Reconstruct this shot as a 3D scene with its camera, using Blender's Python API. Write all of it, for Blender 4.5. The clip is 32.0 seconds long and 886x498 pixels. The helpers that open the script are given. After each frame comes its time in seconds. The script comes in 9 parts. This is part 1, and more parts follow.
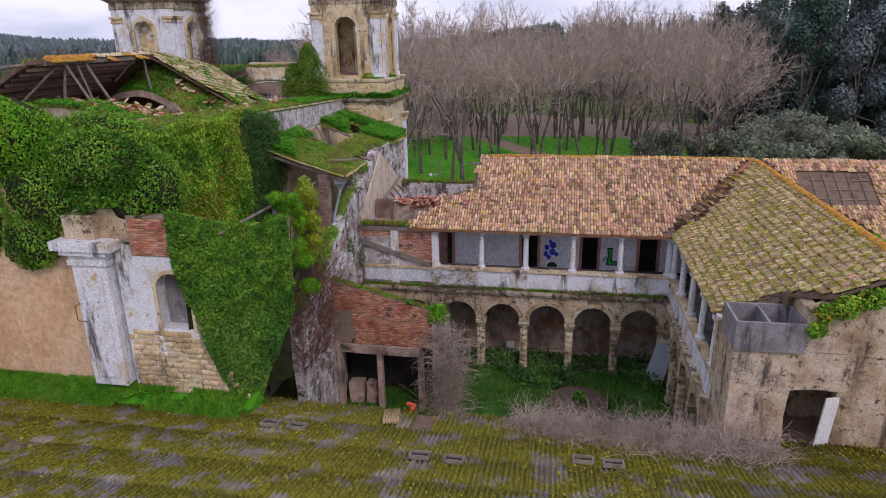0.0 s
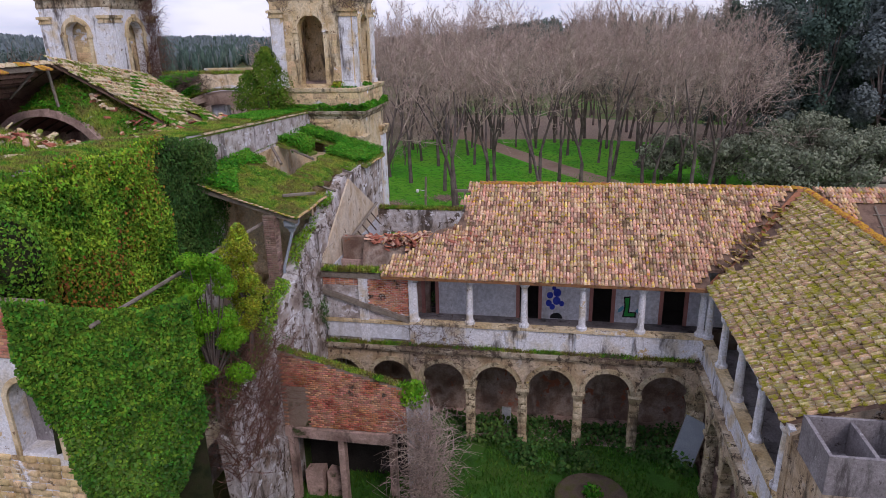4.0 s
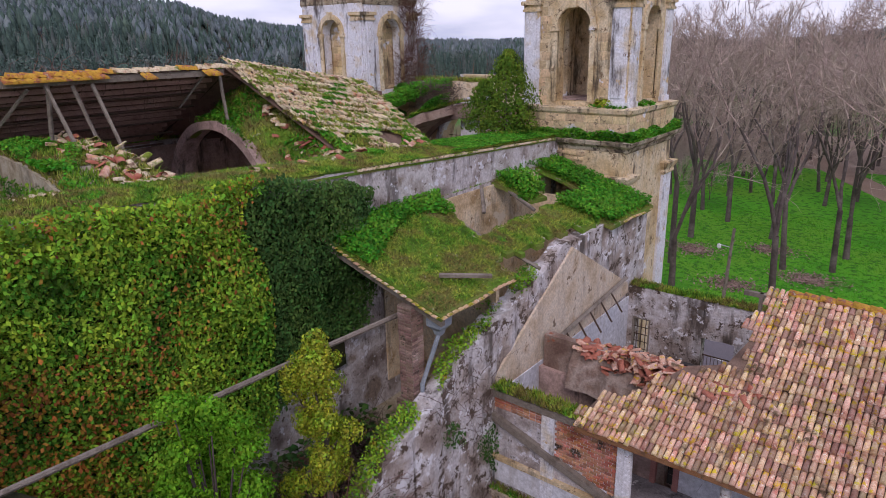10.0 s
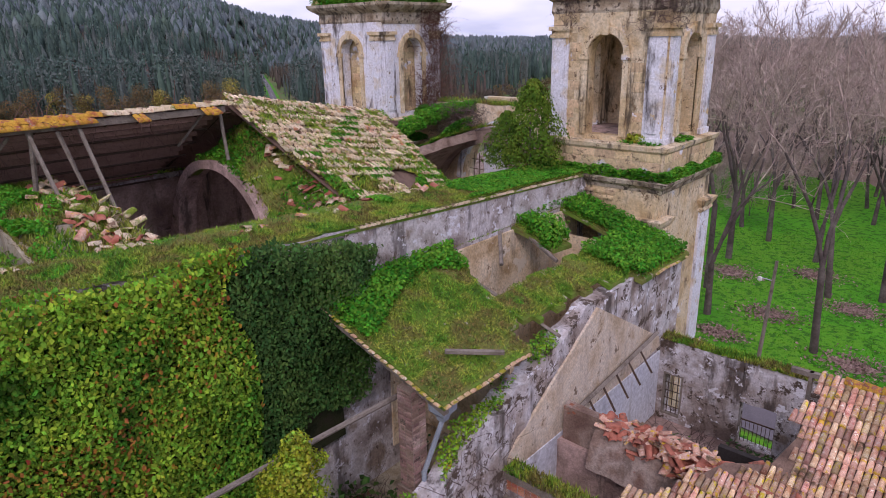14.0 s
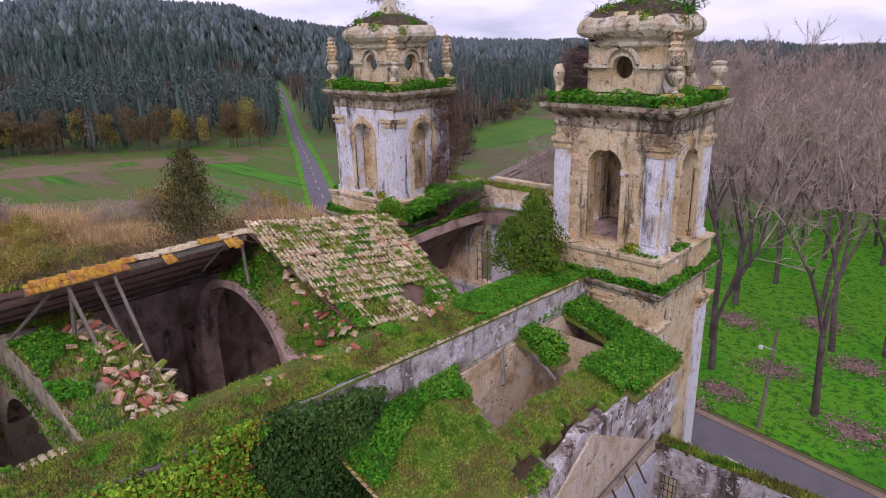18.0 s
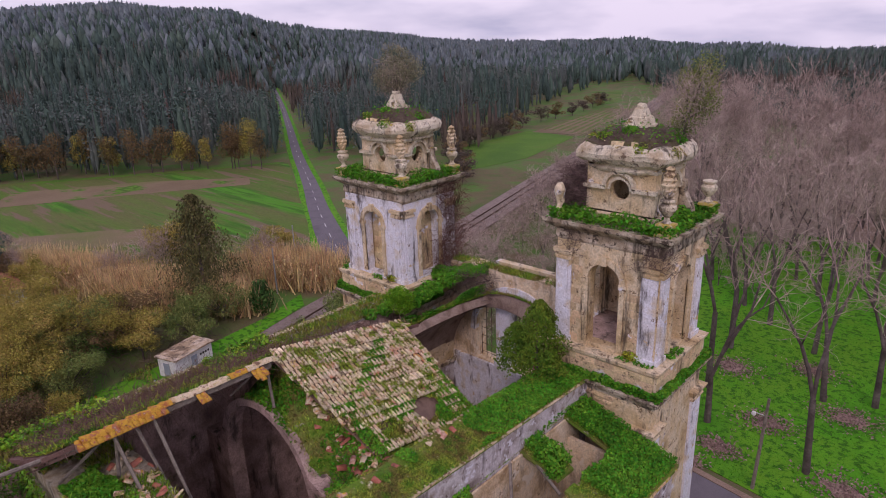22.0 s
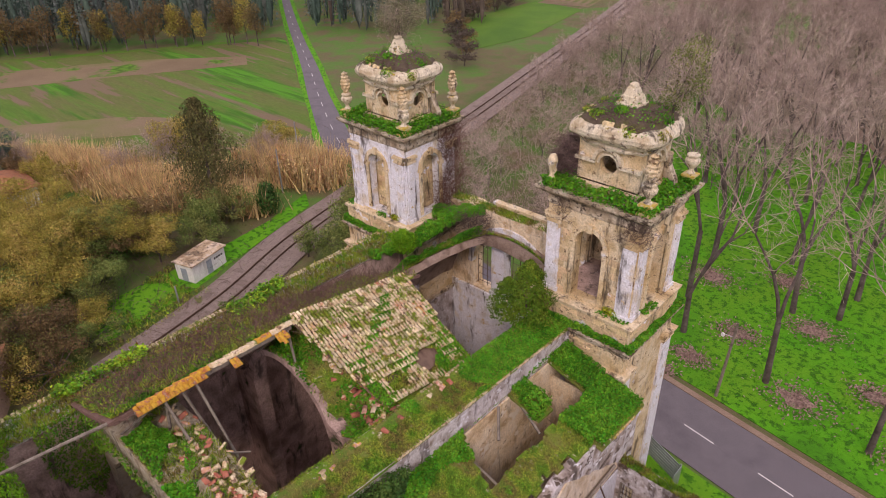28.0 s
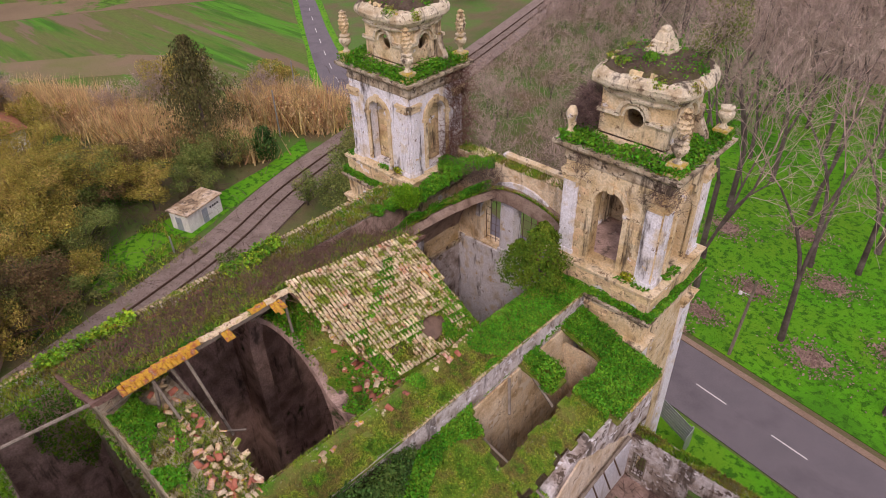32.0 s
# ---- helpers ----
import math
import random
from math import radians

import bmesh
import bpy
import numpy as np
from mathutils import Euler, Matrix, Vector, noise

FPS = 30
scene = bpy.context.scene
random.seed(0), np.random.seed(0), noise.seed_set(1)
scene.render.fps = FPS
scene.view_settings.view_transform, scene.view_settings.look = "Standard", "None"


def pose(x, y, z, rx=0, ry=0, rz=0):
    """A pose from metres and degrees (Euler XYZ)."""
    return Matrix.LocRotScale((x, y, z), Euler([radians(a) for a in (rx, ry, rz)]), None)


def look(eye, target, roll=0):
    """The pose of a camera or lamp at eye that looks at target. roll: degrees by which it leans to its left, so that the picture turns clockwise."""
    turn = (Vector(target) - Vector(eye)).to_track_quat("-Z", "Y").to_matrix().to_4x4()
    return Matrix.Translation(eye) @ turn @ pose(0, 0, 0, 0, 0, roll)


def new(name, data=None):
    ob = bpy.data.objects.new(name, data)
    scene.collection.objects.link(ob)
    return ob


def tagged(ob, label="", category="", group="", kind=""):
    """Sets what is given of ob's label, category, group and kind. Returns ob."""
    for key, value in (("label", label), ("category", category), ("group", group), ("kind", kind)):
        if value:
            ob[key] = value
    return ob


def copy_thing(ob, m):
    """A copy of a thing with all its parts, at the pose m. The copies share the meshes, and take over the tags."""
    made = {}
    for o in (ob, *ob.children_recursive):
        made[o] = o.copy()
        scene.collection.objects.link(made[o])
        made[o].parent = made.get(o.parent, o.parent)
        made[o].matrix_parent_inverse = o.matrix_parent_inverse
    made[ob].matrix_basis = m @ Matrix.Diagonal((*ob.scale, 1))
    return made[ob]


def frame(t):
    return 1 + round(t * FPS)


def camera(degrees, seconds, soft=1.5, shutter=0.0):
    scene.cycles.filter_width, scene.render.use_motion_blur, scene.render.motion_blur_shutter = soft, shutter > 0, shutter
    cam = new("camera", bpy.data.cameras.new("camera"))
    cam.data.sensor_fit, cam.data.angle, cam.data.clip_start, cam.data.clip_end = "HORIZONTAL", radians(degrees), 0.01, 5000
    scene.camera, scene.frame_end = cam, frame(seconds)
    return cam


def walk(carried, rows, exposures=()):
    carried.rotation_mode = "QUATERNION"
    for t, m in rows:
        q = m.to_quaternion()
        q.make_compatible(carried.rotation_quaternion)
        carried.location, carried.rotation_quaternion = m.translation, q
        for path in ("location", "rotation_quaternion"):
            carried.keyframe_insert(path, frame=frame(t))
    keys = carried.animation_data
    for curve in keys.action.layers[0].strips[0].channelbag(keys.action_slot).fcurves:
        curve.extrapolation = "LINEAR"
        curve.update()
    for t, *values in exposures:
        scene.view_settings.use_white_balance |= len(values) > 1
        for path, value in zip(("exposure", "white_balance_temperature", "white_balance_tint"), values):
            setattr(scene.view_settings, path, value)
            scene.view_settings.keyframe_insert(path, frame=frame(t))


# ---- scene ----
cam = camera(68.8, 32.0, 0.55)
PATH = [
    (0, (1.644, -0.563, 13.242), (1.306, 1.304, 12.609), -1.0),
    (0.5, (1.522, -0.202, 13.327), (1.184, 1.665, 12.696), -1.1),
    (1, (1.407, 0.522, 13.424), (1.075, 2.389, 12.79), -1.1),
    (1.5, (1.303, 1.381, 13.476), (0.976, 3.249, 12.841), -1.1),
    (2, (1.261, 2.32, 13.52), (0.937, 4.188, 12.882), -1.0),
    (2.5, (1.25, 3.368, 13.542), (0.925, 5.234, 12.901), -1.1),
    (3, (1.22, 4.551, 13.519), (0.895, 6.417, 12.877), -1.1),
    (3.5, (1.255, 5.843, 13.504), (0.924, 7.707, 12.86), -1.2),
    (5.5, (1.133, 11.963, 13.6), (0.802, 13.827, 12.956), -1.6),
    (6, (1.032, 13.518, 13.562), (0.705, 15.385, 12.922), -1.5),
    (6.5, (1.003, 15.048, 13.54), (0.676, 16.914, 12.9), -1.6),
    (7, (0.895, 16.418, 13.565), (0.572, 18.285, 12.926), -1.6),
    (7.5, (0.864, 17.688, 13.565), (0.54, 19.555, 12.925), -1.6),
    (8, (0.668, 18.805, 13.479), (0.337, 20.673, 12.844), -1.3),
    (8.5, (0.77, 19.691, 13.421), (0.239, 21.513, 12.792), -1.5),
    (9, (0.74, 20.063, 13.288), (-0.116, 21.761, 12.667), -1.6),
    (9.5, (0.756, 20.208, 13.274), (-0.379, 21.734, 12.657), -1.4),
    (10, (0.713, 20.285, 13.235), (-0.491, 21.758, 12.618), -1.3),
    (10.5, (0.678, 20.403, 13.214), (-0.551, 21.856, 12.596), -1.3),
    (11, (0.553, 20.655, 13.192), (-0.687, 22.097, 12.574), -1.3),
    (11.5, (0.2, 21.264, 13.201), (-1.046, 22.7, 12.581), -1.2),
    (12, (-0.116, 21.918, 13.196), (-1.366, 23.35, 12.576), -1.3),
    (12.5, (-0.276, 22.257, 13.423), (-1.531, 23.685, 12.801), -1.3),
    (13, (-0.325, 22.443, 13.743), (-1.589, 23.862, 13.119), -1.3),
    (13.5, (-0.32, 22.558, 14.119), (-1.593, 23.97, 13.497), -1.3),
    (14, (-0.383, 22.693, 14.585), (-1.659, 24.101, 13.959), -1.2),
    (14.5, (-0.423, 22.778, 14.969), (-1.701, 24.184, 14.346), -1.1),
    (16.5, (-0.479, 22.834, 17.439), (-1.758, 24.237, 16.81), -0.9),
    (17, (-0.243, 22.888, 18.177), (-1.537, 24.277, 17.548), -1.1),
    (17.5, (-0.295, 22.868, 18.878), (-1.589, 24.258, 18.249), -1.1),
    (18, (-0.088, 22.946, 19.542), (-1.394, 24.325, 18.914), -1.4),
    (18.5, (0.028, 22.984, 20.201), (-1.286, 24.355, 19.573), -1.5),
    (19, (-0.137, 22.891, 20.893), (-1.441, 24.27, 20.262), -1.4),
    (19.5, (0.241, 23.153, 21.527), (-1.083, 24.515, 20.9), -1.6),
    (20, (0.206, 23.139, 22.341), (-1.115, 24.499, 21.704), -1.6),
    (20.5, (0.066, 23.026, 23.111), (-1.249, 24.39, 22.471), -1.7),
    (21, (-0.25, 22.762, 23.745), (-1.551, 24.142, 23.11), -1.7),
    (21.5, (-0.259, 22.767, 24.524), (-1.562, 24.144, 23.888), -1.8),
    (22, (-0.249, 22.596, 25.297), (-1.55, 23.976, 24.661), -1.9),
    (22.5, (-0.249, 22.54, 26.203), (-1.551, 23.918, 25.564), -1.9),
    (23, (-0.293, 22.409, 27.079), (-1.592, 23.79, 26.441), -1.8),
    (23.5, (-0.316, 22.32, 28.048), (-1.614, 23.7, 27.409), -1.8),
    (24, (-0.256, 22.298, 28.877), (-1.556, 23.677, 28.237), -1.8),
    (24.5, (-0.229, 22.311, 29.595), (-1.528, 23.689, 28.953), -1.6),
    (26.5, (0.048, 22.325, 30.914), (-1.205, 23.645, 30.084), -1.5),
    (27, (0.122, 22.353, 31.01), (-1.11, 23.649, 30.114), -1.6),
    (27.5, (0.259, 22.375, 31.11), (-0.955, 23.643, 30.151), -1.6),
    (28, (0.245, 22.364, 31.171), (-0.945, 23.606, 30.151), -1.6),
    (28.5, (0.279, 22.359, 31.191), (-0.89, 23.571, 30.112), -1.7),
    (29, (0.24, 22.365, 31.18), (-0.905, 23.547, 30.043), -1.7),
    (29.5, (0.224, 22.404, 31.117), (-0.905, 23.566, 29.945), -1.7),
    (30, (0.158, 22.517, 31.045), (-0.973, 23.675, 29.87), -1.8),
    (30.5, (-0.229, 22.802, 30.995), (-1.357, 23.961, 29.819), -1.7),
    (31, (-0.852, 23.327, 30.942), (-1.978, 24.486, 29.764), -1.7),
    (31.5, (-1.441, 23.87, 30.89), (-2.568, 25.028, 29.711), -1.6),
    (32, (-1.864, 24.175, 30.767), (-2.99, 25.336, 29.59), -1.6),
]
walk(cam, [(t, look(eye, target, roll)) for t, eye, target, roll in PATH], [(0.0, -0.47, 6350, 25), (3.5, -0.47, 6350, 25), (6.0, -0.46, 6350, 25), (7.6, -0.48, 6350, 25), (9.0, -0.57, 6350, 27), (10.6, -0.44, 6300, 29), (12.5, -0.40, 6250, 32), (17.0, -0.44, 6350, 34), (20.0, -0.66, 6400, 38), (22.0, -0.78, 6600, 40), (24.3, -0.80, 6850, 41), (26.8, -0.23, 7450, 32), (32.0, -0.24, 7450, 32)])

# ---------- daylight: bright overcast ----------
world = bpy.data.worlds.new("overcast_sky")
scene.world = world
world.use_nodes = True
wn, wl = world.node_tree.nodes, world.node_tree.links
sky = wn.new("ShaderNodeTexSky")
sky.sky_type = 'NISHITA'
sky.sun_disc = False
sky.sun_elevation, sky.sun_rotation = radians(42), radians(150)
w_co = wn.new("ShaderNodeTexCoord")
w_map = wn.new("ShaderNodeMapping")
w_map.inputs["Scale"].default_value = (2.2, 2.2, 9.0)
w_noise = wn.new("ShaderNodeTexNoise")
w_noise.inputs["Scale"].default_value, w_noise.inputs["Detail"].default_value = 1.6, 6
w_ramp = wn.new("ShaderNodeValToRGB")
w_ramp.color_ramp.elements[0].position, w_ramp.color_ramp.elements[0].color = 0.38, (8.0, 9.1, 11.4, 1)
w_ramp.color_ramp.elements[1].position, w_ramp.color_ramp.elements[1].color = 0.56, (13.0, 13.8, 15.4, 1)
w_mix = wn.new("ShaderNodeMix")
w_mix.data_type = 'RGBA'
w_mix.inputs[0].default_value = 0.85
wl.new(w_co.outputs["Generated"], w_map.inputs[0])
wl.new(w_map.outputs[0], w_noise.inputs["Vector"])
wl.new(w_noise.outputs[0], w_ramp.inputs[0])
wl.new(sky.outputs[0], w_mix.inputs[6])
wl.new(w_ramp.outputs[0], w_mix.inputs[7])
wl.new(w_mix.outputs[2], wn["Background"].inputs[0])
wn["Background"].inputs[1].default_value = 0.105
sun = new("sun", bpy.data.lights.new("sun", "SUN"))
sun.data.energy, sun.data.angle, sun.data.color = 1.4, radians(14), (1.0, 0.94, 0.85)
sun.matrix_world = look((30, -30, 45), (0, 10, 0))

G = -7.4          # lawn and road level
COURT = -6.9      # cloister garth level
rng = np.random.default_rng(7)


# ---------- mesh helpers ----------
def box(bm, x0, x1, y0, y1, z0, z1):
    v = [bm.verts.new(p) for p in ((x0, y0, z0), (x1, y0, z0), (x1, y1, z0), (x0, y1, z0), (x0, y0, z1), (x1, y0, z1), (x1, y1, z1), (x0, y1, z1))]
    for f in ((3, 2, 1, 0), (4, 5, 6, 7), (0, 1, 5, 4), (1, 2, 6, 5), (2, 3, 7, 6), (3, 0, 4, 7)):
        bm.faces.new([v[i] for i in f])
    return bm


def hexa(bm, pts):
    """A block from eight corners: four below, four above, both anticlockwise."""
    v = [bm.verts.new(p) for p in pts]
    for f in ((3, 2, 1, 0), (4, 5, 6, 7), (0, 1, 5, 4), (1, 2, 6, 5), (2, 3, 7, 6), (3, 0, 4, 7)):
        bm.faces.new([v[i] for i in f])
    return bm


def boxes(*rows):
    bm = bmesh.new()
    for r in rows:
        box(bm, *r)
    return bm


def rough_edges(bm, amount, seed=0.0, scale=0.7):
    for v in bm.verts:
        v.co += noise.noise_vector(v.co * scale + Vector((seed, 0, 0))) * amount
    return bm


def cut(bm, times):
    bmesh.ops.subdivide_edges(bm, edges=bm.edges[:], cuts=times, use_grid_fill=True)
    return bm


def part(name, bm, material, parent=None, label="", smooth=False):
    me = bpy.data.meshes.new(name)
    bm.normal_update()
    bm.to_mesh(me)
    bm.free()
    me.materials.append(material)
    if smooth:
        me.shade_smooth()
    ob = new(name, me)
    if parent is not None:
        ob.parent = parent
    if label:
        ob["label"] = label
    return ob


def np_mesh(name, verts, faces, material, smooth=False):
    """A mesh from arrays: verts (n, 3), faces (m, 3 or 4)."""
    verts, faces = np.asarray(verts, dtype=np.float32), np.asarray(faces, dtype=np.int32)
    me = bpy.data.meshes.new(name)
    k = faces.shape[1]
    me.vertices.add(len(verts))
    me.vertices.foreach_set("co", verts.ravel())
    me.loops.add(faces.size)
    me.loops.foreach_set("vertex_index", faces.ravel())
    me.polygons.add(len(faces))
    me.polygons.foreach_set("loop_start", np.arange(0, faces.size, k, dtype=np.int32))
    me.update(calc_edges=True)
    me.materials.append(material)
    if smooth:
        me.shade_smooth()
    return me


def np_part(name, verts, faces, material, parent=None, label="", smooth=False):
    ob = new(name, np_mesh(name, verts, faces, material, smooth))
    if parent is not None:
        ob.parent = parent
    if label:
        ob["label"] = label
    return ob


def thing(name, label, category, group="", kind="", at=(0, 0, 0)):
    ob = new(name)
    ob.empty_display_size = 0.3
    ob.location = at
    return tagged(ob, label, category, group, kind)


def setting(ob, label="", category=""):
    return tagged(ob, label, category, kind="structure")


def pieces(name, base, mats, material, parent, most=300, label=""):
    """Alike pieces: the first are objects on one mesh, the rest one joined part."""
    verts, faces = np.asarray(base[0], dtype=np.float32), np.asarray(base[1], dtype=np.int32)
    me = np_mesh(name, verts, faces, material)
    for m in mats[:most]:
        ob = new(name, me)
        ob.parent = parent
        ob.matrix_basis = m
    rest = mats[most:]
    if rest:
        a = np.array([[list(r) for r in m] for m in rest], dtype=np.float32)
        vs = np.einsum("nij,vj->nvi", a[:, :3, :3], verts) + a[:, None, :3, 3]
        fs = faces[None] + (np.arange(len(rest), dtype=np.int32) * len(verts))[:, None, None]
        ob = np_part(name + "_field", vs.reshape(-1, 3), fs.reshape(-1, faces.shape[1]), material, parent, label)
        ob["kind"] = "stuff"


def axes(origin, u, v, n, su=1, sv=1, sn=1):
    m = Matrix.Identity(4)
    for i, (a, s) in enumerate(((u, su), (v, sv), (n, sn))):
        for j in range(3):
            m[j][i] = a[j] * s
    for j in range(3):
        m[j][3] = origin[j]
    return m


BLOCK = ([(-.5, -.5, 0), (.5, -.5, 0), (.5, .5, 0), (-.5, .5, 0), (-.47, -.44, 1), (.47, -.44, 1), (.47, .44, 1), (-.47, .44, 1)],
         [(4, 5, 6, 7), (0, 1, 5, 4), (1, 2, 6, 5), (2, 3, 7, 6), (3, 0, 4, 7)])


def tile_base(w=0.24, length=0.46, h=0.07):
    vs, fs = [], []
    for j, (v, s, lift) in enumerate(((0, 1.0, 0.022), (length, 0.8, 0.0))):
        for i in range(6):
            a = math.pi * i / 5
            vs.append((-math.cos(a) * w * 0.5 * s, v, math.sin(a) * h * s + lift))
    for i in range(5):
        fs.append((i, i + 1, i + 7, i + 6))
    vs += [(-w * .4, 0, 0.0), (w * .4, 0, 0.0)]

    fs += [(0, 12, 2, 1), (12, 13, 3, 2), (13, 5, 4, 3)]
    return vs, fs


def arch_wall(bm, x0, x1, z0, z1, y0, y1, ops, steps=10):
    """A wall along x with round-headed openings: (centre, half width, sill, springing)."""
    at = x0
    for c, hw, sill, spring in sorted(ops):
        box(bm, at, c - hw, y0, y1, z0, z1)
        if sill > z0:
            box(bm, c - hw, c + hw, y0, y1, z0, sill)
        for i in range(steps):
            a0, a1 = math.pi * i / steps, math.pi * (i + 1) / steps
            xa, xb = c - hw * math.cos(a0), c - hw * math.cos(a1)
            za, zb = spring + hw * math.sin(a0), spring + hw * math.sin(a1)
            hexa(bm, ((xa, y0, za), (xb, y0, zb), (xb, y1, zb), (xa, y1, za), (xa, y0, z1), (xb, y0, z1), (xb, y1, z1), (xa, y1, z1)))
        at = c + hw
    box(bm, at, x1, y0, y1, z0, z1)
    bmesh.ops.remove_doubles(bm, verts=bm.verts, dist=.002)
    return bm


def rect_wall(bm, x0, x1, z0, z1, y0, y1, ops):
    """A wall along x with square openings: (left, right, sill, head)."""
    at = x0
    for a, b, sill, head in sorted(ops):
        box(bm, at, a, y0, y1, z0, z1)
        if sill > z0:
            box(bm, a, b, y0, y1, z0, sill)
        box(bm, a, b, y0, y1, head, z1)
        at = b
    box(bm, at, x1, y0, y1, z0, z1)
    return bm


def arch_ring(bm, c, r0, r1, spring, y0, y1, steps=12):
    for i in range(steps):
        a0, a1 = math.pi * i / steps, math.pi * (i + 1) / steps
        p = [(c - r * math.cos(a), y, spring + r * math.sin(a)) for y in (y0, y1) for r, a in ((r0, a0), (r0, a1), (r1, a1), (r1, a0))]
        hexa(bm, p)
    bmesh.ops.remove_doubles(bm, verts=bm.verts, dist=.002)
    return bm


def lathe(bm, profile, sides=10, x=0, y=0):
    rings = []
    for r, z in profile:
        rings.append([bm.verts.new((x + r * math.cos(2 * math.pi * i / sides), y + r * math.sin(2 * math.pi * i / sides), z)) for i in range(sides)])
    for a, b in zip(rings, rings[1:]):
        for i in range(sides):
            bm.faces.new((a[i], a[(i + 1) % sides], b[(i + 1) % sides], b[i]))
    bm.faces.new(rings[0][::-1])
    bm.faces.new(rings[-1])
    return bm


def squares(bm, profile, x=0, y=0, ry=1.0):
    """A square-plan loft: rows of (half width, z)."""
    rings = [[bm.verts.new((x + sx * r, y + sy * r * ry, z)) for sx, sy in ((-1, -1), (1, -1), (1, 1), (-1, 1))] for r, z in profile]
    for a, b in zip(rings, rings[1:]):
        for i in range(4):
            bm.faces.new((a[i], a[(i + 1) % 4], b[(i + 1) % 4], b[i]))
    bm.faces.new(rings[0][::-1])
    bm.faces.new(rings[-1])
    return bm


def pillow(bm, profile, x=0, y=0, ry=1.0, sides=20, power=4.5):
    """A loft with rounded square rings: rows of (half width, z)."""
    rings = []
    for r, z in profile:
        row = []
        for i in range(sides):
            a = 2 * math.pi * (i + .5) / sides
            k = r / (abs(math.cos(a)) ** power + abs(math.sin(a)) ** power) ** (1 / power)
            row.append(bm.verts.new((x + k * math.cos(a), y + k * math.sin(a) * ry, z)))
        rings.append(row)
    for a, b in zip(rings, rings[1:]):
        for i in range(sides):
            bm.faces.new((a[i], a[(i + 1) % sides], b[(i + 1) % sides], b[i]))
    bm.faces.new(rings[0][::-1])
    bm.faces.new(rings[-1])
    return bm


def turned(bm, m):
    bmesh.ops.transform(bm, matrix=m, verts=bm.verts)
    return bm


def rod(bm, a, b, r, sides=6, r2=None):
    a, b = Vector(a), Vector(b)
    q = (b - a).to_track_quat("Z", "Y")
    rows = []
    for p, s in ((a, r), (b, r if r2 is None else r2)):
        rows.append([bm.verts.new(p + q @ Vector((s * math.cos(2 * math.pi * i / sides), s * math.sin(2 * math.pi * i / sides), 0))) for i in range(sides)])
    for i in range(sides):
        bm.faces.new((rows[0][i], rows[0][(i + 1) % sides], rows[1][(i + 1) % sides], rows[1][i]))
    bm.faces.new(rows[0][::-1])
    bm.faces.new(rows[1])
    return bm


# ---------- foliage ----------
def unit(v):
    return v / np.maximum(np.linalg.norm(v, axis=1, keepdims=True), 1e-6)


def leaf_cloud(points, normals, size, droop=0.4, spread=0.9):
    """Folded four-cornered leaves at points, facing about along normals."""
    n = len(points)
    nrm = unit(np.asarray(normals, float) + rng.normal(0, spread * 0.5, (n, 3)))
    side = unit(np.cross(nrm, rng.normal(0, 1, (n, 3))))
    tip = np.cross(nrm, side)
    tip[:, 2] -= droop
    tip = unit(tip)
    s = (size * rng.uniform(0.6, 1.35, n))[:, None]
    p = np.asarray(points, float)
    base = p - tip * s * 0.5
    end = p + tip * s * 0.5
    left = p - side * s * 0.36 + nrm * s * 0.14
    right = p + side * s * 0.36 + nrm * s * 0.14
    vs = np.stack([base, right, end, left], 1).reshape(-1, 3)
    fs = np.arange(4 * n).reshape(n, 4)
    return vs, fs


def blade_cloud(points, height, lean=0.5, width=0.03):
    n = len(points)
    p = np.asarray(points, float)
    ang = rng.uniform(0, 2 * np.pi, n)
    side = np.stack([np.cos(ang), np.sin(ang), np.zeros(n)], 1)
    way = np.stack([rng.normal(0, lean, n), rng.normal(0, lean, n), np.ones(n)], 1)
    h = (height * rng.uniform(0.4, 1.4, n))[:, None]
    w = width * rng.uniform(0.6, 1.4, n)[:, None]
    vs = np.stack([p - side * w, p + side * w, p + unit(way) * h], 1).reshape(-1, 3)
    return vs, np.arange(3 * n).reshape(n, 3)


def lumps(p, scale, seed=0):
    """Smooth pseudo noise in about -1..1 at points p (n, 3)."""
    q = np.asarray(p, float) * scale + seed
    out = np.zeros(len(q))
    for i, (a, b, c) in enumerate(((1, .7, .4), (-.6, 1.1, .8), (.5, -.9, 1.3), (1.7, 1.2, -1.1), (-2.1, .8, 1.9))):
        out += np.sin(q[:, 0] * a + 1.7 * i + 1.3 * np.sin(q[:, 1] * b * .8)) * np.cos(q[:, 1] * b + q[:, 2] * c + i) / (1 + .35 * i)
    return out / 2.2


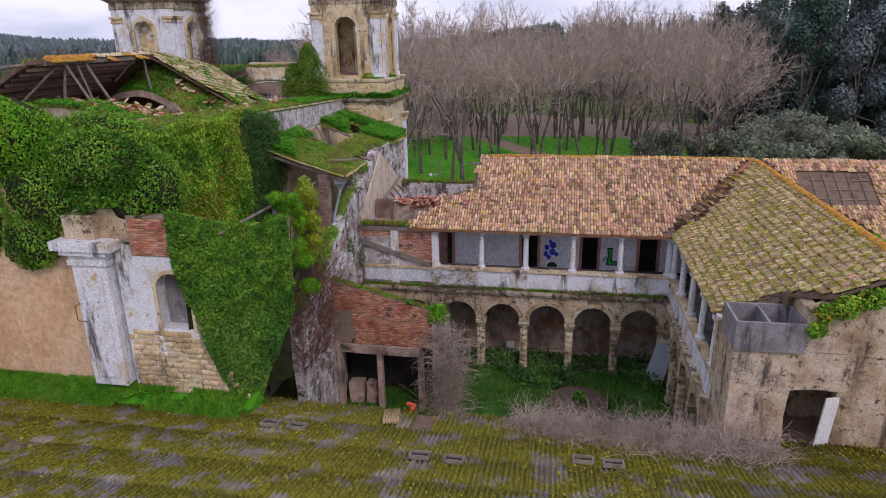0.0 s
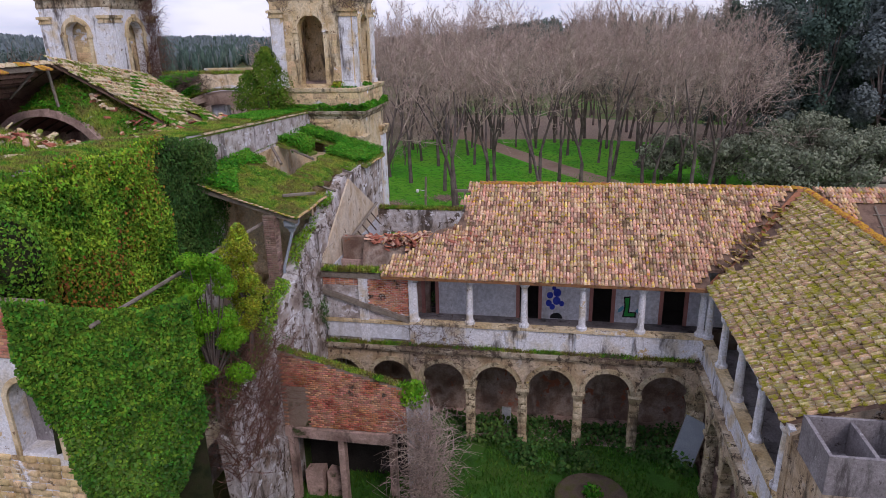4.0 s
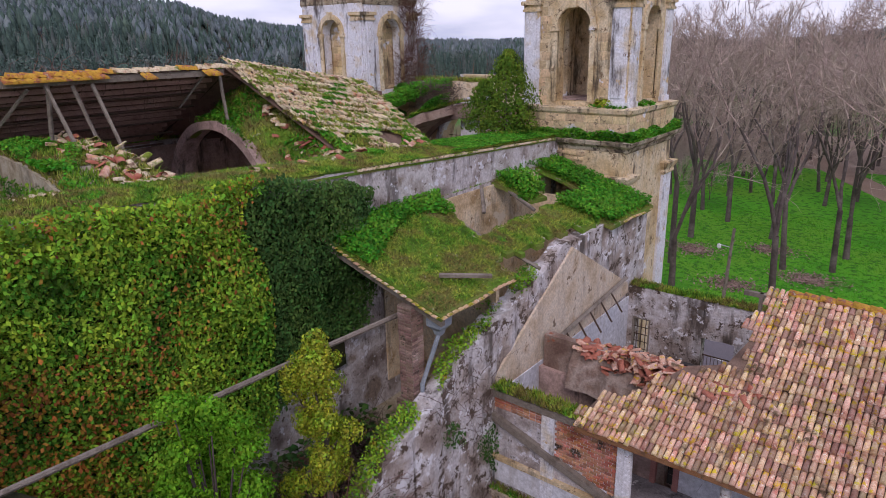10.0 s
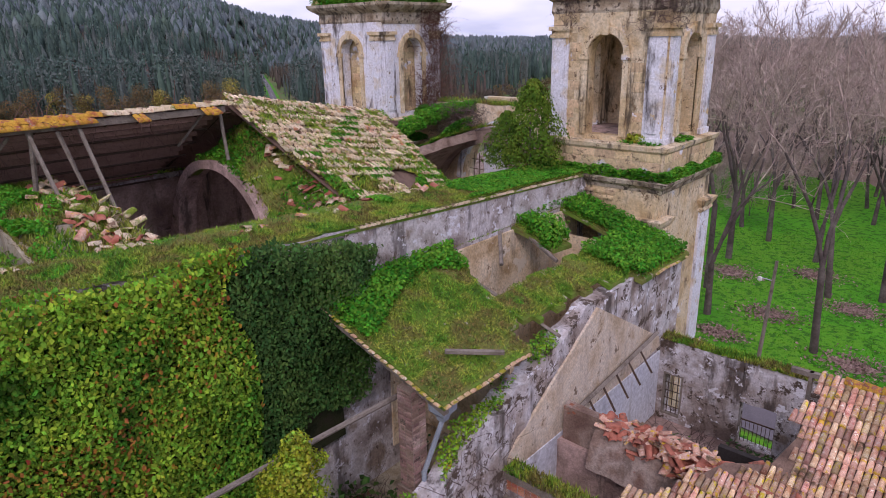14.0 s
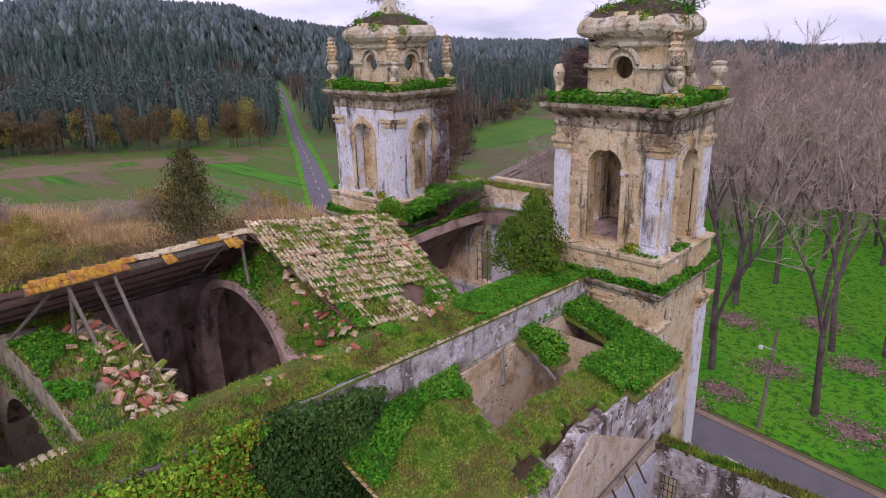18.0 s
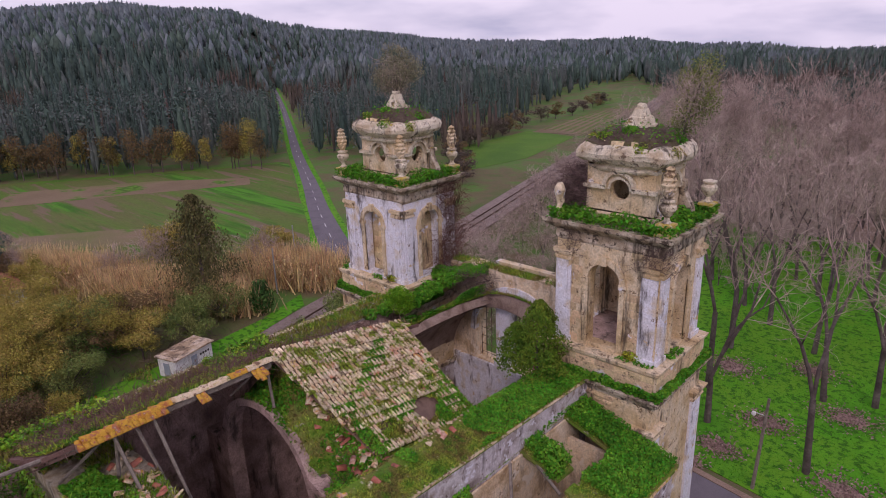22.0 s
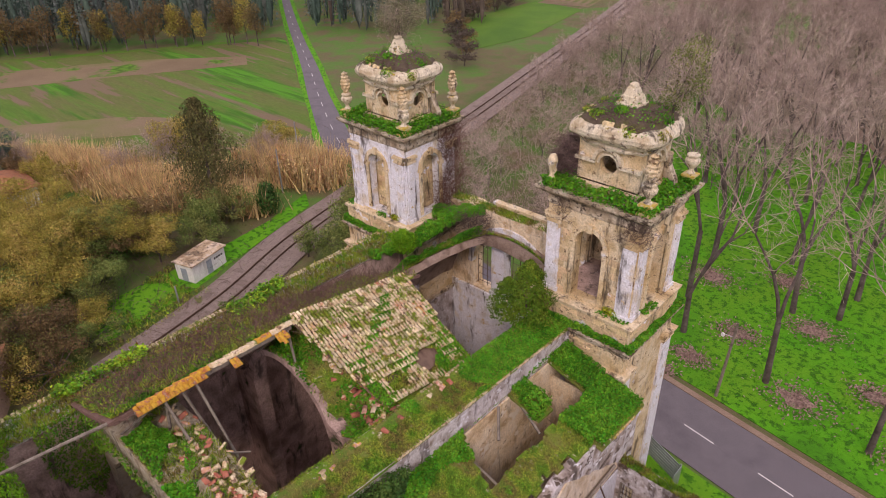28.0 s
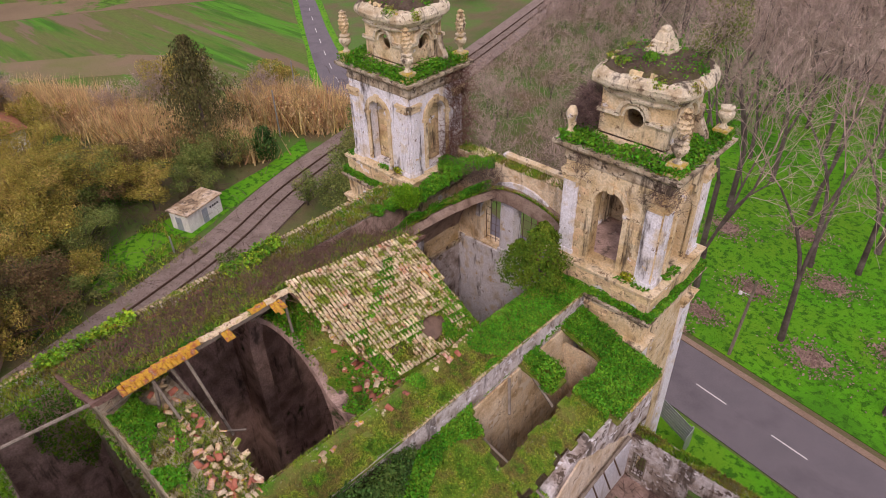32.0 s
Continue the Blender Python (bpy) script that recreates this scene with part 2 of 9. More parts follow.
def strip_tubes(a, b, ra, rb, sides=3):
    """Tubes between points a and b (n, 3) with radii ra and rb."""
    a, b = np.asarray(a, float), np.asarray(b, float)
    n = len(a)
    d = unit(b - a)
    u = unit(np.cross(d, np.where(np.abs(d[:, 2:]) > 0.9, np.array([[1.0, 0, 0]]), np.array([[0, 0, 1.0]]))))
    v = np.cross(d, u)
    ang = 2 * np.pi * np.arange(sides) / sides
    ringv = np.cos(ang)[None, :, None] * u[:, None] + np.sin(ang)[None, :, None] * v[:, None]
    va = a[:, None] + ringv * np.asarray(ra, float).reshape(-1, 1, 1)
    vb = b[:, None] + ringv * np.asarray(rb, float).reshape(-1, 1, 1)
    vs = np.concatenate([va, vb], 1).reshape(-1, 3)
    i = np.arange(sides)
    quad = np.stack([i, (i + 1) % sides, sides + (i + 1) % sides, sides + i], 1)
    fs = (quad[None] + (np.arange(n) * 2 * sides)[:, None, None]).reshape(-1, 4)
    return vs, fs


def bramble(points, length, radius, lift=0.6, bends=4):
    """Thin arching bare stems that start at points."""
    p = np.asarray(points, float)
    n = len(p)
    d = unit(np.stack([rng.normal(0, 1, n), rng.normal(0, 1, n), np.abs(rng.normal(lift, .5, n))], 1))
    aa, bb, ra, rb = [], [], [], []
    step = (length * rng.uniform(.5, 1.3, n) / bends)[:, None]
    for k in range(bends):
        q = p + d * step
        aa.append(p), bb.append(q)
        ra.append(np.full(n, radius * (1 - k / (bends + 1)))), rb.append(np.full(n, radius * (1 - (k + 1) / (bends + 1))))
        p = q
        d = unit(d + rng.normal(0, .38, (n, 3)) - np.array([0, 0, .28]))
    return strip_tubes(np.concatenate(aa), np.concatenate(bb), np.concatenate(ra), np.concatenate(rb))


# ---------- materials ----------
def surf(name, cols, scale=0.5, rough=0.9, bump=0.4, fine=14.0, streak=None, spots=None, moss=None, vary=0.0, island=0.0, joints=None, metal=0.0, see=0.0, crust=None):
    """A worn surface. cols: colours over a slow noise; streak: (colour, amount) of runs down the wall; spots: (colour, from, scale);
    moss: (colour, from, scale, growing on top only); vary, island: change from piece to piece; see: light let through."""
    m = bpy.data.materials.new(name)
    m.use_nodes = True
    nt = m.node_tree
    nd, ln = nt.nodes, nt.links
    out = nd["Principled BSDF"]
    co = nd.new("ShaderNodeNewGeometry").outputs["Position"]

    def noisy(sc, detail=5, vec=co, rg=0.55):
        t = nd.new("ShaderNodeTexNoise")
        t.inputs["Scale"].default_value, t.inputs["Detail"].default_value, t.inputs["Roughness"].default_value = sc, detail, rg
        ln.new(vec, t.inputs["Vector"])
        return t.outputs[0]

    def ramp(src, lo, hi):
        t = nd.new("ShaderNodeMapRange")
        t.interpolation_type = 'SMOOTHSTEP'
        t.inputs[1].default_value, t.inputs[2].default_value = lo, hi
        ln.new(src, t.inputs[0])
        return t.outputs[0]

    def mixed(fac, a, b, mode='MIX'):
        t = nd.new("ShaderNodeMix")
        t.data_type, t.blend_type = 'RGBA', mode
        if isinstance(fac, float):
            t.inputs[0].default_value = fac
        else:
            ln.new(fac, t.inputs[0])
        for k, x in ((6, a), (7, b)):
            if isinstance(x, tuple):
                t.inputs[k].default_value = (*x, 1)
            else:
                ln.new(x, t.inputs[k])
        return t.outputs[2]

    def times(a, b):
        t = nd.new("ShaderNodeMath")
        t.operation = 'MULTIPLY'
        ln.new(a, t.inputs[0])
        if isinstance(b, float):
            t.inputs[1].default_value = b
        else:
            ln.new(b, t.inputs[1])
        return t.outputs[0]

    cr = nd.new("ShaderNodeValToRGB")
    el = cr.color_ramp.elements
    for i, c in enumerate(cols):
        pos = 0.32 + 0.36 * i / max(1, len(cols) - 1)
        e = el[i] if i < 2 else el.new(pos)
        e.position, e.color = pos, (*c, 1)
    ln.new(noisy(scale, 7), cr.inputs[0])
    col = cr.outputs[0]
    grain = noisy(scale * fine, 6, rg=0.7)
    g = nd.new("ShaderNodeMapRange")
    g.inputs[1].default_value, g.inputs[2].default_value, g.inputs[3].default_value, g.inputs[4].default_value = 0.25, 0.75, 0.62, 1.32
    ln.new(grain, g.inputs[0])
    gc = nd.new("ShaderNodeCombineColor")
    for k in range(3):
        ln.new(g.outputs[0], gc.inputs[k])
    col = mixed(1.0, col, gc.outputs[0], 'MULTIPLY')
    if streak:
        mp = nd.new("ShaderNodeMapping")
        mp.inputs["Scale"].default_value = (1, 1, 0.22)
        ln.new(co, mp.inputs[0])
        col = mixed(times(ramp(noisy(1.3, 8, mp.outputs[0], .68), 0.52, 0.66), streak[1]), col, streak[0])
    if spots:
        col = mixed(ramp(noisy(spots[2], 6, rg=.65), spots[1], spots[1] + 0.05), col, spots[0])
    if crust:
        col = mixed(ramp(noisy(crust[2], 12, rg=.78), crust[1], crust[1] + 0.025), col, crust[0])
    if joints:
        b = nd.new("ShaderNodeTexBrick")
        b.inputs["Scale"].default_value = joints[0]
        b.inputs["Mortar Size"].default_value = 0.018
        b.inputs[1].default_value = b.inputs[2].default_value = (1, 1, 1, 1)
        b.inputs[3].default_value = (joints[1], joints[1], joints[1], 1)
        mp = nd.new("ShaderNodeMapping")
        mp.inputs["Rotation"].default_value = (radians(90), 0, 0)
        ln.new(co, mp.inputs[0])
        ln.new(mp.outputs[0], b.inputs[0])
        col = mixed(1.0, col, b.outputs[0], 'MULTIPLY')
    if vary or island:
        rnd = nd.new("ShaderNodeObjectInfo").outputs["Random"] if vary else nd.new("ShaderNodeNewGeometry").outputs["Random Per Island"]
        amount = vary or island
        hs = nd.new("ShaderNodeHueSaturation")
        vr = nd.new("ShaderNodeMapRange")
        vr.inputs[3].default_value, vr.inputs[4].default_value = 1 - amount, 1 + amount
        hr = nd.new("ShaderNodeMapRange")
        hr.inputs[3].default_value, hr.inputs[4].default_value = 0.5 - amount * .06, 0.5 + amount * .06
        wobble = nd.new("ShaderNodeMath")
        wobble.operation = 'FRACT'
        ln.new(times(rnd, 7.31), wobble.inputs[0])
        ln.new(rnd, vr.inputs[0])
        ln.new(wobble.outputs[0], hr.inputs[0])
        ln.new(hr.outputs[0], hs.inputs["Hue"])
        ln.new(vr.outputs[0], hs.inputs["Value"])
        ln.new(col, hs.inputs["Color"])
        col = hs.outputs[0]
    if moss:
        f = ramp(noisy(moss[2], 6, rg=.65), moss[1], moss[1] + 0.09)
        if moss[3]:
            sx = nd.new("ShaderNodeSeparateXYZ")
            ln.new(nd.new("ShaderNodeNewGeometry").outputs["Normal"], sx.inputs[0])
            f = times(f, ramp(sx.outputs[2], 0.25, 0.7))
        mc = mixed(ramp(noisy(moss[2] * 9, 4), .4, .6), tuple(c * .55 for c in moss[0]), moss[0])
        col = mixed(f, col, mc)
    ln.new(col, out.inputs["Base Color"])
    out.inputs["Roughness"].default_value, out.inputs["Metallic"].default_value = rough, metal
    out.inputs["Specular IOR Level"].default_value = 0.25
    if bump:
        bp = nd.new("ShaderNodeBump")
        bp.inputs["Strength"].default_value, bp.inputs["Distance"].default_value = min(1.0, bump), 0.06
        ln.new(grain, bp.inputs["Height"])
        ln.new(bp.outputs[0], out.inputs["Normal"])
    if see:
        tr = nd.new("ShaderNodeBsdfTranslucent")
        ln.new(col, tr.inputs[0])
        ms = nd.new("ShaderNodeMixShader")
        ms.inputs[0].default_value = see
        ln.new(out.outputs[0], ms.inputs[1])
        ln.new(tr.outputs[0], ms.inputs[2])
        ln.new(ms.outputs[0], nd["Material Output"].inputs[0])
    return m


STONE = surf("limestone", [(.475, .333, .167), (.646, .496, .292), (.741, .622, .435), (.551, .406, .226)], .6, bump=.7, streak=((.07, .054, .04), .9), spots=((.76, .75, .78), .61, .55), crust=((.22, .15, .09), .57, 2.2))
STONE_PIECE = surf("limestone_block", [(.52, .367, .181), (.7, .536, .318), (.64, .489, .301)], .6, bump=.7, streak=((.08, .06, .044), .85), spots=((.76, .75, .79), .58, .55), vary=.2, crust=((.19, .135, .085), .575, 2.4))
STONE_CAP = surf("lichened_cap_stone", [(.46, .36, .23), (.68, .59, .43), (.76, .69, .54), (.52, .41, .27)], .9, bump=.8, streak=((.065, .05, .038), .9), spots=((.12, .095, .07), .61, 1.7), moss=((.46, .35, .03), .58, 1.4, True), crust=((.20, .14, .095), .565, 2.8))
STONE_DARK = surf("stained_cornice_stone", [(.17, .125, .085), (.40, .31, .21), (.60, .52, .40), (.22, .165, .11)], .9, bump=.7, streak=((.055, .043, .034), .9), moss=((.30, .25, .03), .57, 1.6, True), crust=((.09, .068, .05), .54, 2.4))
LICHENED = surf("yellow_lichened_stone", [(.46, .36, .10), (.64, .54, .32), (.56, .40, .04), (.70, .62, .44)], 2.2, bump=.7, crust=((.16, .12, .06), .58, 4.0))
STAINED = surf("damp_stained_tan_plaster", [(.291, .2, .125), (.504, .373, .239), (.65, .529, .395), (.258, .184, .135)], .7, bump=.9, streak=((.05, .04, .034), .85), spots=((.56, .50, .44), .62, 1.4), crust=((.12, .085, .06), .555, 2.4))
ARCADE = surf("mossy_arcade_stone", [(.34, .25, .15), (.50, .40, .25), (.60, .51, .36), (.30, .22, .14)], .9, bump=.8, streak=((.06, .05, .035), .85), spots=((.46, .36, .06), .66, 1.6), crust=((.13, .095, .06), .55, 2.6))
LIMEWASH = surf("limewashed_plaster", [(.608, .551, .475), (.741, .731, .76), (.779, .788, .845), (.665, .57, .437)], .8, bump=.5, streak=((.085, .07, .065), .95), spots=((.58, .43, .24), .62, 1.3), crust=((.24, .18, .14), .60, 2.2))
PLASTER = surf("grey_weathered_plaster", [(.20, .155, .135), (.44, .38, .36), (.66, .62, .63), (.34, .27, .22)], .9, bump=.9, streak=((.075, .058, .05), .75), spots=((.76, .75, .80), .57, 2.6), moss=((.13, .10, .065), .60, 1.3, False), crust=((.14, .10, .08), .58, 3.0))
PLASTER_WHITE = surf("whitewashed_wall", [(.58, .60, .66), (.70, .71, .76), (.66, .66, .69)], .4, bump=.15, streak=((.35, .31, .28), .45))
PLASTER_TAN = surf("ochre_stained_plaster", [(.462, .31, .162), (.726, .56, .357), (.836, .7, .51), (.572, .39, .212)], .8, bump=.8, streak=((.14, .10, .08), .45), spots=((.78, .68, .54), .57, 1.1), moss=((.26, .19, .12), .62, 1.9, False), crust=((.30, .20, .12), .60, 2.4))
OCHRE = surf("ochre_painted_wall", [(.56, .34, .18), (.66, .42, .24), (.70, .48, .32)], .35, bump=.2, streak=((.40, .26, .17), .4), spots=((.44, .27, .14), .67, 1.0))
RUBBLE = surf("rubble_masonry", [(.26, .20, .13), (.46, .38, .26), (.56, .50, .38), (.20, .16, .12)], 1.6, bump=1.0, streak=((.10, .085, .07), .5), moss=((.10, .12, .02), .60, .8, True))
DARKWALL = surf("dark_brown_plaster", [(.221, .144, .125), (.38, .27, .228), (.56, .396, .347), (.281, .189, .165)], .7, bump=.6, streak=((.06, .048, .04), .8), spots=((.36, .30, .26), .66, 1.6), moss=((.05, .09, .02), .62, .7, False))
BRICKWALL = surf("brick_joint_mortar", [(.24, .18, .14), (.32, .25, .2)], 2.0, bump=.5, moss=((.06, .06, .02), .56, .8, False))
BRICK = surf("red_brick", [(.34, .115, .06), (.50, .19, .105), (.55, .28, .19), (.38, .135, .075)], 1.2, bump=.5, vary=.35, spots=((.08, .06, .045), .60, 1.2))
BRICK_FIELD = surf("red_brick_field", [(.34, .115, .06), (.50, .19, .105), (.55, .28, .19), (.38, .135, .075)], 1.2, bump=.5, island=.35, spots=((.08, .06, .045), .60, 1.2))
TILE = surf("weathered_clay_tile", [(.404, .188, .109), (.584, .357, .23), (.652, .451, .316), (.495, .235, .135)], 3.2, bump=.5, fine=9, island=.5, spots=((.60, .43, .04), .56, 4.5), crust=((.74, .68, .56), .575, 8.0), moss=((.22, .15, .09), .57, 1.2, False))
TILE_MOSS = surf("mossy_clay_tile", [(.403, .232, .135), (.62, .434, .255), (.512, .403, .18), (.341, .202, .135)], 3.0, bump=.5, fine=9, island=.5, moss=((.44, .40, .04), .49, 3.6, False), crust=((.74, .70, .58), .56, 7.0), spots=((.44, .18, .08), .64, 4.0))
TILE_PALE = surf("lichen_bleached_tile", [(.44, .29, .14), (.60, .50, .30), (.66, .58, .40), (.54, .25, .11)], 1.6, bump=.5, fine=9, island=.5, spots=((.20, .13, .08), .56, 3.4), moss=((.20, .27, .03), .50, 1.5, False), crust=((.46, .40, .10), .58, 5.0))
TILE_YELLOW = surf("yellow_lichen_tile", [(.46, .24, .03), (.58, .40, .045), (.40, .17, .05)], 3.2, bump=.6, fine=9, island=.6, spots=((.36, .15, .07), .54, 5.0), moss=((.50, .46, .30), .60, 5.0, False))
TILE_RED = surf("broken_red_tile", [(.32, .11, .055), (.45, .19, .105), (.25, .11, .075)], 2.0, bump=.4, island=.45, crust=((.15, .09, .06), .58, 2.5))
# Batten and channel-tile brown, darkened for the shade under the tiles.
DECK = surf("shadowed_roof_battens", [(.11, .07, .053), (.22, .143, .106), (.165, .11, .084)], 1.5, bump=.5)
WALKWALL_BROWN = surf("brown_tile_course", [(.24, .14, .11), (.34, .21, .17), (.28, .17, .13)], 1.8, bump=.5)
RUINED = surf("pale_ruined_plaster", [(.20, .15, .125), (.42, .35, .31), (.68, .65, .66), (.30, .23, .18)], .7, bump=1.2, streak=((.07, .055, .045), .85), spots=((.80, .79, .82), .57, 1.8), crust=((.11, .08, .06), .54, 1.7))
WOOD = surf("grey_weathered_timber", [(.16, .13, .10), (.28, .24, .20), (.22, .18, .14)], 2.5, bump=.6, streak=((.09, .07, .055), .5))
CONCRETE = surf("stained_concrete", [(.15, .135, .14), (.25, .23, .24), (.33, .31, .32)], .9, bump=.5, streak=((.06, .052, .052), .9), spots=((.46, .44, .44), .65, 2.4), crust=((.09, .075, .07), .60, 3.0))
SHEET = surf("moss_grown_fibre_cement", [(.20, .165, .15), (.34, .30, .28), (.26, .21, .19)], 1.2, bump=.6, vary=.15, moss=((.26, .24, .02), .40, .8, False))
ASPHALT = surf("asphalt", [(.126, .114, .126), (.164, .147, .16), (.143, .131, .143)], .3, bump=.3, fine=60)
PAINT = surf("road_marking", [(.55, .55, .53), (.66, .66, .64)], 2.0, bump=.2)
LAWN = surf("lawn_turf", [(.04, .216, .006), (.066, .321, .007), (.104, .303, .011), (.049, .253, .007)], .09, bump=.5, fine=120, spots=((.17, .10, .06), .70, .22), moss=((.034, .18, .005), .50, 1.6, False))
COURTGRASS = surf("garth_turf", [(.03, .10, .012), (.05, .16, .02), (.07, .14, .02)], .5, bump=1.0, fine=30)
MEADOW = surf("scrub_ground", [(.078, .13, .029), (.143, .117, .058), (.078, .182, .029), (.156, .117, .065)], .07, bump=1.0, fine=120)
FIELD = surf("field_grass", [(.054, .136, .013), (.09, .168, .022), (.126, .136, .041), (.063, .16, .013)], .08, bump=1.0, fine=60, spots=((.18, .13, .08), .55, .16), moss=((.06, .24, .012), .56, .05, False))
FIELD_BROWN = surf("bare_field_soil", [(.17, .12, .07), (.22, .16, .095), (.15, .16, .05)], .05, bump=.8, fine=90, moss=((.09, .22, .02), .55, .09, False))
DIRT = surf("dirt_path", [(.224, .148, .106), (.288, .203, .152), (.256, .179, .129)], .2, bump=.5, fine=40)
SAND = surf("pale_sandy_ground", [(.44, .36, .26), (.58, .50, .38), (.50, .40, .28)], .2, bump=.5, fine=40)
LITTER = surf("leaf_litter", [(.26, .17, .14), (.36, .25, .21), (.22, .15, .12)], 2.0, bump=1.0, island=.4)
BALLAST = surf("railway_ballast", [(.17, .13, .105), (.27, .215, .18), (.21, .16, .13)], .4, bump=1.0, fine=60, island=.3, spots=((.38, .33, .30), .60, 7.0), crust=((.09, .07, .058), .56, 5.0), moss=((.16, .17, .05), .62, .35, False))
RUST = surf("rusty_rail", [(.09, .055, .04), (.14, .09, .065)], 2.0, rough=.7, bump=.3)
HILL = surf("wooded_hill_floor", [(.024, .030, .020), (.036, .040, .025), (.044, .038, .024)], .02, bump=1.0, fine=40)
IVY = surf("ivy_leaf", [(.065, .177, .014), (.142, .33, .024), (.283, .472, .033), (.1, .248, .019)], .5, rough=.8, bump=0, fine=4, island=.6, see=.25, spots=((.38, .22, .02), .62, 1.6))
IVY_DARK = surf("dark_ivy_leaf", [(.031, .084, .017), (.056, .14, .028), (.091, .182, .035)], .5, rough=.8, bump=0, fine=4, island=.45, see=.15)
# Near-black stand-in for the stems and the shade behind the ivy leaves.
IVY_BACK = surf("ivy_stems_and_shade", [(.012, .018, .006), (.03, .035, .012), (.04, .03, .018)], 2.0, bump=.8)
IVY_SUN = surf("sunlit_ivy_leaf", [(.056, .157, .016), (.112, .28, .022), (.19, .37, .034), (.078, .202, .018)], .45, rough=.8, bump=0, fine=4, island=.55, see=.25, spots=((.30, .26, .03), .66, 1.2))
WEED = surf("bright_weed_leaf", [(.042, .19, .010), (.072, .30, .014), (.13, .36, .026)], .6, rough=.8, bump=0, fine=4, island=.45, see=.25)
BRUSH = surf("olive_brown_brush", [(.105, .161, .042), (.182, .245, .063), (.266, .273, .091)], .3, rough=.8, bump=0, fine=4, island=.5, see=.2)
SHRUB = surf("fresh_shrub_leaf", [(.095, .288, .012), (.161, .399, .016), (.208, .443, .025)], .9, rough=.8, bump=0, fine=4, island=.3, see=.3)
AUTUMN = surf("yellowing_vine_leaf", [(.17, .358, .02), (.34, .47, .03), (.391, .381, .03), (.221, .426, .03)], 2.5, rough=.55, bump=0, fine=4, island=.5, see=.25)
CAPSOIL = surf("dark_bramble_soil", [(.07, .05, .035), (.13, .095, .07), (.10, .10, .03)], 1.5, bump=1.0)
RUSSET = surf("russet_ivy_leaf", [(.34, .10, .03), (.42, .22, .03), (.26, .08, .03)], 2.0, rough=.55, bump=0, fine=4, island=.5, see=.25)
TURF = surf("roof_turf_blade", [(.07, .18, .016), (.15, .33, .025), (.30, .38, .05), (.24, .19, .06), (.12, .33, .02)], .8, rough=.7, bump=0, fine=4, island=.7, see=.25)
TURF_BASE = surf("mossy_turf_soil", [(.07, .15, .014), (.13, .24, .022), (.19, .19, .05), (.08, .20, .018)], .8, bump=1.0, fine=14, spots=((.46, .42, .32), .62, 3.0), crust=((.26, .13, .06), .62, 2.0))
VAULT = surf("brown_vault_plaster", [(.195, .13, .104), (.299, .215, .169), (.377, .286, .234), (.221, .156, .117)], 1.0, bump=.6, streak=((.09, .065, .05), .5), crust=((.32, .25, .2), .63, 1.6))
DRYTWIG = surf("bare_bramble_stem", [(.111, .072, .06), (.17, .119, .102), (.145, .098, .085)], 1.0, bump=0, fine=4, island=.3)
REDTWIG = surf("red_brown_creeper_stem", [(.12, .058, .042), (.21, .11, .08)], 1.0, bump=0, fine=4, island=.3)
BARK = surf("grey_tree_bark", [(.068, .053, .048), (.117, .092, .084), (.18, .15, .136)], .8, bump=.6, fine=6)
SHAGGY = surf("olive_conifer_spray", [(.07, .077, .03), (.13, .128, .045), (.2, .16, .068)], .6, rough=.8, bump=0, fine=6, island=.5, see=.15)
PALEBARK = surf("pale_eucalyptus_bark", [(.22, .19, .16), (.34, .30, .26)], .1, bump=0, fine=6)
TWIG = surf("bare_branch", [(.294, .217, .184), (.42, .324, .275), (.529, .426, .361)], .3, bump=0, fine=4, island=.4)
# Distance haze goes into the pine and eucalyptus colours as added blue.
PINE = surf("conifer_needle_in_haze", [(.045, .079, .066), (.068, .113, .09), (.092, .138, .106)], .05, rough=.8, bump=0, fine=8, island=.26)
EUCA_BLUE = surf("glaucous_eucalyptus_in_haze", [(.106, .139, .152), (.144, .181, .189), (.164, .191, .185)], .05, rough=.8, bump=0, fine=8, island=.26)
EUCA = surf("eucalyptus_leaf", [(.084, .109, .101), (.12, .146, .132), (.142, .157, .134)], .05, rough=.8, bump=0, fine=8, island=.26)
THICKET = surf("winter_thicket", [(.080, .064, .052), (.115, .090, .072), (.10, .085, .055)], .05, rough=.9, bump=0, fine=8, island=.3)
TAN = surf("tan_winter_leaf", [(.15, .10, .045), (.22, .15, .07), (.13, .10, .04)], .1, rough=.8, bump=0, fine=6, island=.35, see=.2)
OLIVE = surf("olive_leaf", [(.15, .175, .12), (.22, .25, .17), (.29, .315, .23)], .8, rough=.6, bump=0, fine=4, island=.4, see=.2)
WILLOW = surf("olive_yellow_bush", [(.228, .204, .042), (.384, .324, .066), (.444, .336, .096)], .3, rough=.7, bump=0, fine=4, island=.5, see=.2)
REED = surf("dry_reed", [(.52, .36, .16), (.70, .53, .28), (.44, .25, .12)], .3, rough=.8, bump=0, fine=4, island=.45, see=.25)
METALGREY = surf("galvanised_steel", [(.36, .38, .40), (.46, .48, .50)], 2.0, rough=.45, bump=.1, metal=.6)
PIPE = surf("grey_blue_downpipe", [(.26, .30, .35), (.34, .38, .43)], 2.0, rough=.6, bump=.1)
RENDER_WHITE = surf("white_render", [(.671, .671, .659), (.805, .805, .793)], .8, bump=.2, streak=((.30, .28, .25), .4))
PINK = surf("pink_painted_frame", [(.36, .16, .14), (.46, .22, .19)], 1.5, bump=.2, streak=((.25, .13, .11), .4))
# Near-black colour stands in for the shade inside rooms and openings.
VOID = surf("painted_interior_shade", [(.03, .026, .024), (.05, .043, .04)], 1.0, bump=.2)
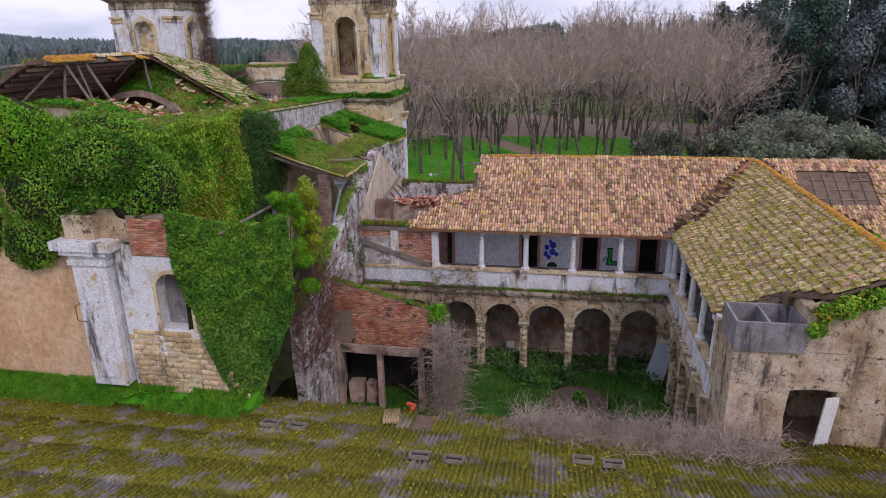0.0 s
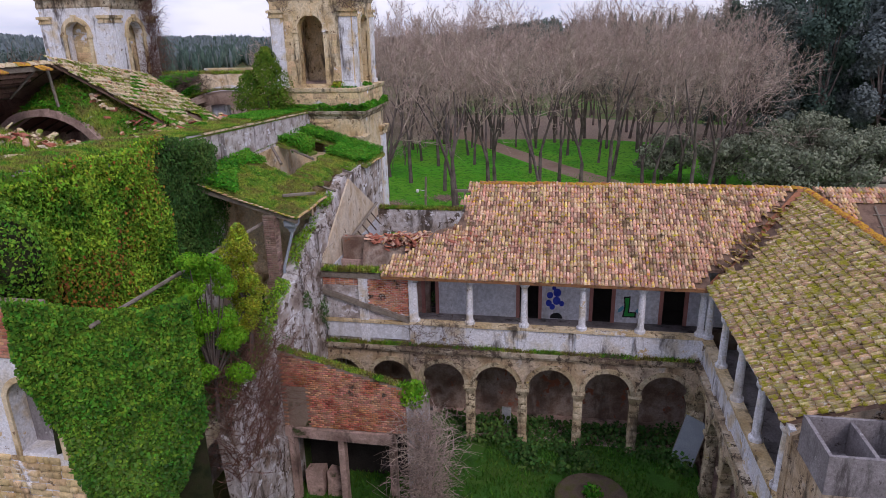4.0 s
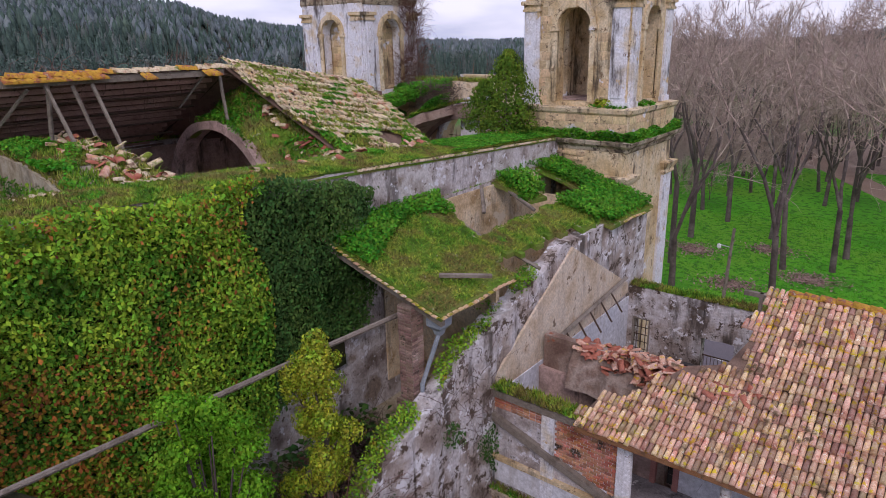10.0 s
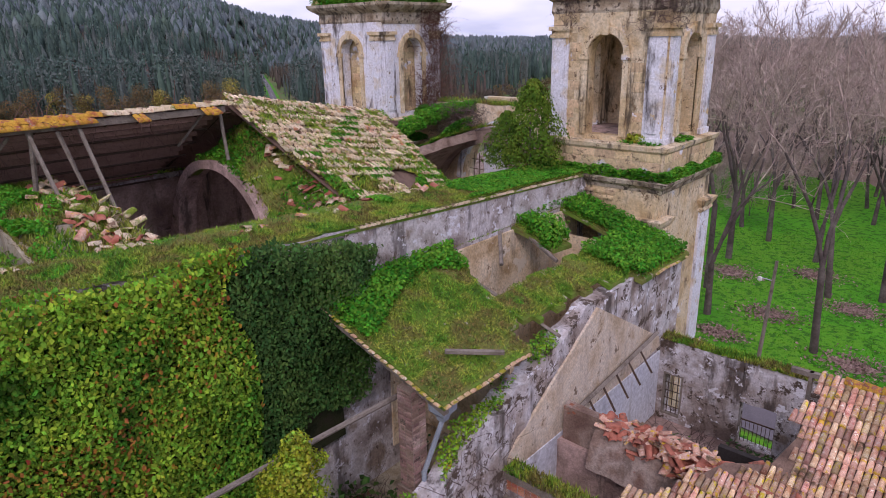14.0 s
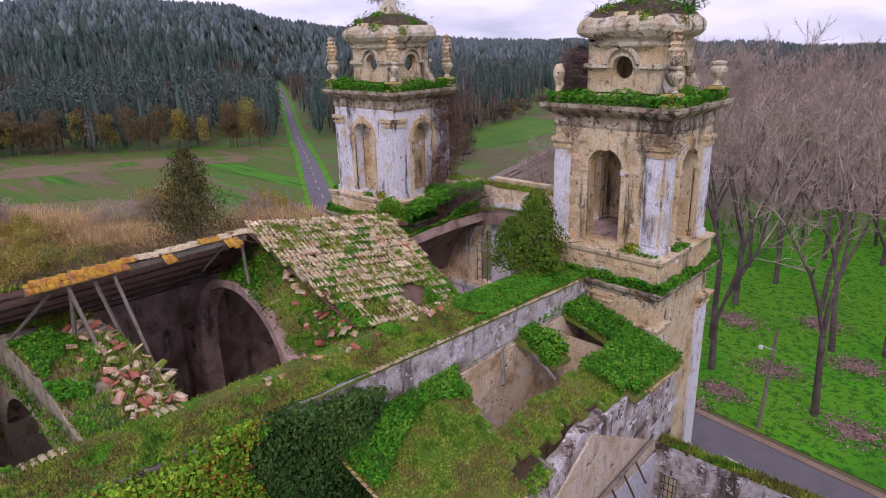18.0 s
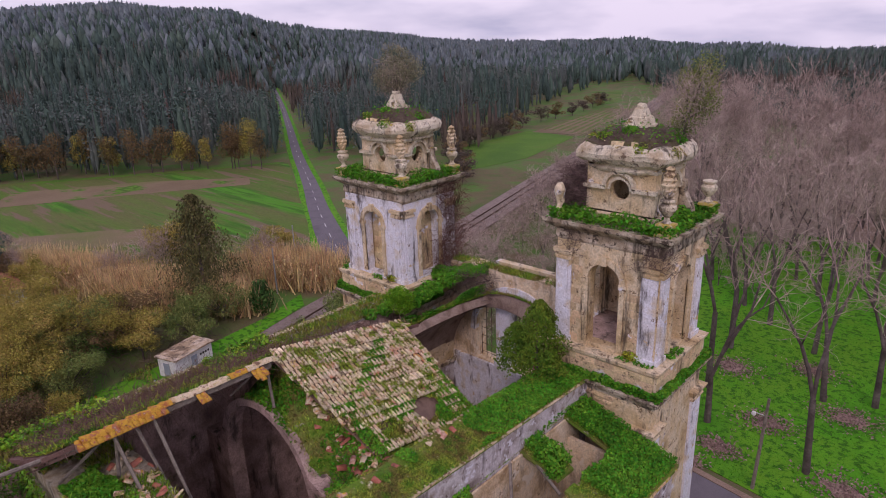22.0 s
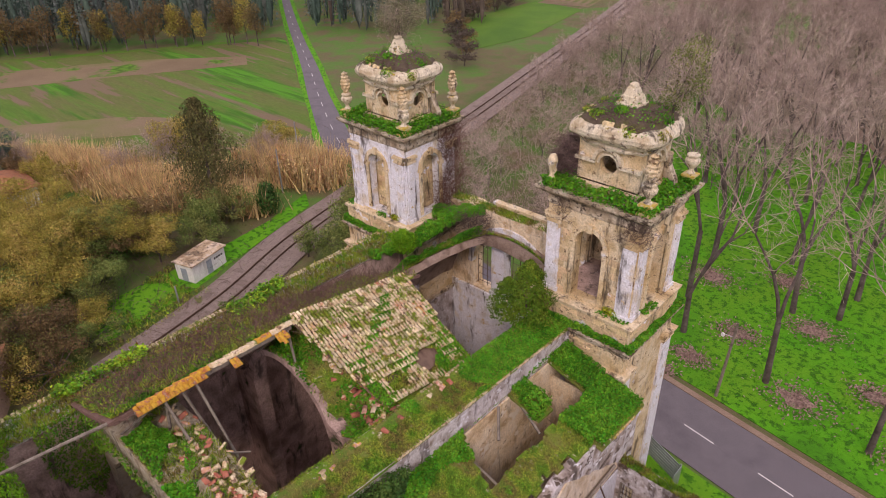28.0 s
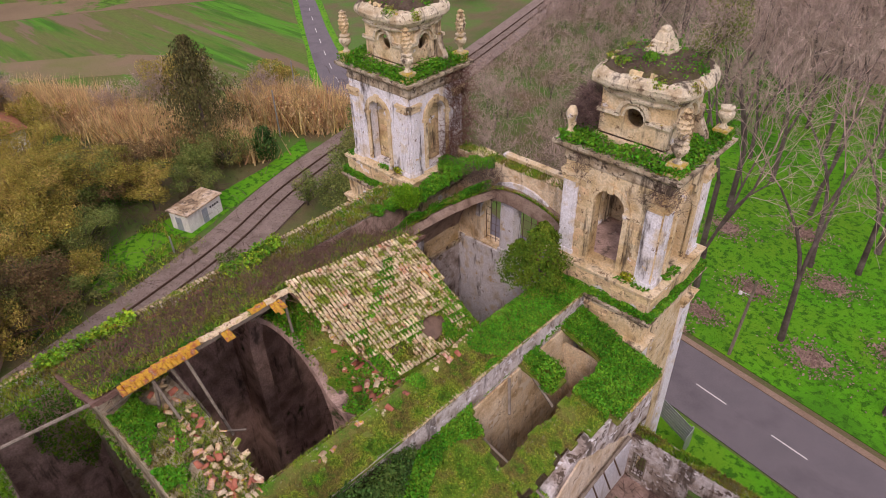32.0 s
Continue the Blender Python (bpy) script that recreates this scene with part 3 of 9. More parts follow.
BLUE = surf("blue_spray_paint", [(.03, .05, .40), (.05, .08, .55)], 3.0, bump=0)
GREENP = surf("green_spray_paint", [(.02, .30, .05), (.03, .40, .08)], 3.0, bump=0)
BLACKP = surf("black_spray_paint", [(.02, .02, .022), (.03, .03, .03)], 3.0, bump=0)
CYANP = surf("pale_blue_spray_paint", [(.12, .34, .45), (.16, .42, .55)], 3.0, bump=0)
BROWNWOOD = surf("dark_old_board", [(.07, .045, .032), (.12, .08, .06)], 1.5, bump=.5)


# ---------- setting: ground, road, railway ----------
def slab(name, pts, z, material, label, thick=0.02):
    """A flat sheet on the ground with the given outline."""
    bm = bmesh.new()
    lo = [bm.verts.new((x, y, z - thick)) for x, y in pts]
    hi = [bm.verts.new((x, y, z)) for x, y in pts]
    bm.faces.new(hi)
    for i in range(len(pts)):
        j = (i + 1) % len(pts)
        bm.faces.new((lo[i], lo[j], hi[j], hi[i]))
    return setting(part(name, bm, material), label)


def ribbon(name, line, wide, z, material, label, thick=0.02):
    """A strip along a line of (x, y); wide: its half width, or that as a function of x."""
    left, right = [], []
    for i, (x, y) in enumerate(line):
        a, b = line[max(0, i - 1)], line[min(len(line) - 1, i + 1)]
        d = Vector((b[0] - a[0], b[1] - a[1])).normalized()
        half = wide(x) if callable(wide) else wide
        left.append((x - d.y * half, y + d.x * half))
        right.append((x + d.y * half, y - d.x * half))
    bm = bmesh.new()
    l, r, lb, rb = [[bm.verts.new((x, y, zz)) for x, y in row] for row, zz in ((left, z), (right, z), (left, z - thick), (right, z - thick))]
    for i in range(len(line) - 1):
        bm.faces.new((r[i], r[i + 1], l[i + 1], l[i]))
        bm.faces.new((l[i], l[i + 1], lb[i + 1], lb[i]))
        bm.faces.new((rb[i], rb[i + 1], r[i + 1], r[i]))
    return setting(part(name, bm, material), label)


def smooth_line(pts, n=40):
    """A smooth line through a few points."""
    p = [Vector(q) for q in (pts[0], *pts, pts[-1])]
    out = []
    for i in range(len(pts) - 1):
        a, b, c, d = p[i:i + 4]
        for k in range(n):
            t = k / n
            out.append(tuple(0.5 * (2 * b + (c - a) * t + (2 * a - 5 * b + 4 * c - d) * t * t + (3 * b - a - 3 * c + d) * t ** 3)))
    return out + [tuple(p[-1])]


gr = bmesh.new()
rings = []
for r in (0, 120, 260, 420, 560, 700, 900, 1300, 2000, 3200, 4600):
    z = G - .06 - .062 * max(0, r - 620)
    rings.append([gr.verts.new((r * math.sin(a * math.pi / 32), 22 + r * math.cos(a * math.pi / 32), z)) for a in range(64)] if r else [gr.verts.new((0, 22, z))])
for k in range(64):
    gr.faces.new((rings[0][0], rings[1][(k + 1) % 64], rings[1][k]))
for a, b in zip(rings[1:], rings[2:]):
    for k in range(64):
        gr.faces.new((a[k], a[(k + 1) % 64], b[(k + 1) % 64], b[k]))
bmesh.ops.recalc_face_normals(gr, faces=gr.faces)
setting(part("ground", gr, MEADOW), "rough scrub ground falling away to the horizon")
slab("woodland_floor", [(-34, 134), (8, 136), (40, 126), (75, 128), (45, 152), (-5, 172), (-62, 178), (-52, 146)], G + .006, LITTER, "brown leaf-strewn ground beneath the bare trees", .05)
slab("lawn", [(-34, 69.8), (-12, 66.4), (8, 63.1), (40, 58.0), (60, 55), (70, 120), (40, 150), (-5, 170), (-60, 175), (-48, 120), (-30, 90)], G, LAWN, "bright green park lawn under the bare trees", .05)
slab("verge", [(-12.4, 54.4), (20, 52.4), (24, 53.2), (-9.9, 58.0), (-12.4, 58.4)], G, LAWN, "narrow grass verge beside the church wall", .05)
ROAD = smooth_line([(40, 53.6), (8, 58.7), (-12, 61.9), (-32, 65.2), (-54, 71.2), (-78, 81.8), (-101, 95), (-124, 109.5), (-165, 134.5), (-224, 172), (-300, 219.5), (-425, 296)], 12)
NARROW = lambda x: float(np.interp(-x, [50, 62, 105, 140, 220, 420], [3.2, 3.0, 2.05, 1.55, 1.25, 1.2]))
ribbon("road_verge", [p for p in ROAD if p[0] < -60], lambda x: NARROW(x) + 1.2, G + .006, LAWN, "green grass verge beside the country road")
ribbon("far_road", [p for p in ROAD if p[0] < -50], NARROW, G + .02, ASPHALT, "grey asphalt country road climbing through the wood", .06)
ribbon("road", [p for p in ROAD if p[0] > -56], NARROW, G + 0.024, ASPHALT, "grey asphalt country road", .06)
ribbon("kerb", [(x + .3, y + 3.5) for x, y in smooth_line([(40, 53.6), (8, 58.7), (-12, 61.9), (-32, 65.2)], 8)], .28, G + 0.07, DIRT, "earthy edge strip along the road", .1)
centre = thing("road_marking", "faded white dashed centre line painted on the asphalt", "road marking", kind="structure")
dash = []
run = 0.0
for a, b in zip(ROAD, ROAD[1:]):
    step = math.dist(a, b)
    run += step
    if run > 6.2 or step > 9:
        if a[0] < -60 and len(dash) % 2:
            run = -6

        run = 0
        d = (Vector(b) - Vector(a)).normalized()
        dash.append(axes((a[0], a[1], G + .028), (d.x, d.y, 0), (-d.y, d.x, 0), (0, 0, 1), 2.6, .12, .01))
pieces("dash", BLOCK, dash, PAINT, centre, 120)
PATHWAY = smooth_line([(60, 72), (24, 84), (14, 92), (4, 105), (-8, 124), (-22, 150), (-32, 175)], 10)
ribbon("park_path", PATHWAY, 2.1, G + .012, DIRT, "pale dirt footpath across the lawn")
slab("bare_earth", [(24, 90), (60, 84), (75, 110), (40, 112), (28, 100)], G + .016, SAND, "bare sandy ground beneath the olive trees")
RAIL = smooth_line([(-40, -10), (-48, 20), (-51.2, 33), (-55.0, 47.0), (-60.2, 60), (-66, 82), (-72.5, 108), (-81.5, 140), (-99.8, 205), (-138, 328), (-180, 460)], 8)
ribbon("ballast_bed", RAIL, 3.3, G + .16, BALLAST, "grey-brown gravel ballast of the railway", .3)
for off in (-.84, .84):
    ln = []
    for i, (x, y) in enumerate(RAIL):
        a, b = RAIL[max(0, i - 1)], RAIL[min(len(RAIL) - 1, i + 1)]
        d = Vector((b[0] - a[0], b[1] - a[1])).normalized()
        ln.append((x - d.y * off, y + d.x * off))
    ribbon("rail", ln, .045, G + .40, RUST, "rusty steel railway rail", .2)
track = thing("railway_sleepers", "grey timber sleepers bedded in the ballast", "railway", kind="structure")
sl = []
near = [p for p in RAIL if 10 < p[1] < 130]
for a, b in zip(near, near[1:]):
    n = max(1, int(math.dist(a, b) / .62))
    d = (Vector(b) - Vector(a)).normalized()
    for k in range(n):
        p = Vector(a).lerp(Vector(b), k / n)
        sl.append(axes((p.x, p.y, G + .13), (d.x, d.y, 0), (-d.y, d.x, 0), (0, 0, 1), .24, 2.5, .06))
pieces("sleeper", BLOCK, sl, BALLAST, track, 200)
slab("field_green", [(-112, 10), (-82, 79), (-97.5, 89.5), (-121, 103.8), (-150, 121.5), (-154, 122), (-172.5, 91), (-191, 62), (-230, 0)], G + .01, FIELD, "flat green field with faint plough lines")
banded = FIELD.node_tree
b_map = banded.nodes.new("ShaderNodeMapping")
b_map.inputs["Rotation"].default_value = (0, 0, radians(-58))
b_map.inputs["Scale"].default_value = (.16, 1.6, 1)
for link in [k for k in banded.links if k.from_node.type == 'NEW_GEOMETRY' and k.from_socket.name == "Position"]:
    into = link.to_socket
    banded.links.new(b_map.outputs[0], into)
banded.links.new([k for k in banded.nodes if k.type == 'NEW_GEOMETRY'][0].outputs["Position"], b_map.inputs[0])
MEADOWGREEN = surf("spring_meadow", [(.057, .148, .015), (.085, .197, .019), (.114, .156, .033)], .05, bump=.8, fine=90)
slab("field_margin", [(-190.5, 62), (-172.5, 90.5), (-154.5, 121.5), (-152, 120), (-169.5, 91), (-187, 62)], G + .03, MEADOWGREEN, "bright grass margin along the forest edge")
slab("fallow_strip", [(-176, 62), (-160, 88), (-143, 105), (-136, 101), (-150, 78), (-163, 54)], G + .038, FIELD_BROWN, "bare brown strip of the field")
slab("fallow_strip", [(-138, 44), (-122, 66), (-108, 76), (-104, 72), (-116, 56), (-128, 40)], G + .042, FIELD_BROWN, "bare brown strip of the field")
slab("field_far", [(-127.5, 168), (-104, 141), (-101, 163), (-109.5, 201), (-129.5, 204)], G + .01, MEADOWGREEN, "vivid green meadow between railway and wood")
slab("terrace_field", [(-110, 205), (-127, 202), (-139, 286), (-128, 283)], G + .012, FIELD_BROWN, "striped allotment field beside the railway")
slab("field_plot", [(-149, 280), (-184, 337), (-168, 345), (-145, 293)], G + .014, FIELD, "small dull green plot beyond the allotment")
slab("track_grass", [(-63.5, 35), (-57.2, 35.5), (-59.3, 46), (-66, 66), (-69.5, 68), (-66.5, 60), (-64.8, 50), (-64.5, 42)], G + .01, LAWN, "bright grass strip beside the railway hut")
for k in range(6):
    slab("crop_row", [(-111 - 3 * k, 207 + .4 * k), (-112.4 - 3 * k, 207 + .4 * k), (-131.6 - 2 * k, 280), (-130.6 - 2 * k, 280)], G + .03 + .002 * k, FIELD, "green strip of the allotment field")


# ---------- bell towers ----------
def finial(parent, x, y, z, whole=True):
    """A carved vase on a square pedestal; the whole ones carry a knobbed flame."""
    tall = Matrix.Translation((x, y, z)) @ Matrix.Diagonal((1.12, 1.12, 1.28, 1)) @ Matrix.Translation((-x, -y, -z))
    f = part("finial", turned(squares(bmesh.new(), [(.33, z), (.33, z + .1), (.27, z + .14), (.27, z + .34), (.32, z + .38), (.32, z + .46), (.1, z + .48)], x, y), tall), LICHENED, parent, "yellow-lichened square finial pedestal")
    part("vase", turned(lathe(bmesh.new(), [(.1, z + .46), (.2, z + .5), (.12, z + .58), (.1, z + .68), (.2, z + .78), (.33, z + .95), (.35, z + 1.08), (.22, z + 1.18), (.3, z + 1.24), (.3, z + 1.3), (.12, z + 1.34)], 12, x, y), tall), STONE_CAP, f, "carved stone vase")
    if whole:
        bm = lathe(bmesh.new(), [(.12, z + 1.3)] + [((.16, .24, .27, .24, .2, .15)[k // 2] + (.03 if k % 2 else -.03), z + 1.36 + .09 * k) for k in range(12)] + [(.03, z + 2.46)], 12, x, y)
        for v in bm.verts:
            r, a = math.hypot(v.co.x - x, v.co.y - y), math.atan2(v.co.y - y, v.co.x - x)
            g = 1 + .2 * math.sin(6 * a + 17 * (v.co.z - z)) if r > .06 else 1
            v.co.x, v.co.y = x + (v.co.x - x) * g, y + (v.co.y - y) * g
        part("flame", turned(bm, tall), STONE, f, "knobbed carved stone flame")
    return f


def bell_tower(cx, label, right):
    cy = 51.35
    tw = thing("bell_tower", label, "tower", "church bell towers", at=(cx, cy, G))
    tw_z = -G
    hx, hy = 3.05, 2.75

    def P(name, bm, material, lab="", parent=None, smooth=False):
        if parent is None:
            bmesh.ops.translate(bm, verts=bm.verts, vec=(0, 0, tw_z))
            return part(name, bm, material, tw, lab, smooth)
        bmesh.ops.translate(bm, verts=bm.verts, vec=(0, 0, tw_z))
        return part(name, bm, material, parent, lab, smooth)

    P("lower_shaft", rough_edges(cut(boxes((-hx, hx, -hy - .3, hy, G, 8.1)), 3), .03), STONE, "plastered stone shaft with exposed rubble")
    for sx in (-1, 1):
        for sy in (-1, 1):
            x, y = sx * (hx - .42), sy * (hy - .42) - (.3 if sy < 0 else 0)
            pil = P("pilaster", boxes((x - .55, x + .55, y - .55, y + .55, G, 6.3)), LIMEWASH, "white limewashed corner pilaster")
            P("capital", squares(bmesh.new(), [(.56, 6.3), (.66, 6.4), (.62, 6.55), (.74, 6.75), (.8, 6.95), (.6, 7.0)], x, y), STONE, "", pil)
    led = P("ledge", squares(bmesh.new(), [(3.06, 8.0), (3.2, 8.12), (3.22, 8.25), (3.45, 8.42), (3.5, 8.58), (3.1, 8.62)], 0, -.1, .93), STONE_DARK, "moulded stone ledge")
    P("plinth", squares(bmesh.new(), [(3.12, 8.55), (3.12, 9.7), (3.24, 9.82), (3.28, 10.0), (2.9, 10.05)], 0, -.1, .9), STONE, "ashlar plinth")
    w, d, t = 2.72, 2.4, .62
    hw, sill, spr = .84, 10.25, 13.7
    for name, m in (("south", pose(0, -d, 0)), ("north", pose(0, d, 0, 0, 0, 180)), ("east", pose(w, 0, 0, 0, 0, 90)), ("west", pose(-w, 0, 0, 0, 0, -90))):
        half = w if name in ("south", "north") else d - t
        bm = arch_wall(bmesh.new(), -half, half, 10.0, 15.4, 0, t, [(-.05, hw, sill, spr)])
        wall = P("belfry_wall", turned(bm, m), STONE if right else LIMEWASH, "belfry wall with a round-headed opening")
        bm = arch_ring(bmesh.new(), -.05, hw + .02, hw + .3, spr, -.12, .05)
        box(bm, -.05 - hw - .26, -.05 - hw, -.1, .05, sill, spr - .1)
        box(bm, -.05 + hw, -.05 + hw + .26, -.1, .05, sill, spr - .1)
        box(bm, -.05 - hw - .36, -.05 - hw + .04, -.16, .08, spr - .22, spr)
        box(bm, -.05 + hw - .04, -.05 + hw + .36, -.16, .08, spr - .22, spr)
        box(bm, -.2, .1, -.2, .1, spr + hw - .05, spr + hw + .42)
        P("arch_surround", turned(bm, m), STONE, "moulded stone surround with keystone", wall)
        for s in (-1, 1):
            c = s * ((w if half == w else d) - .46)
            bm = boxes((c - .4, c + .4, -.1, .1, 10.25, 14.4), (c - .24, c + .24, -.16, .1, 10.5, 14.3), (c - .48, c + .48, -.17, .1, 10.02, 10.3))
            pl = P("pilaster", turned(bm, m), LIMEWASH, "white pilaster with sunk panel")
            bm = boxes((c - .46, c + .46, -.18, .1, 14.4, 14.52), (c - .42, c + .42, -.13, .1, 14.52, 14.7), (c - .52, c + .52, -.24, .1, 14.7, 14.88))
            P("capital", turned(bm, m), STONE, "", pl)
        blocks, rows = [], 13
        for r in range(rows):
            zb = 10.1 + r * .41
            x = -half + .9 + (.3 if r % 2 else 0)
            while x < half - .9:
                bw = random.uniform(.5, .85)
                if abs(x + .05) > hw + .3 + bw / 2 and random.random() < (.92 if right else .45):
                    o = m @ Vector((x, 0.005, zb + .2 + tw_z))
                    u, n = m.to_3x3() @ Vector((1, 0, 0)), m.to_3x3() @ Vector((0, -1, 0))
                    blocks.append(axes(o, u, (0, 0, 1), n, bw - .02, .39, random.uniform(.015, .04)))
                x += bw
        pieces("block", BLOCK, blocks, STONE_PIECE if right else LIMEWASH, wall, 80)
    if not right:
        for m, half in ((pose(0, -d + .75, 0), w - .7), (pose(w - .75, 0, 0, 0, 0, 90), d - .75)):
            blind = P("blocking", turned(boxes((-1.1, 1.1, 0, .22, 10.1, 14.8)), m), STONE, "ashlar masonry blocking the opening")
            courses = []
            for r in range(11):
                x = -1.0 + (.25 if r % 2 else 0)
                while x < .9:
                    bw = random.uniform(.4, .7)
                    o = m @ Vector((x + bw / 2, 0, 10.3 + .4 * r + tw_z))
                    courses.append(axes(o, m.to_3x3() @ Vector((1, 0, 0)), (0, 0, 1), m.to_3x3() @ Vector((0, -1, 0)), bw - .02, .38, random.uniform(.01, .04)))
                    x += bw
            pieces("block", BLOCK, courses, STONE_PIECE, blind, 60)
    P("floor", boxes((-w + .1, w - .1, -d + .1, d - .1, 9.9, 10.2)), DARKWALL, "belfry floor")
    P("cornice", rough_edges(squares(bmesh.new(), [(2.75, 15.3), (2.84, 15.5), (2.8, 15.9), (2.98, 16.02), (3.2, 16.15), (3.36, 16.3), (3.38, 16.46), (2.6, 16.5)], 0, 0, .86), .03), STONE_DARK, "stained projecting cornice")
    # plinth blocks
    for m, half in ((pose(0, -.1 - 3.12 * .9, 0), 3.05), (pose(3.12, -.1, 0, 0, 0, 90), 2.7)):
        blocks = []
        for r in range(3):
            x = -half
            while x < half - .3:
                bw = min(random.uniform(.6, 1.15), half - x)
                o = m @ Vector((x + bw / 2, 0, 8.62 + .37 * r + .18 + tw_z))
                u, n = m.to_3x3() @ Vector((1, 0, 0)), m.to_3x3() @ Vector((0, -1, 0))
                blocks.append(axes(o, u, (0, 0, 1), n, bw - .02, .355, random.uniform(.02, .05)))
                x += bw
        pieces("block", BLOCK, blocks, STONE_PIECE, led, 60)
    # rubble bared under the ledge
    blocks = []
    for r in range(9):
        zb = 5.9 + .25 * r
        x = -2.0
        while x < 2.0:
            bw = random.uniform(.18, .6)
            if noise.noise((x * .6 + cx, zb * .5, 2)) > -.12:
                blocks.append(axes((x + bw / 2, -hy - .3, zb + tw_z), (1, 0, random.uniform(-.1, .1)), (random.uniform(-.1, .1), 0, 1), (0, -1, 0), bw - .03, random.uniform(.16, .24), random.uniform(.03, .13)))
            x += bw
    pieces("rubble_stone", BLOCK, blocks, STONE_PIECE, led, 80)
    # attic storey with round windows
    ax, ay = 1.75, 1.55
    att = P("attic", squares(bmesh.new(), [(1.95, 16.48), (1.95, 16.8), (1.75, 16.85)], 0, .1, .9), STONE, "attic base course")
    for m, half in ((pose(0, -ay + .1, 0), ax), (pose(0, ay + .1, 0, 0, 0, 180), ax), (pose(ax, .1, 0, 0, 0, 90), ay - .35), (pose(-ax, .1, 0, 0, 0, -90), ay - .35)):
        bm = bmesh.new()
        zc, r = 18.0, .5
        seg = 16
        cor = []
        for i in range(seg):
            a = 2 * math.pi * (i + .5) / seg
            ca, sa = math.cos(a), math.sin(a)
            k = min(half / max(abs(ca), 1e-6), 1.2 / max(abs(sa), 1e-6))
            cor.append(((r * ca, r * sa), (k * ca, k * sa)))
        fr = [[bm.verts.new((p[0], y, zc + p[1])) for p in (c[0], c[1])] for y in (0, .35) for c in cor]
        for i in range(seg):
            j = (i + 1) % seg
            bm.faces.new((fr[i][0], fr[i][1], fr[j][1], fr[j][0]))
            bm.faces.new((fr[i][0], fr[j][0], fr[seg + j][0], fr[seg + i][0]))
            bm.faces.new((fr[seg + i][1], fr[seg + i][0], fr[seg + j][0], fr[seg + j][1]))
            bm.faces.new((fr[i][1], fr[seg + i][1], fr[seg + j][1], fr[j][1]))
        box(bm, -half, half, 0, .35, 19.1, 19.35)
        box(bm, -half, half, 0, .35, 16.7, 16.92)
        wl_ = P("attic_wall", turned(bm, m), STONE, "attic wall with a round window")
        bm = arch_ring(bmesh.new(), 0, .5, .62, zc, -.07, .02, 12)
        arch_ring(bm, 0, .68, .86, zc + .1, -.2, .02, 12)
        box(bm, -half - .12, -.68, -.2, .02, zc - .02, zc + .16)
        box(bm, .68, half + .12, -.2, .02, zc - .02, zc + .16)
        P("hood_mould", turned(bm, m), STONE_CAP, "arched stone hood moulding", wl_)
    dome = pillow(bmesh.new(), [(1.80, 18.8), (2.0, 18.9), (2.06, 19.02), (1.94, 19.1), (2.0, 19.16), (2.28, 19.3), (2.46, 19.52), (2.5, 19.74), (2.4, 19.96), (2.2, 20.12), (1.8, 20.2)], 0, .1, .92)
    P("dome", rough_edges(cut(dome, 1), .1, cx, 1.5), STONE_CAP, "bulging weathered stone cap", smooth=False)
    soil = pillow(bmesh.new(), [(2.16, 20.06), (2.0, 20.26), (1.5, 20.56), (.85, 20.8), (.3, 20.88)], 0, .1, .92)
    P("cap_soil", rough_edges(cut(soil, 1), .16, cx, 1.6), CAPSOIL, "earth and dead brambles heaped on the cap")
    stub = squares(bmesh.new(), [(.66, 20.6), (.58, 20.92), (.5, 20.94), (.4, 21.25), (.32, 21.28), (.24, 21.6), (.17, 21.63), (.18, 21.75), (.1, 21.86)], .1, .1)
    P("lantern_stub", rough_edges(cut(stub, 1), .11, cx, 2.4), STONE_CAP, "broken stepped pyramid on top")
    curb = []
    for k in range(5):
        a_ = math.radians(190 + 26 * k)
        curb.append(axes((1.95 * math.cos(a_), .1 + 1.75 * math.sin(a_), 20.12 + tw_z), (-math.sin(a_), math.cos(a_), random.uniform(-.1, .1)), (-math.cos(a_), -math.sin(a_), .1), (0, 0, 1), .62, .42, .2))
    pieces("cap_stone", BLOCK, curb, STONE_PIECE, tw, 60, "loose pale stones along the cap")
    for sx in (-1, 1):
        # scroll buttresses beside the attic
        vol = bmesh.new()
        prof = [(2.75, 16.5), (2.5, 16.6), (2.42, 17.0), (2.2, 17.35), (2.02, 17.7), (2.0, 18.2), (1.8, 18.3), (1.78, 16.5)]
        f0 = [vol.verts.new((sx * x, 1.1, z)) for x, z in prof]
        f1 = [vol.verts.new((sx * x, 1.5, z)) for x, z in prof]
        for i in range(len(prof)):
            j = (i + 1) % len(prof)
            vol.faces.new((f0[i], f0[j], f1[j], f1[i]))
        vol.faces.new(f0[::-1]), vol.faces.new(f1)
        bmesh.ops.recalc_face_normals(vol, faces=vol.faces)
        P("scroll_buttress", vol, STONE_DARK, "pale curved scroll buttress")
    for sx, sy in ((-1, -1), (1, -1), (1, 1), (-1, 1)):
        x, y = sx * 2.75, sy * 2.3
        whole = not (right and (sx, sy) != (1, -1))
        if right and (sx, sy) == (-1, 1):
            continue
        bm_z = 16.45 + tw_z
        if whole:
            finial(tw, x, y, bm_z)
        elif (sx, sy) == (1, 1):
            finial(tw, x, y, bm_z, False)
        else:
            P("broken_finial", rough_edges(cut(lathe(bmesh.new(), [(.3, 16.45), (.3, 16.8), (.15, 17.0), (.22, 17.5), (.3, 17.8), (.1, 18.2)], 9, x, y), 1), .12, 1.0, 2.5), STONE, "broken stone figure stump")
    return tw


bell_tower(-14.45, "pale limestone bell tower with weeds on its ledges", True)
bell_tower(-31.2, "whitewashed stone bell tower hung with red-brown creeper", False)


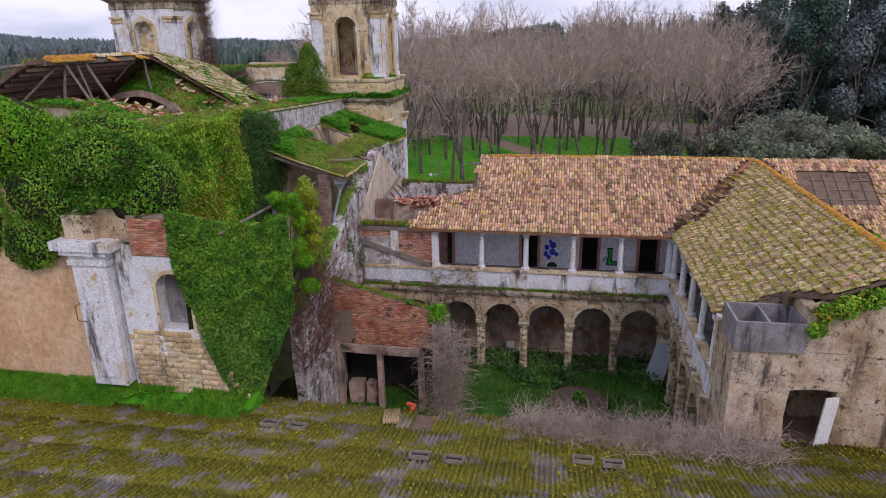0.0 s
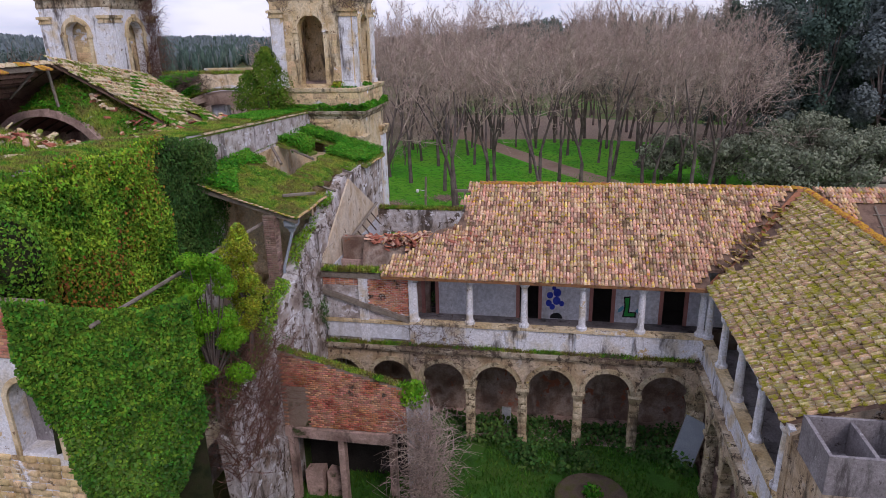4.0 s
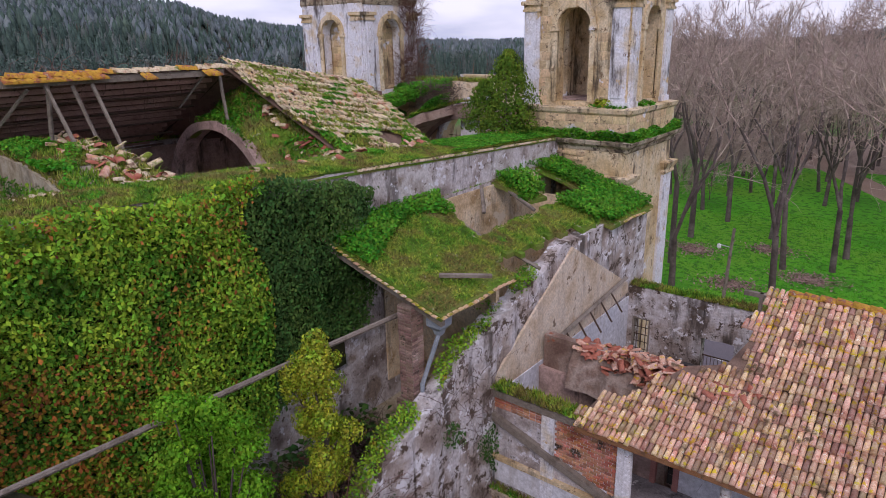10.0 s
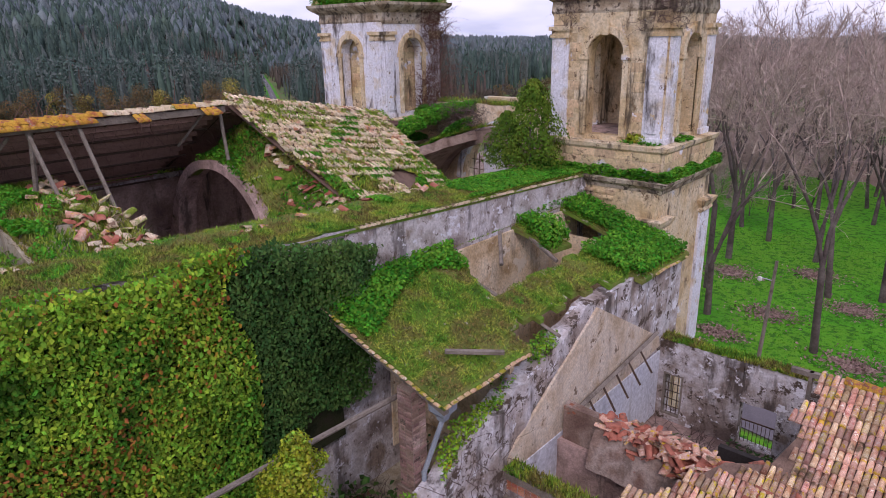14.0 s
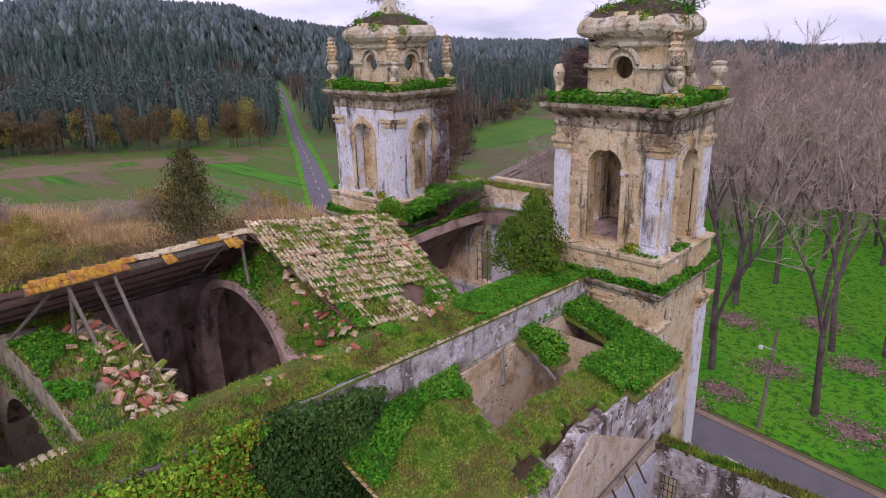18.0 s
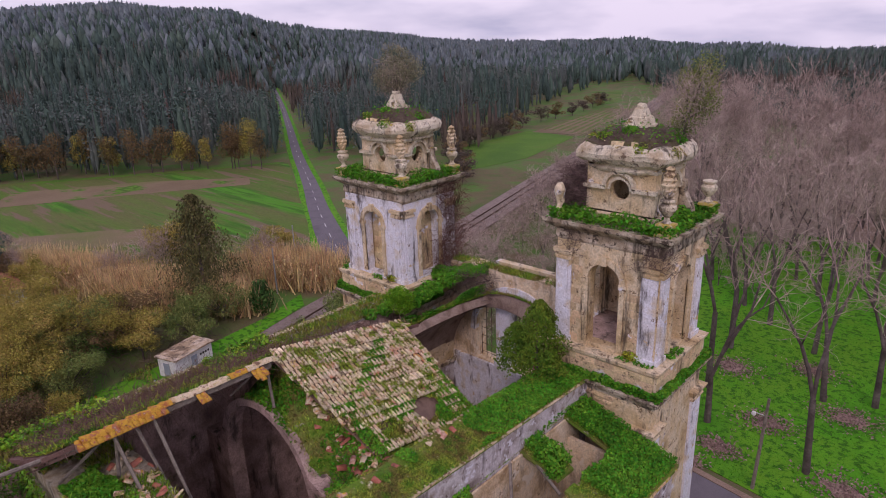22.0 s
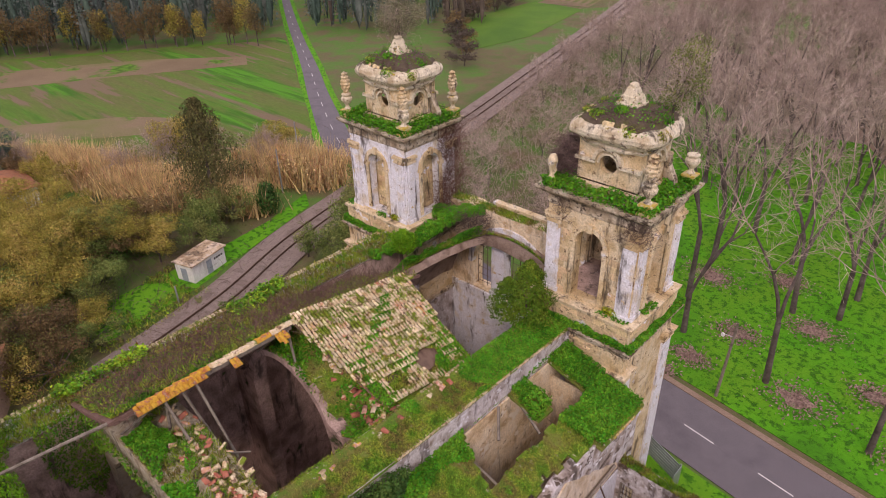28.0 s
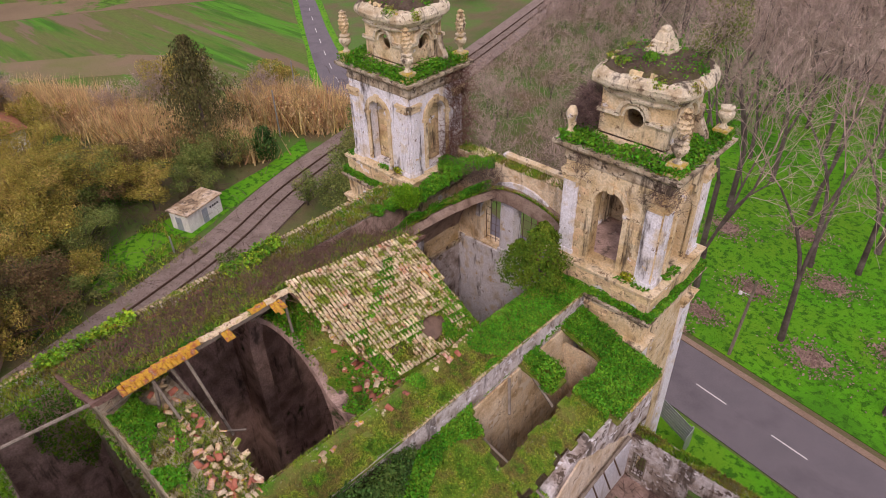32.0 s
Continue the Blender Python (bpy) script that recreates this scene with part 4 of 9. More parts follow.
# ---------- church nave ----------
def sloped_arch_wall(y0, y1, x0, x1, ops, top, z0=G, n=8):
    bm = bmesh.new()

    def fill(a, b, za, zb, steps):
        for i in range(steps):
            xa, xb = a + (b - a) * i / steps, a + (b - a) * (i + 1) / steps
            ya, yb = za(xa), zb(xb)
            hexa(bm, ((xa, y0, ya), (xb, y0, yb), (xb, y1, yb), (xa, y1, ya), (xa, y0, top(xa)), (xb, y0, top(xb)), (xb, y1, top(xb)), (xa, y1, top(xa))))
    at = x0
    for c, hw, sill, spr in ops:
        fill(at, c - hw, lambda x: z0, lambda x: z0, 3)
        fill(c - hw + .001, c + hw - .001, lambda x: spr + math.sqrt(max(0, hw * hw - (x - c) ** 2)), lambda x: spr + math.sqrt(max(0, hw * hw - (x - c) ** 2)), 16)
        if sill > z0:
            box(bm, c - hw, c + hw, y0, y1, z0, sill)
        at = c + hw
    fill(at, x1, lambda x: z0, lambda x: z0, 3)
    bmesh.ops.remove_doubles(bm, verts=bm.verts, dist=.003)
    return bm


def long_wall(name, x0, x1, y0, y1, z0, top, material, label, n=40, ragged=.1):
    """A wall along y with an uneven top."""
    bm = bmesh.new()
    rows = []
    for i in range(n + 1):
        y = y0 + (y1 - y0) * i / n
        zt = top(y) + ragged * noise.noise((y * .9, x0, 3))
        rows.append([bm.verts.new(p) for p in ((x0, y, z0), (x1, y, z0), (x1, y, (zt + z0) / 2), (x1, y, zt), (x0, y, zt + .12))])
    for a, b in zip(rows, rows[1:]):
        for i in range(5):
            j = (i + 1) % 5
            bm.faces.new((a[i], a[j], b[j], b[i]))
    bm.faces.new(rows[0][::-1])
    bm.faces.new(rows[-1])
    bmesh.ops.recalc_face_normals(bm, faces=bm.faces)
    return setting(part(name, bm, material), label)


long_wall("wall_nave_east", -16.9, -14.8, 21.4, 48.45, G, lambda y: 9.15 - .045 * (y - 35), PLASTER, "thick plastered nave wall, grass along its top")
setting(part("facing_nave_east", rough_edges(cut(boxes((-14.82, -14.74, 35.8, 47.6, 1.0, 7.25)), 4), .02), PLASTER_TAN), "tan plaster face of the nave wall under the lean-to")
setting(part("lining_nave_east", boxes((-17.05, -16.9, 21.4, 48.45, G, 8.7)), DARKWALL), "dark inner face of the nave wall")
long_wall("wall_nave_west", -30.4, -28.6, 21.4, 48.6, G, lambda y: 9.0, PLASTER, "overgrown far nave wall")
setting(part("lining_nave_west", boxes((-28.6, -28.45, 21.4, 48.6, G, 8.8)), DARKWALL), "dark inner face of the far nave wall")
setting(part("floor_nave", boxes((-28.6, -16.9, 21, 53.2, G - .05, G + .02)), DARKWALL), "dark rubble-strewn nave floor")
setting(part("wall_facade", sloped_arch_wall(53.0, 54.1, -28.2, -17.3, [(-22.7, 3.4, 4.1, 6.2)], lambda x: 10.75 + .25 * noise.noise((x * .7, 0, 4))), PLASTER_TAN), "inner face of the church front with one broad arched window")
setting(part("trim_facade", boxes((-28.1, -17.4, 52.82, 53.0, 3.75, 4.02)), LIMEWASH), "white string course")
setting(part("lining_facade", boxes((-28.1, -17.4, 52.9, 53.0, G, 3.75)), LIMEWASH), "whitewashed wall below the front window")
setting(part("lining_bay", boxes((-28.3, -28.1, 44.4, 53.0, G, 3.2)), PLASTER), "whitewashed side wall of the front bay")
setting(part("trim_bay", boxes((-28.1, -27.9, 44.4, 52.9, 3.2, 3.45)), STONE_DARK), "moulded springing line of the vault")
bm = arch_ring(bmesh.new(), -22.7, 3.38, 3.75, 6.2, 52.85, 53.3)
setting(part("trim_window", bm, LIMEWASH), "white moulded archivolt of the front window")
mull = thing("window_pier", "square white stone pier dividing the front window", "pier", at=(-23.7, 53.2, 4.1))
part("shaft", boxes((-.55, .55, -.35, .5, 0, 4.9)), LIMEWASH, mull)
part("base", boxes((-.66, .66, -.45, .55, 0, .35)), LIMEWASH, mull)
part("capital", boxes((-.64, .64, -.42, .55, 4.55, 4.85)), STONE, mull)
for x, w_, h_ in ((-25.2, .85, 3.6), (-21.6, 1.3, 4.0)):
    wd = thing("arched_window", "rusty iron window grille in the arched opening", "window", at=(x, 53.6, 4.1))
    for i in range(5):
        part("bar", rod(bmesh.new(), (-w_ + w_ * .5 * i, 0, 0), (-w_ + w_ * .5 * i, 0, h_), .03, 4), RUST, wd)
    for i in range(6):
        part("glazing_bar", rod(bmesh.new(), (-w_, .03, .2 + h_ / 6 * i), (w_, .03, .2 + h_ / 6 * i), .022, 4), RUST, wd)
    if x > -23:
        part("jamb_post", boxes((-.12, .12, -.12, .12, 0, 4.3)), PINK, wd, "red-brown upright post")
setting(part("coping_facade", rough_edges(cut(boxes((-24.9, -17.5, 53.75, 54.25, 10.85, 11.1)), 4), .07), STONE), "pale stone coping of the church front")
# surviving piece of the barrel vault against the far wall and the front
rows = []
bm = bmesh.new()
for i in range(33):
    y = 44.2 + (53.0 - 44.2) * i / 32
    end = float(np.interp(y, [44.2, 46, 49.8, 52.2, 52.6, 53], [-64, -44, -30, -16, 62, 62])) + 3 * noise.noise((y * 1.5, 2, 0))
    ring = []
    for k in range(15):
        th_ = math.radians(-90 + (end + 90) * k / 14)
        ring.append([(-22.6 + r * math.sin(th_), y, 3.3 + r * math.cos(th_)) for r in (5.75, 6.3 + .12 * noise.noise((y, k * .4, 5)))])
    rows.append([[bm.verts.new(p) for p in q] for q in ring])
for a, b in zip(rows, rows[1:]):
    for k in range(14):
        bm.faces.new((a[k][0], a[k + 1][0], b[k + 1][0], b[k][0]))
        bm.faces.new((a[k][1], b[k][1], b[k + 1][1], a[k + 1][1]))
    bm.faces.new((a[14][0], a[14][1], b[14][1], b[14][0]))
for a in (rows[0], rows[-1]):
    for k in range(14):
        bm.faces.new((a[k][0], a[k][1], a[k + 1][1], a[k + 1][0]))
bmesh.ops.recalc_face_normals(bm, faces=bm.faces)
setting(part("vault_remnant", bm, VAULT), "brown remnant of the barrel vault, broken off along a slope")


def roof_z(x, y):
    return 12.5 - .17 * max(0, y - 35.2) - abs(x + 22.5) * .60


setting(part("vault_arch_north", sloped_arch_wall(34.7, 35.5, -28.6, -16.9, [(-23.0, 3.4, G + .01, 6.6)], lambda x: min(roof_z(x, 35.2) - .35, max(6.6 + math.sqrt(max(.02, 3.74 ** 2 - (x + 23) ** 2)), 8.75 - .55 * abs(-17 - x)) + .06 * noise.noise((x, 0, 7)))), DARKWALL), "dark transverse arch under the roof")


def fill_z(x, y):
    """Top of the rubble heaped on the vault behind the arch, rising to the roof."""
    e = max(6.62 + math.sqrt(max(0, 3.7 ** 2 - (x + 23) ** 2)), 8.75 - .55 * abs(-17 - x))
    k = min(1, max(0, (y - 35.0) / 2.0))
    return min(e + (max(e, roof_z(x, y) - .15) - e) * (k * k * (3 - 2 * k)) + .1 * noise.noise((x * 1.4, y * 1.4, 2)), roof_z(x, y) - .1)


bm = bmesh.new()
rows = []
for i in range(31):
    x = -25.0 + (25.0 - 16.9) * i / 30
    rows.append([[bm.verts.new((x, y, fill_z(x, y) - dz)) for y in [34.78 + .31 * k for k in range(20)]] for dz in (0, .35)])
for a, b in zip(rows, rows[1:]):
    for k in range(19):
        bm.faces.new((a[0][k], b[0][k], b[0][k + 1], a[0][k + 1]))
        bm.faces.new((a[1][k], a[1][k + 1], b[1][k + 1], b[1][k]))
    bm.faces.new((a[0][0], a[1][0], b[1][0], b[0][0]))
    bm.faces.new((a[0][19], b[0][19], b[1][19], a[1][19]))
for a in (rows[0], rows[-1]):
    for k in range(19):
        bm.faces.new((a[0][k], a[0][k + 1], a[1][k + 1], a[1][k]))
bmesh.ops.recalc_face_normals(bm, faces=bm.faces)
setting(part("vault_fill", bm, TURF_BASE), "overgrown rubble on the vault behind the arch")
bandtop = lambda x: 9.3 + .85 * math.sin(max(0, min(1, (x + 28.6) / 11.7)) * math.pi) + .25 * noise.noise((x * .8, 0, 1))
setting(part("vault_arch_south", sloped_arch_wall(27.0, 29.9, -28.6, -16.9, [(-23.0, 4.6, G + .01, 3.6)], bandtop), RUBBLE), "broken vault arch littered with tiles")
setting(part("wall_inner_south", sloped_arch_wall(22.4, 23.2, -28.6, -16.9, [(-21.0, 1.6, G + .01, 2.5)], lambda x: 7.6), DARKWALL), "dark end wall of the nave with an arch")

# standing roof slope, seen from below on one side
rf = thing("nave_roof", "collapsing timber and tile roof of the nave", "roof", kind="")
bm = bmesh.new()
ny = 24
rows = []
for i in range(ny + 1):
    y = 26.6 + (44.2 - 26.6) * i / ny
    zr = 12.35 - .17 * max(0, y - 35.2)
    rows.append([bm.verts.new(p) for p in ((-22.55, y, zr), (-26, y, zr - 1.75 + .08 * noise.noise((y, 0, 0))), (-29.6, y, zr - 3.3 - .1), (-29.6, y, zr - 3.5), (-26, y, zr - 2.0), (-22.55, y, zr - .18))])
for a, b in zip(rows, rows[1:]):
    for i in range(6):
        j = (i + 1) % 6
        bm.faces.new((a[i], b[i], b[j], a[j]))
bm.faces.new(rows[0]), bm.faces.new(rows[-1][::-1])
bmesh.ops.recalc_face_normals(bm, faces=bm.faces)
part("roof_slope", bm, surf("brown_tile_underside", [(.16, .085, .07), (.24, .14, .115), (.20, .11, .09)], 1.5, bump=.6, spots=((.09, .06, .05), .6, 1.6)), rf, "dark tile undersides on battens")
for i in range(16):
    y = 27 + i * 1.05
    zr = 12.15 - .17 * max(0, y - 35.2)
    part("rafter", rod(bmesh.new(), (-22.6, y, zr), (-29.3, y, zr - 3.35), .06, 4), BROWNWOOD, rf)
for i in range(6):
    x = -23.6 - i
    part("batten", rod(bmesh.new(), (x, 26.7, roof_z(x, 30) - .42), (x, 35.1, roof_z(x, 30) - .42), .04, 4), BROWNWOOD, rf)
for i in range(15):
    x = -22.9 - i * .44
    zb = 12.35 - .18 - (-22.55 - x) * (1.82 / 3.45 if x > -26 else 1.75 / 3.5)
    part("tile_course", hexa(bmesh.new(), [(x, 26.8, zb - .16), (x + .05, 26.8, zb - .16), (x + .05, 35.0, zb - .16), (x, 35.0, zb - .16), (x, 26.8, zb), (x + .05, 26.8, zb), (x + .05, 35.0, zb), (x, 35.0, zb)]), WALKWALL_BROWN, rf)
rb = part("ridge_beam", boxes((-22.66, -22.42, 27.6, 35.3, 12.08, 12.3)), WOOD, rf, "grey sagging ridge beam")
rt, ry_ = [], 27.8
k = 0
while ry_ < 43.2:
    rt.append(axes((-22.52 + random.uniform(-.04, .04), ry_, 12.32 - .17 * max(0, ry_ - 35.2) + random.uniform(0, .04)), (1, 0, random.uniform(-.06, .06)), (0, 1, -.17 if ry_ > 35.2 else random.uniform(-.05, .05)), (0, 0, 1), 1.25, 1.0, 1.5))
    ry_ += .4
pieces("ridge_tile", tile_base(.3, .48, .12), rt[:8] + rt[14:16], TILE_YELLOW, rf, 60)
pieces("ridge_tile", tile_base(.3, .48, .12), rt[8:14] + rt[16:], TILE_PALE, rf, 60)
un, vn = Vector((0, 1, -.17)).normalized(), Vector((-1, 0, .60)).normalized()
nn = un.cross(vn).normalized() * 1
nn = nn if nn.z > 0 else -nn
patch = []
deck = bmesh.new()
for iv in range(14):
    for iu in range(38):
        y = 35.3 + iu * .205
        x = -17.35 - iv * .385
        left = 35.35 + max(0, (x + 21.5)) * .28
        right = 43.1 - max(0, x + 20.5) * .28 + .3 * noise.noise((x * 2, 0, 5))
        hole = (-18.4 < x < -17.7 and 37.4 < y < 38.5) or (-18.7 < x < -17.6 and 40.0 < y < 41.4) or (x > -18.6 and noise.noise((x * 1.3, y * .8, 9)) > .22) or (x > -18.2 and y < 37)
        if left < y < right and not hole:
            o = Vector((x, y, roof_z(x, y) + .1)) + nn * random.uniform(-.01, .03)
            tilt = random.gauss(0, .014)
            u = (un + vn * tilt).normalized()
            up_ = nn.cross(u)
            up_ = (up_ if up_.z > 0 else -up_) - nn * random.gauss(.16, .03)
            patch.append(axes(o + nn * .03, u, up_.normalized(), nn, .78, 1.0, 1.4))
random.shuffle(patch)
pieces("roof_tile", tile_base(), patch, TILE_PALE, rf, 250, "lichen-bleached clay tiles")
v4 = [(-22.4, 35.4, roof_z(-22.4, 35.4) - .02), (-17.6, 36.6, roof_z(-17.6, 36.6) - .02), (-18.2, 42.2, roof_z(-18.2, 42.2) - .02), (-22.4, 43.0, roof_z(-22.4, 43.0) - .02)]
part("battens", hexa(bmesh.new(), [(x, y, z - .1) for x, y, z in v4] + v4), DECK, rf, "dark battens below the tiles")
yl = []
for iv in range(1):
    for iu in range(15):
        y, x = 27.7 + iu * .21, -22.45 + iv * .3
        if iv < 2 or iu % 5 < 2:
            yl.append(axes((x + .3, y, 12.34 - .4 * (x + 22.5) - .12), (0, 1, 0), (-1, 0, .45), (.4, 0, 1)))
for y, x in ((32.0, -22.2), (32.2, -22.2), (34.4, -22.2), (34.6, -22.2), (34.8, -22.2), (34.5, -21.95)):
    yl.append(axes((x + .3, y, 12.1), (0, 1, 0), (-1, 0, .45), (.4, 0, 1)))
pieces("roof_tile", tile_base(), yl, TILE_YELLOW, rf, 60)
for a, b, r in (((-22.5, 28.9, 12.1), (-22.9, 28.8, 9.9), .08), ((-22.4, 28.8, 12.1), (-21.2, 29.1, 9.6), .07), ((-22.4, 29.6, 12.05), (-21.9, 30.25, 8.9), .07), ((-22.4, 30.25, 12.05), (-20.6, 30.5, 8.6), .07),
                ((-22.3, 35.0, 12.2), (-22.1, 35.0, 10.4), .07), ((-20.6, 30.1, 9.2), (-20.1, 30.9, 9.0), .05), ((-22.5, 28.3, 12.0), (-24.1, 27.2, 10.2), .06), ((-22.4, 34.5, 12.2), (-23.6, 33.9, 10.9), .05)):
    part("strut", rod(bmesh.new(), a, b, r, 5), WOOD, rf, "leaning grey timber strut")
log = thing("fallen_log", "long pale barkless log spanning the open nave", "log", at=(0, 0, 0))
part("stem", rough_edges(cut(rod(bmesh.new(), (-22.5, 28.4, 12.2), (-23.7, 21.6, 11.95), .09, 7, .06), 3), .04, 2), WOOD, log)
rub = []
for i in range(84):
    x = -17.3 - 6.4 * random.random() ** 1.25
    y = 29.1 + random.gauss(0, .42)
    rub.append(pose(x, max(27.5, min(29.8, y)), bandtop(x) + random.uniform(.04, .26), random.uniform(-40, 40), random.uniform(-40, 40), random.uniform(0, 360)) @ Matrix.Scale(random.uniform(.65, 1.2), 4))
for i in range(70):
    x, y = random.uniform(-21.2, -17.1), random.uniform(35.7, 37.4)
    if roof_z(x, y) - fill_z(x, y) > .3 or x > -18.6:
        rub.append(pose(x, y, fill_z(x, y) + random.uniform(.03, .12), random.uniform(-30, 30), random.uniform(-30, 30), random.uniform(0, 360)) @ Matrix.Scale(random.uniform(.9, 1.4), 4))
for i in range(26):
    rub.append(pose(random.uniform(-16.9, -16.2), random.uniform(26, 40), 9.35 + random.uniform(0, .1), random.uniform(-25, 25), random.uniform(-25, 25), random.uniform(0, 360)))
random.shuffle(rub)
heap = thing("tile_rubble", "heap of broken pale and red roof tiles on the vault", "rubble")
pieces("broken_tile", tile_base(.26, .36, .08), rub[:75], TILE_PALE, heap, 150)
pieces("broken_tile", tile_base(.24, .36, .08), rub[75:110], TILE, heap, 80)
pieces("broken_tile", tile_base(.26, .36, .08), rub[110:], TILE_RED, heap, 120)


# ---------- cloister ----------
NORTH = Matrix.Translation((0, 36.1, 0))
EAST = Matrix(((0, 1, 0, 8.45), (-1, 0, 0, 36.1), (0, 0, 1, 0), (0, 0, 0, 1)))   # runs away from the corner along -y
setting(part("garth", rough_edges(cut(boxes((-10.3, 8.5, 23.0, 36.3, COURT - .6, COURT)), 6), .05, 1, .5), COURTGRASS), "overgrown grass garth of the cloister")
setting(part("floor_arcade_north", boxes((-10.3, 11.4, 36.3, 38.7, COURT - .5, COURT + .06)), DARKWALL), "earth floor of the lower walk")
setting(part("floor_arcade_east", boxes((8.6, 11.4, 24.9, 36.3, COURT - .5, COURT + .06)), DARKWALL), "earth floor of the lower walk")


def cloister_side(m, name, cols, s0, s1, label, upper_from):
    cl = thing(name, label, "cloister", kind="")
    ops = [((a + b) / 2, (b - a) / 2 - .22, -9, -3.55) for a, b in zip(cols, cols[1:])]
    ops = [(c, min(hw, 1.13), -9, sp) for c, hw, _, sp in ops]
    bm = arch_wall(bmesh.new(), s0, s1, -3.75, -1.62, -.2, .2, [(c, hw, -3.75, sp) for c, hw, _, sp in ops])
    part("arcade_wall", turned(rough_edges(bm, .02), m), STAINED, cl, "weathered plaster above the arches")
    for c, hw, _, sp in ops:
        part("arch", turned(arch_ring(bmesh.new(), c, hw - .03, hw + .2, sp, -.27, .22), m), ARCADE, cl, "round stone arch")
    for c in cols:
        col = part("column", turned(boxes((c - .2, c + .2, -.2, .2, COURT, -4.05), (c - .27, c + .27, -.27, .27, COURT, COURT + .25)), m), ARCADE, cl, "square stone pier with lichen")
        rows_ = [axes(m @ Vector((c, 0, COURT + .28 + .36 * k)), m.to_3x3() @ Vector((1, 0, 0)), m.to_3x3() @ Vector((0, 1, 0)), (0, 0, 1), .43 + random.uniform(0, .05), .43 + random.uniform(0, .05), .31) for k in range(7)]
        pieces("block", BLOCK, rows_, ARCADE, col, 20)
        part("capital", turned(squares(bmesh.new(), [(.2, -4.1), (.24, -4.0), (.3, -3.85), (.34, -3.72), (.3, -3.6)], c, 0), m), ARCADE, col)
    part("ledge", turned(rough_edges(cut(boxes((s0, s1, -.45, .2, -1.75, -1.55), (s0, s1, -.34, .2, -1.9, -1.75)), 5), .035), m), STONE_DARK, cl, "mossy stone ledge")
    part("parapet", turned(rough_edges(cut(boxes((upper_from, s1, -.14, .14, -1.55, -.42)), 3), .012), m), LIMEWASH, cl, "stained white parapet")
    part("parapet_cap", turned(rough_edges(cut(boxes((upper_from, s1, -.24, .22, -.42, -.28)), 4), .02), m), STONE, cl, "stone parapet coping")
    for c in cols:
        if c < upper_from - .3:
            continue
        pd = part("pedestal", turned(boxes((c - .26, c + .26, -.22, .22, -1.55, -.42)), m), LIMEWASH, cl)
        uc = part("gallery_column", turned(lathe(bmesh.new(), [(.26, -.28), (.26, -.16), (.19, -.1), (.17, 0), (.165, .8), (.14, 1.72), (.19, 1.78), (.24, 1.86), (.24, 1.98)], 12, c, 0), m), LIMEWASH, cl, "slim white stone column", smooth=False)
    part("architrave", turned(boxes((upper_from, s1, -.17, .17, 1.98, 2.2)), m), LIMEWASH, cl, "white eaves beam")
    part("gallery_floor", turned(boxes((s0, s1, .2, 2.6, -1.3, -1.02)), m), CONCRETE, cl, "dusty gallery floor")
    return cl


cloister_side(NORTH, "cloister_north", [-10.6, -8.05, -5.4, -2.65, 0, 2.75, 5.45, 8.15], -10.4, 8.65, "two-storey cloister side with arches and white columns", -5.6)
cloister_side(EAST, "cloister_east", [.2, 2.9, 5.5, 8.1, 10.6], -.2, 11.2, "shaded cloister side with arches and white columns", -.1)
# bricked-up bays beside the fallen roof
inf = thing("bricked_bay", "bricked-up gallery bay with flaking plaster and a slanting beam", "wall")
part("infill", boxes((-10.4, -5.6, 36.02, 36.22, -1.55, 1.95)), PLASTER, inf, "flaking plastered infill")
for a, b in ((-10.4, -10.05), (-8.2, -7.75), (-5.65, -5.45)):
    part("pier", boxes((a, b, 35.9, 36.3, -1.55, 2.0)), LIMEWASH, inf, "white plaster pier")
part("low_panel", boxes((-10.0, -5.7, 35.93, 36.02, -1.3, -.45)), PLASTER_WHITE, inf, "white panel")
part("panel_cap", boxes((-10.1, -5.6, 35.86, 36.05, -.45, -.3)), STONE, inf)
hexa_b = bmesh.new()
hexa(hexa_b, ((-10.3, 35.82, 1.15), (-5.7, 35.82, -.35), (-5.7, 36.0, -.35), (-10.3, 36.0, 1.15), (-10.3, 35.82, 1.42), (-5.7, 35.82, -.08), (-5.7, 36.0, -.08), (-10.3, 36.0, 1.42)))
part("beam", hexa_b, WOOD, inf, "slanting mossy timber")
part("top_beam", boxes((-10.4, -5.4, 35.88, 36.3, 1.95, 2.2)), WOOD, inf)
bb = []
for r in range(22):
    z = -.2 + r * .095
    x = -7.7 + (.11 if r % 2 else 0)
    while x < -5.7:
        if z > (-7.9 - x) * .326 + .62:
            bb.append(axes((x, 36.02, z + .04), (1, 0, 0), (0, 0, 1), (0, -1, 0), .215, .075, random.uniform(.02, .04)))
        x += .235
    x = -10.0
    while x < -8.3 and z > (-7.9 - x) * .326 + .75:
        bb.append(axes((x, 36.02, z + .04), (1, 0, 0), (0, 0, 1), (0, -1, 0), .215, .075, random.uniform(.01, .03)))
        x += .235
pieces("brick", BLOCK, bb, BRICK, inf, 290)

WALKWALL = surf("flaking_brown_walk_plaster", [(.17, .105, .08), (.26, .18, .14), (.40, .32, .27), (.20, .12, .09)], .9, bump=.6, streak=((.10, .07, .055), .6), spots=((.30, .11, .065), .6, 1.3))
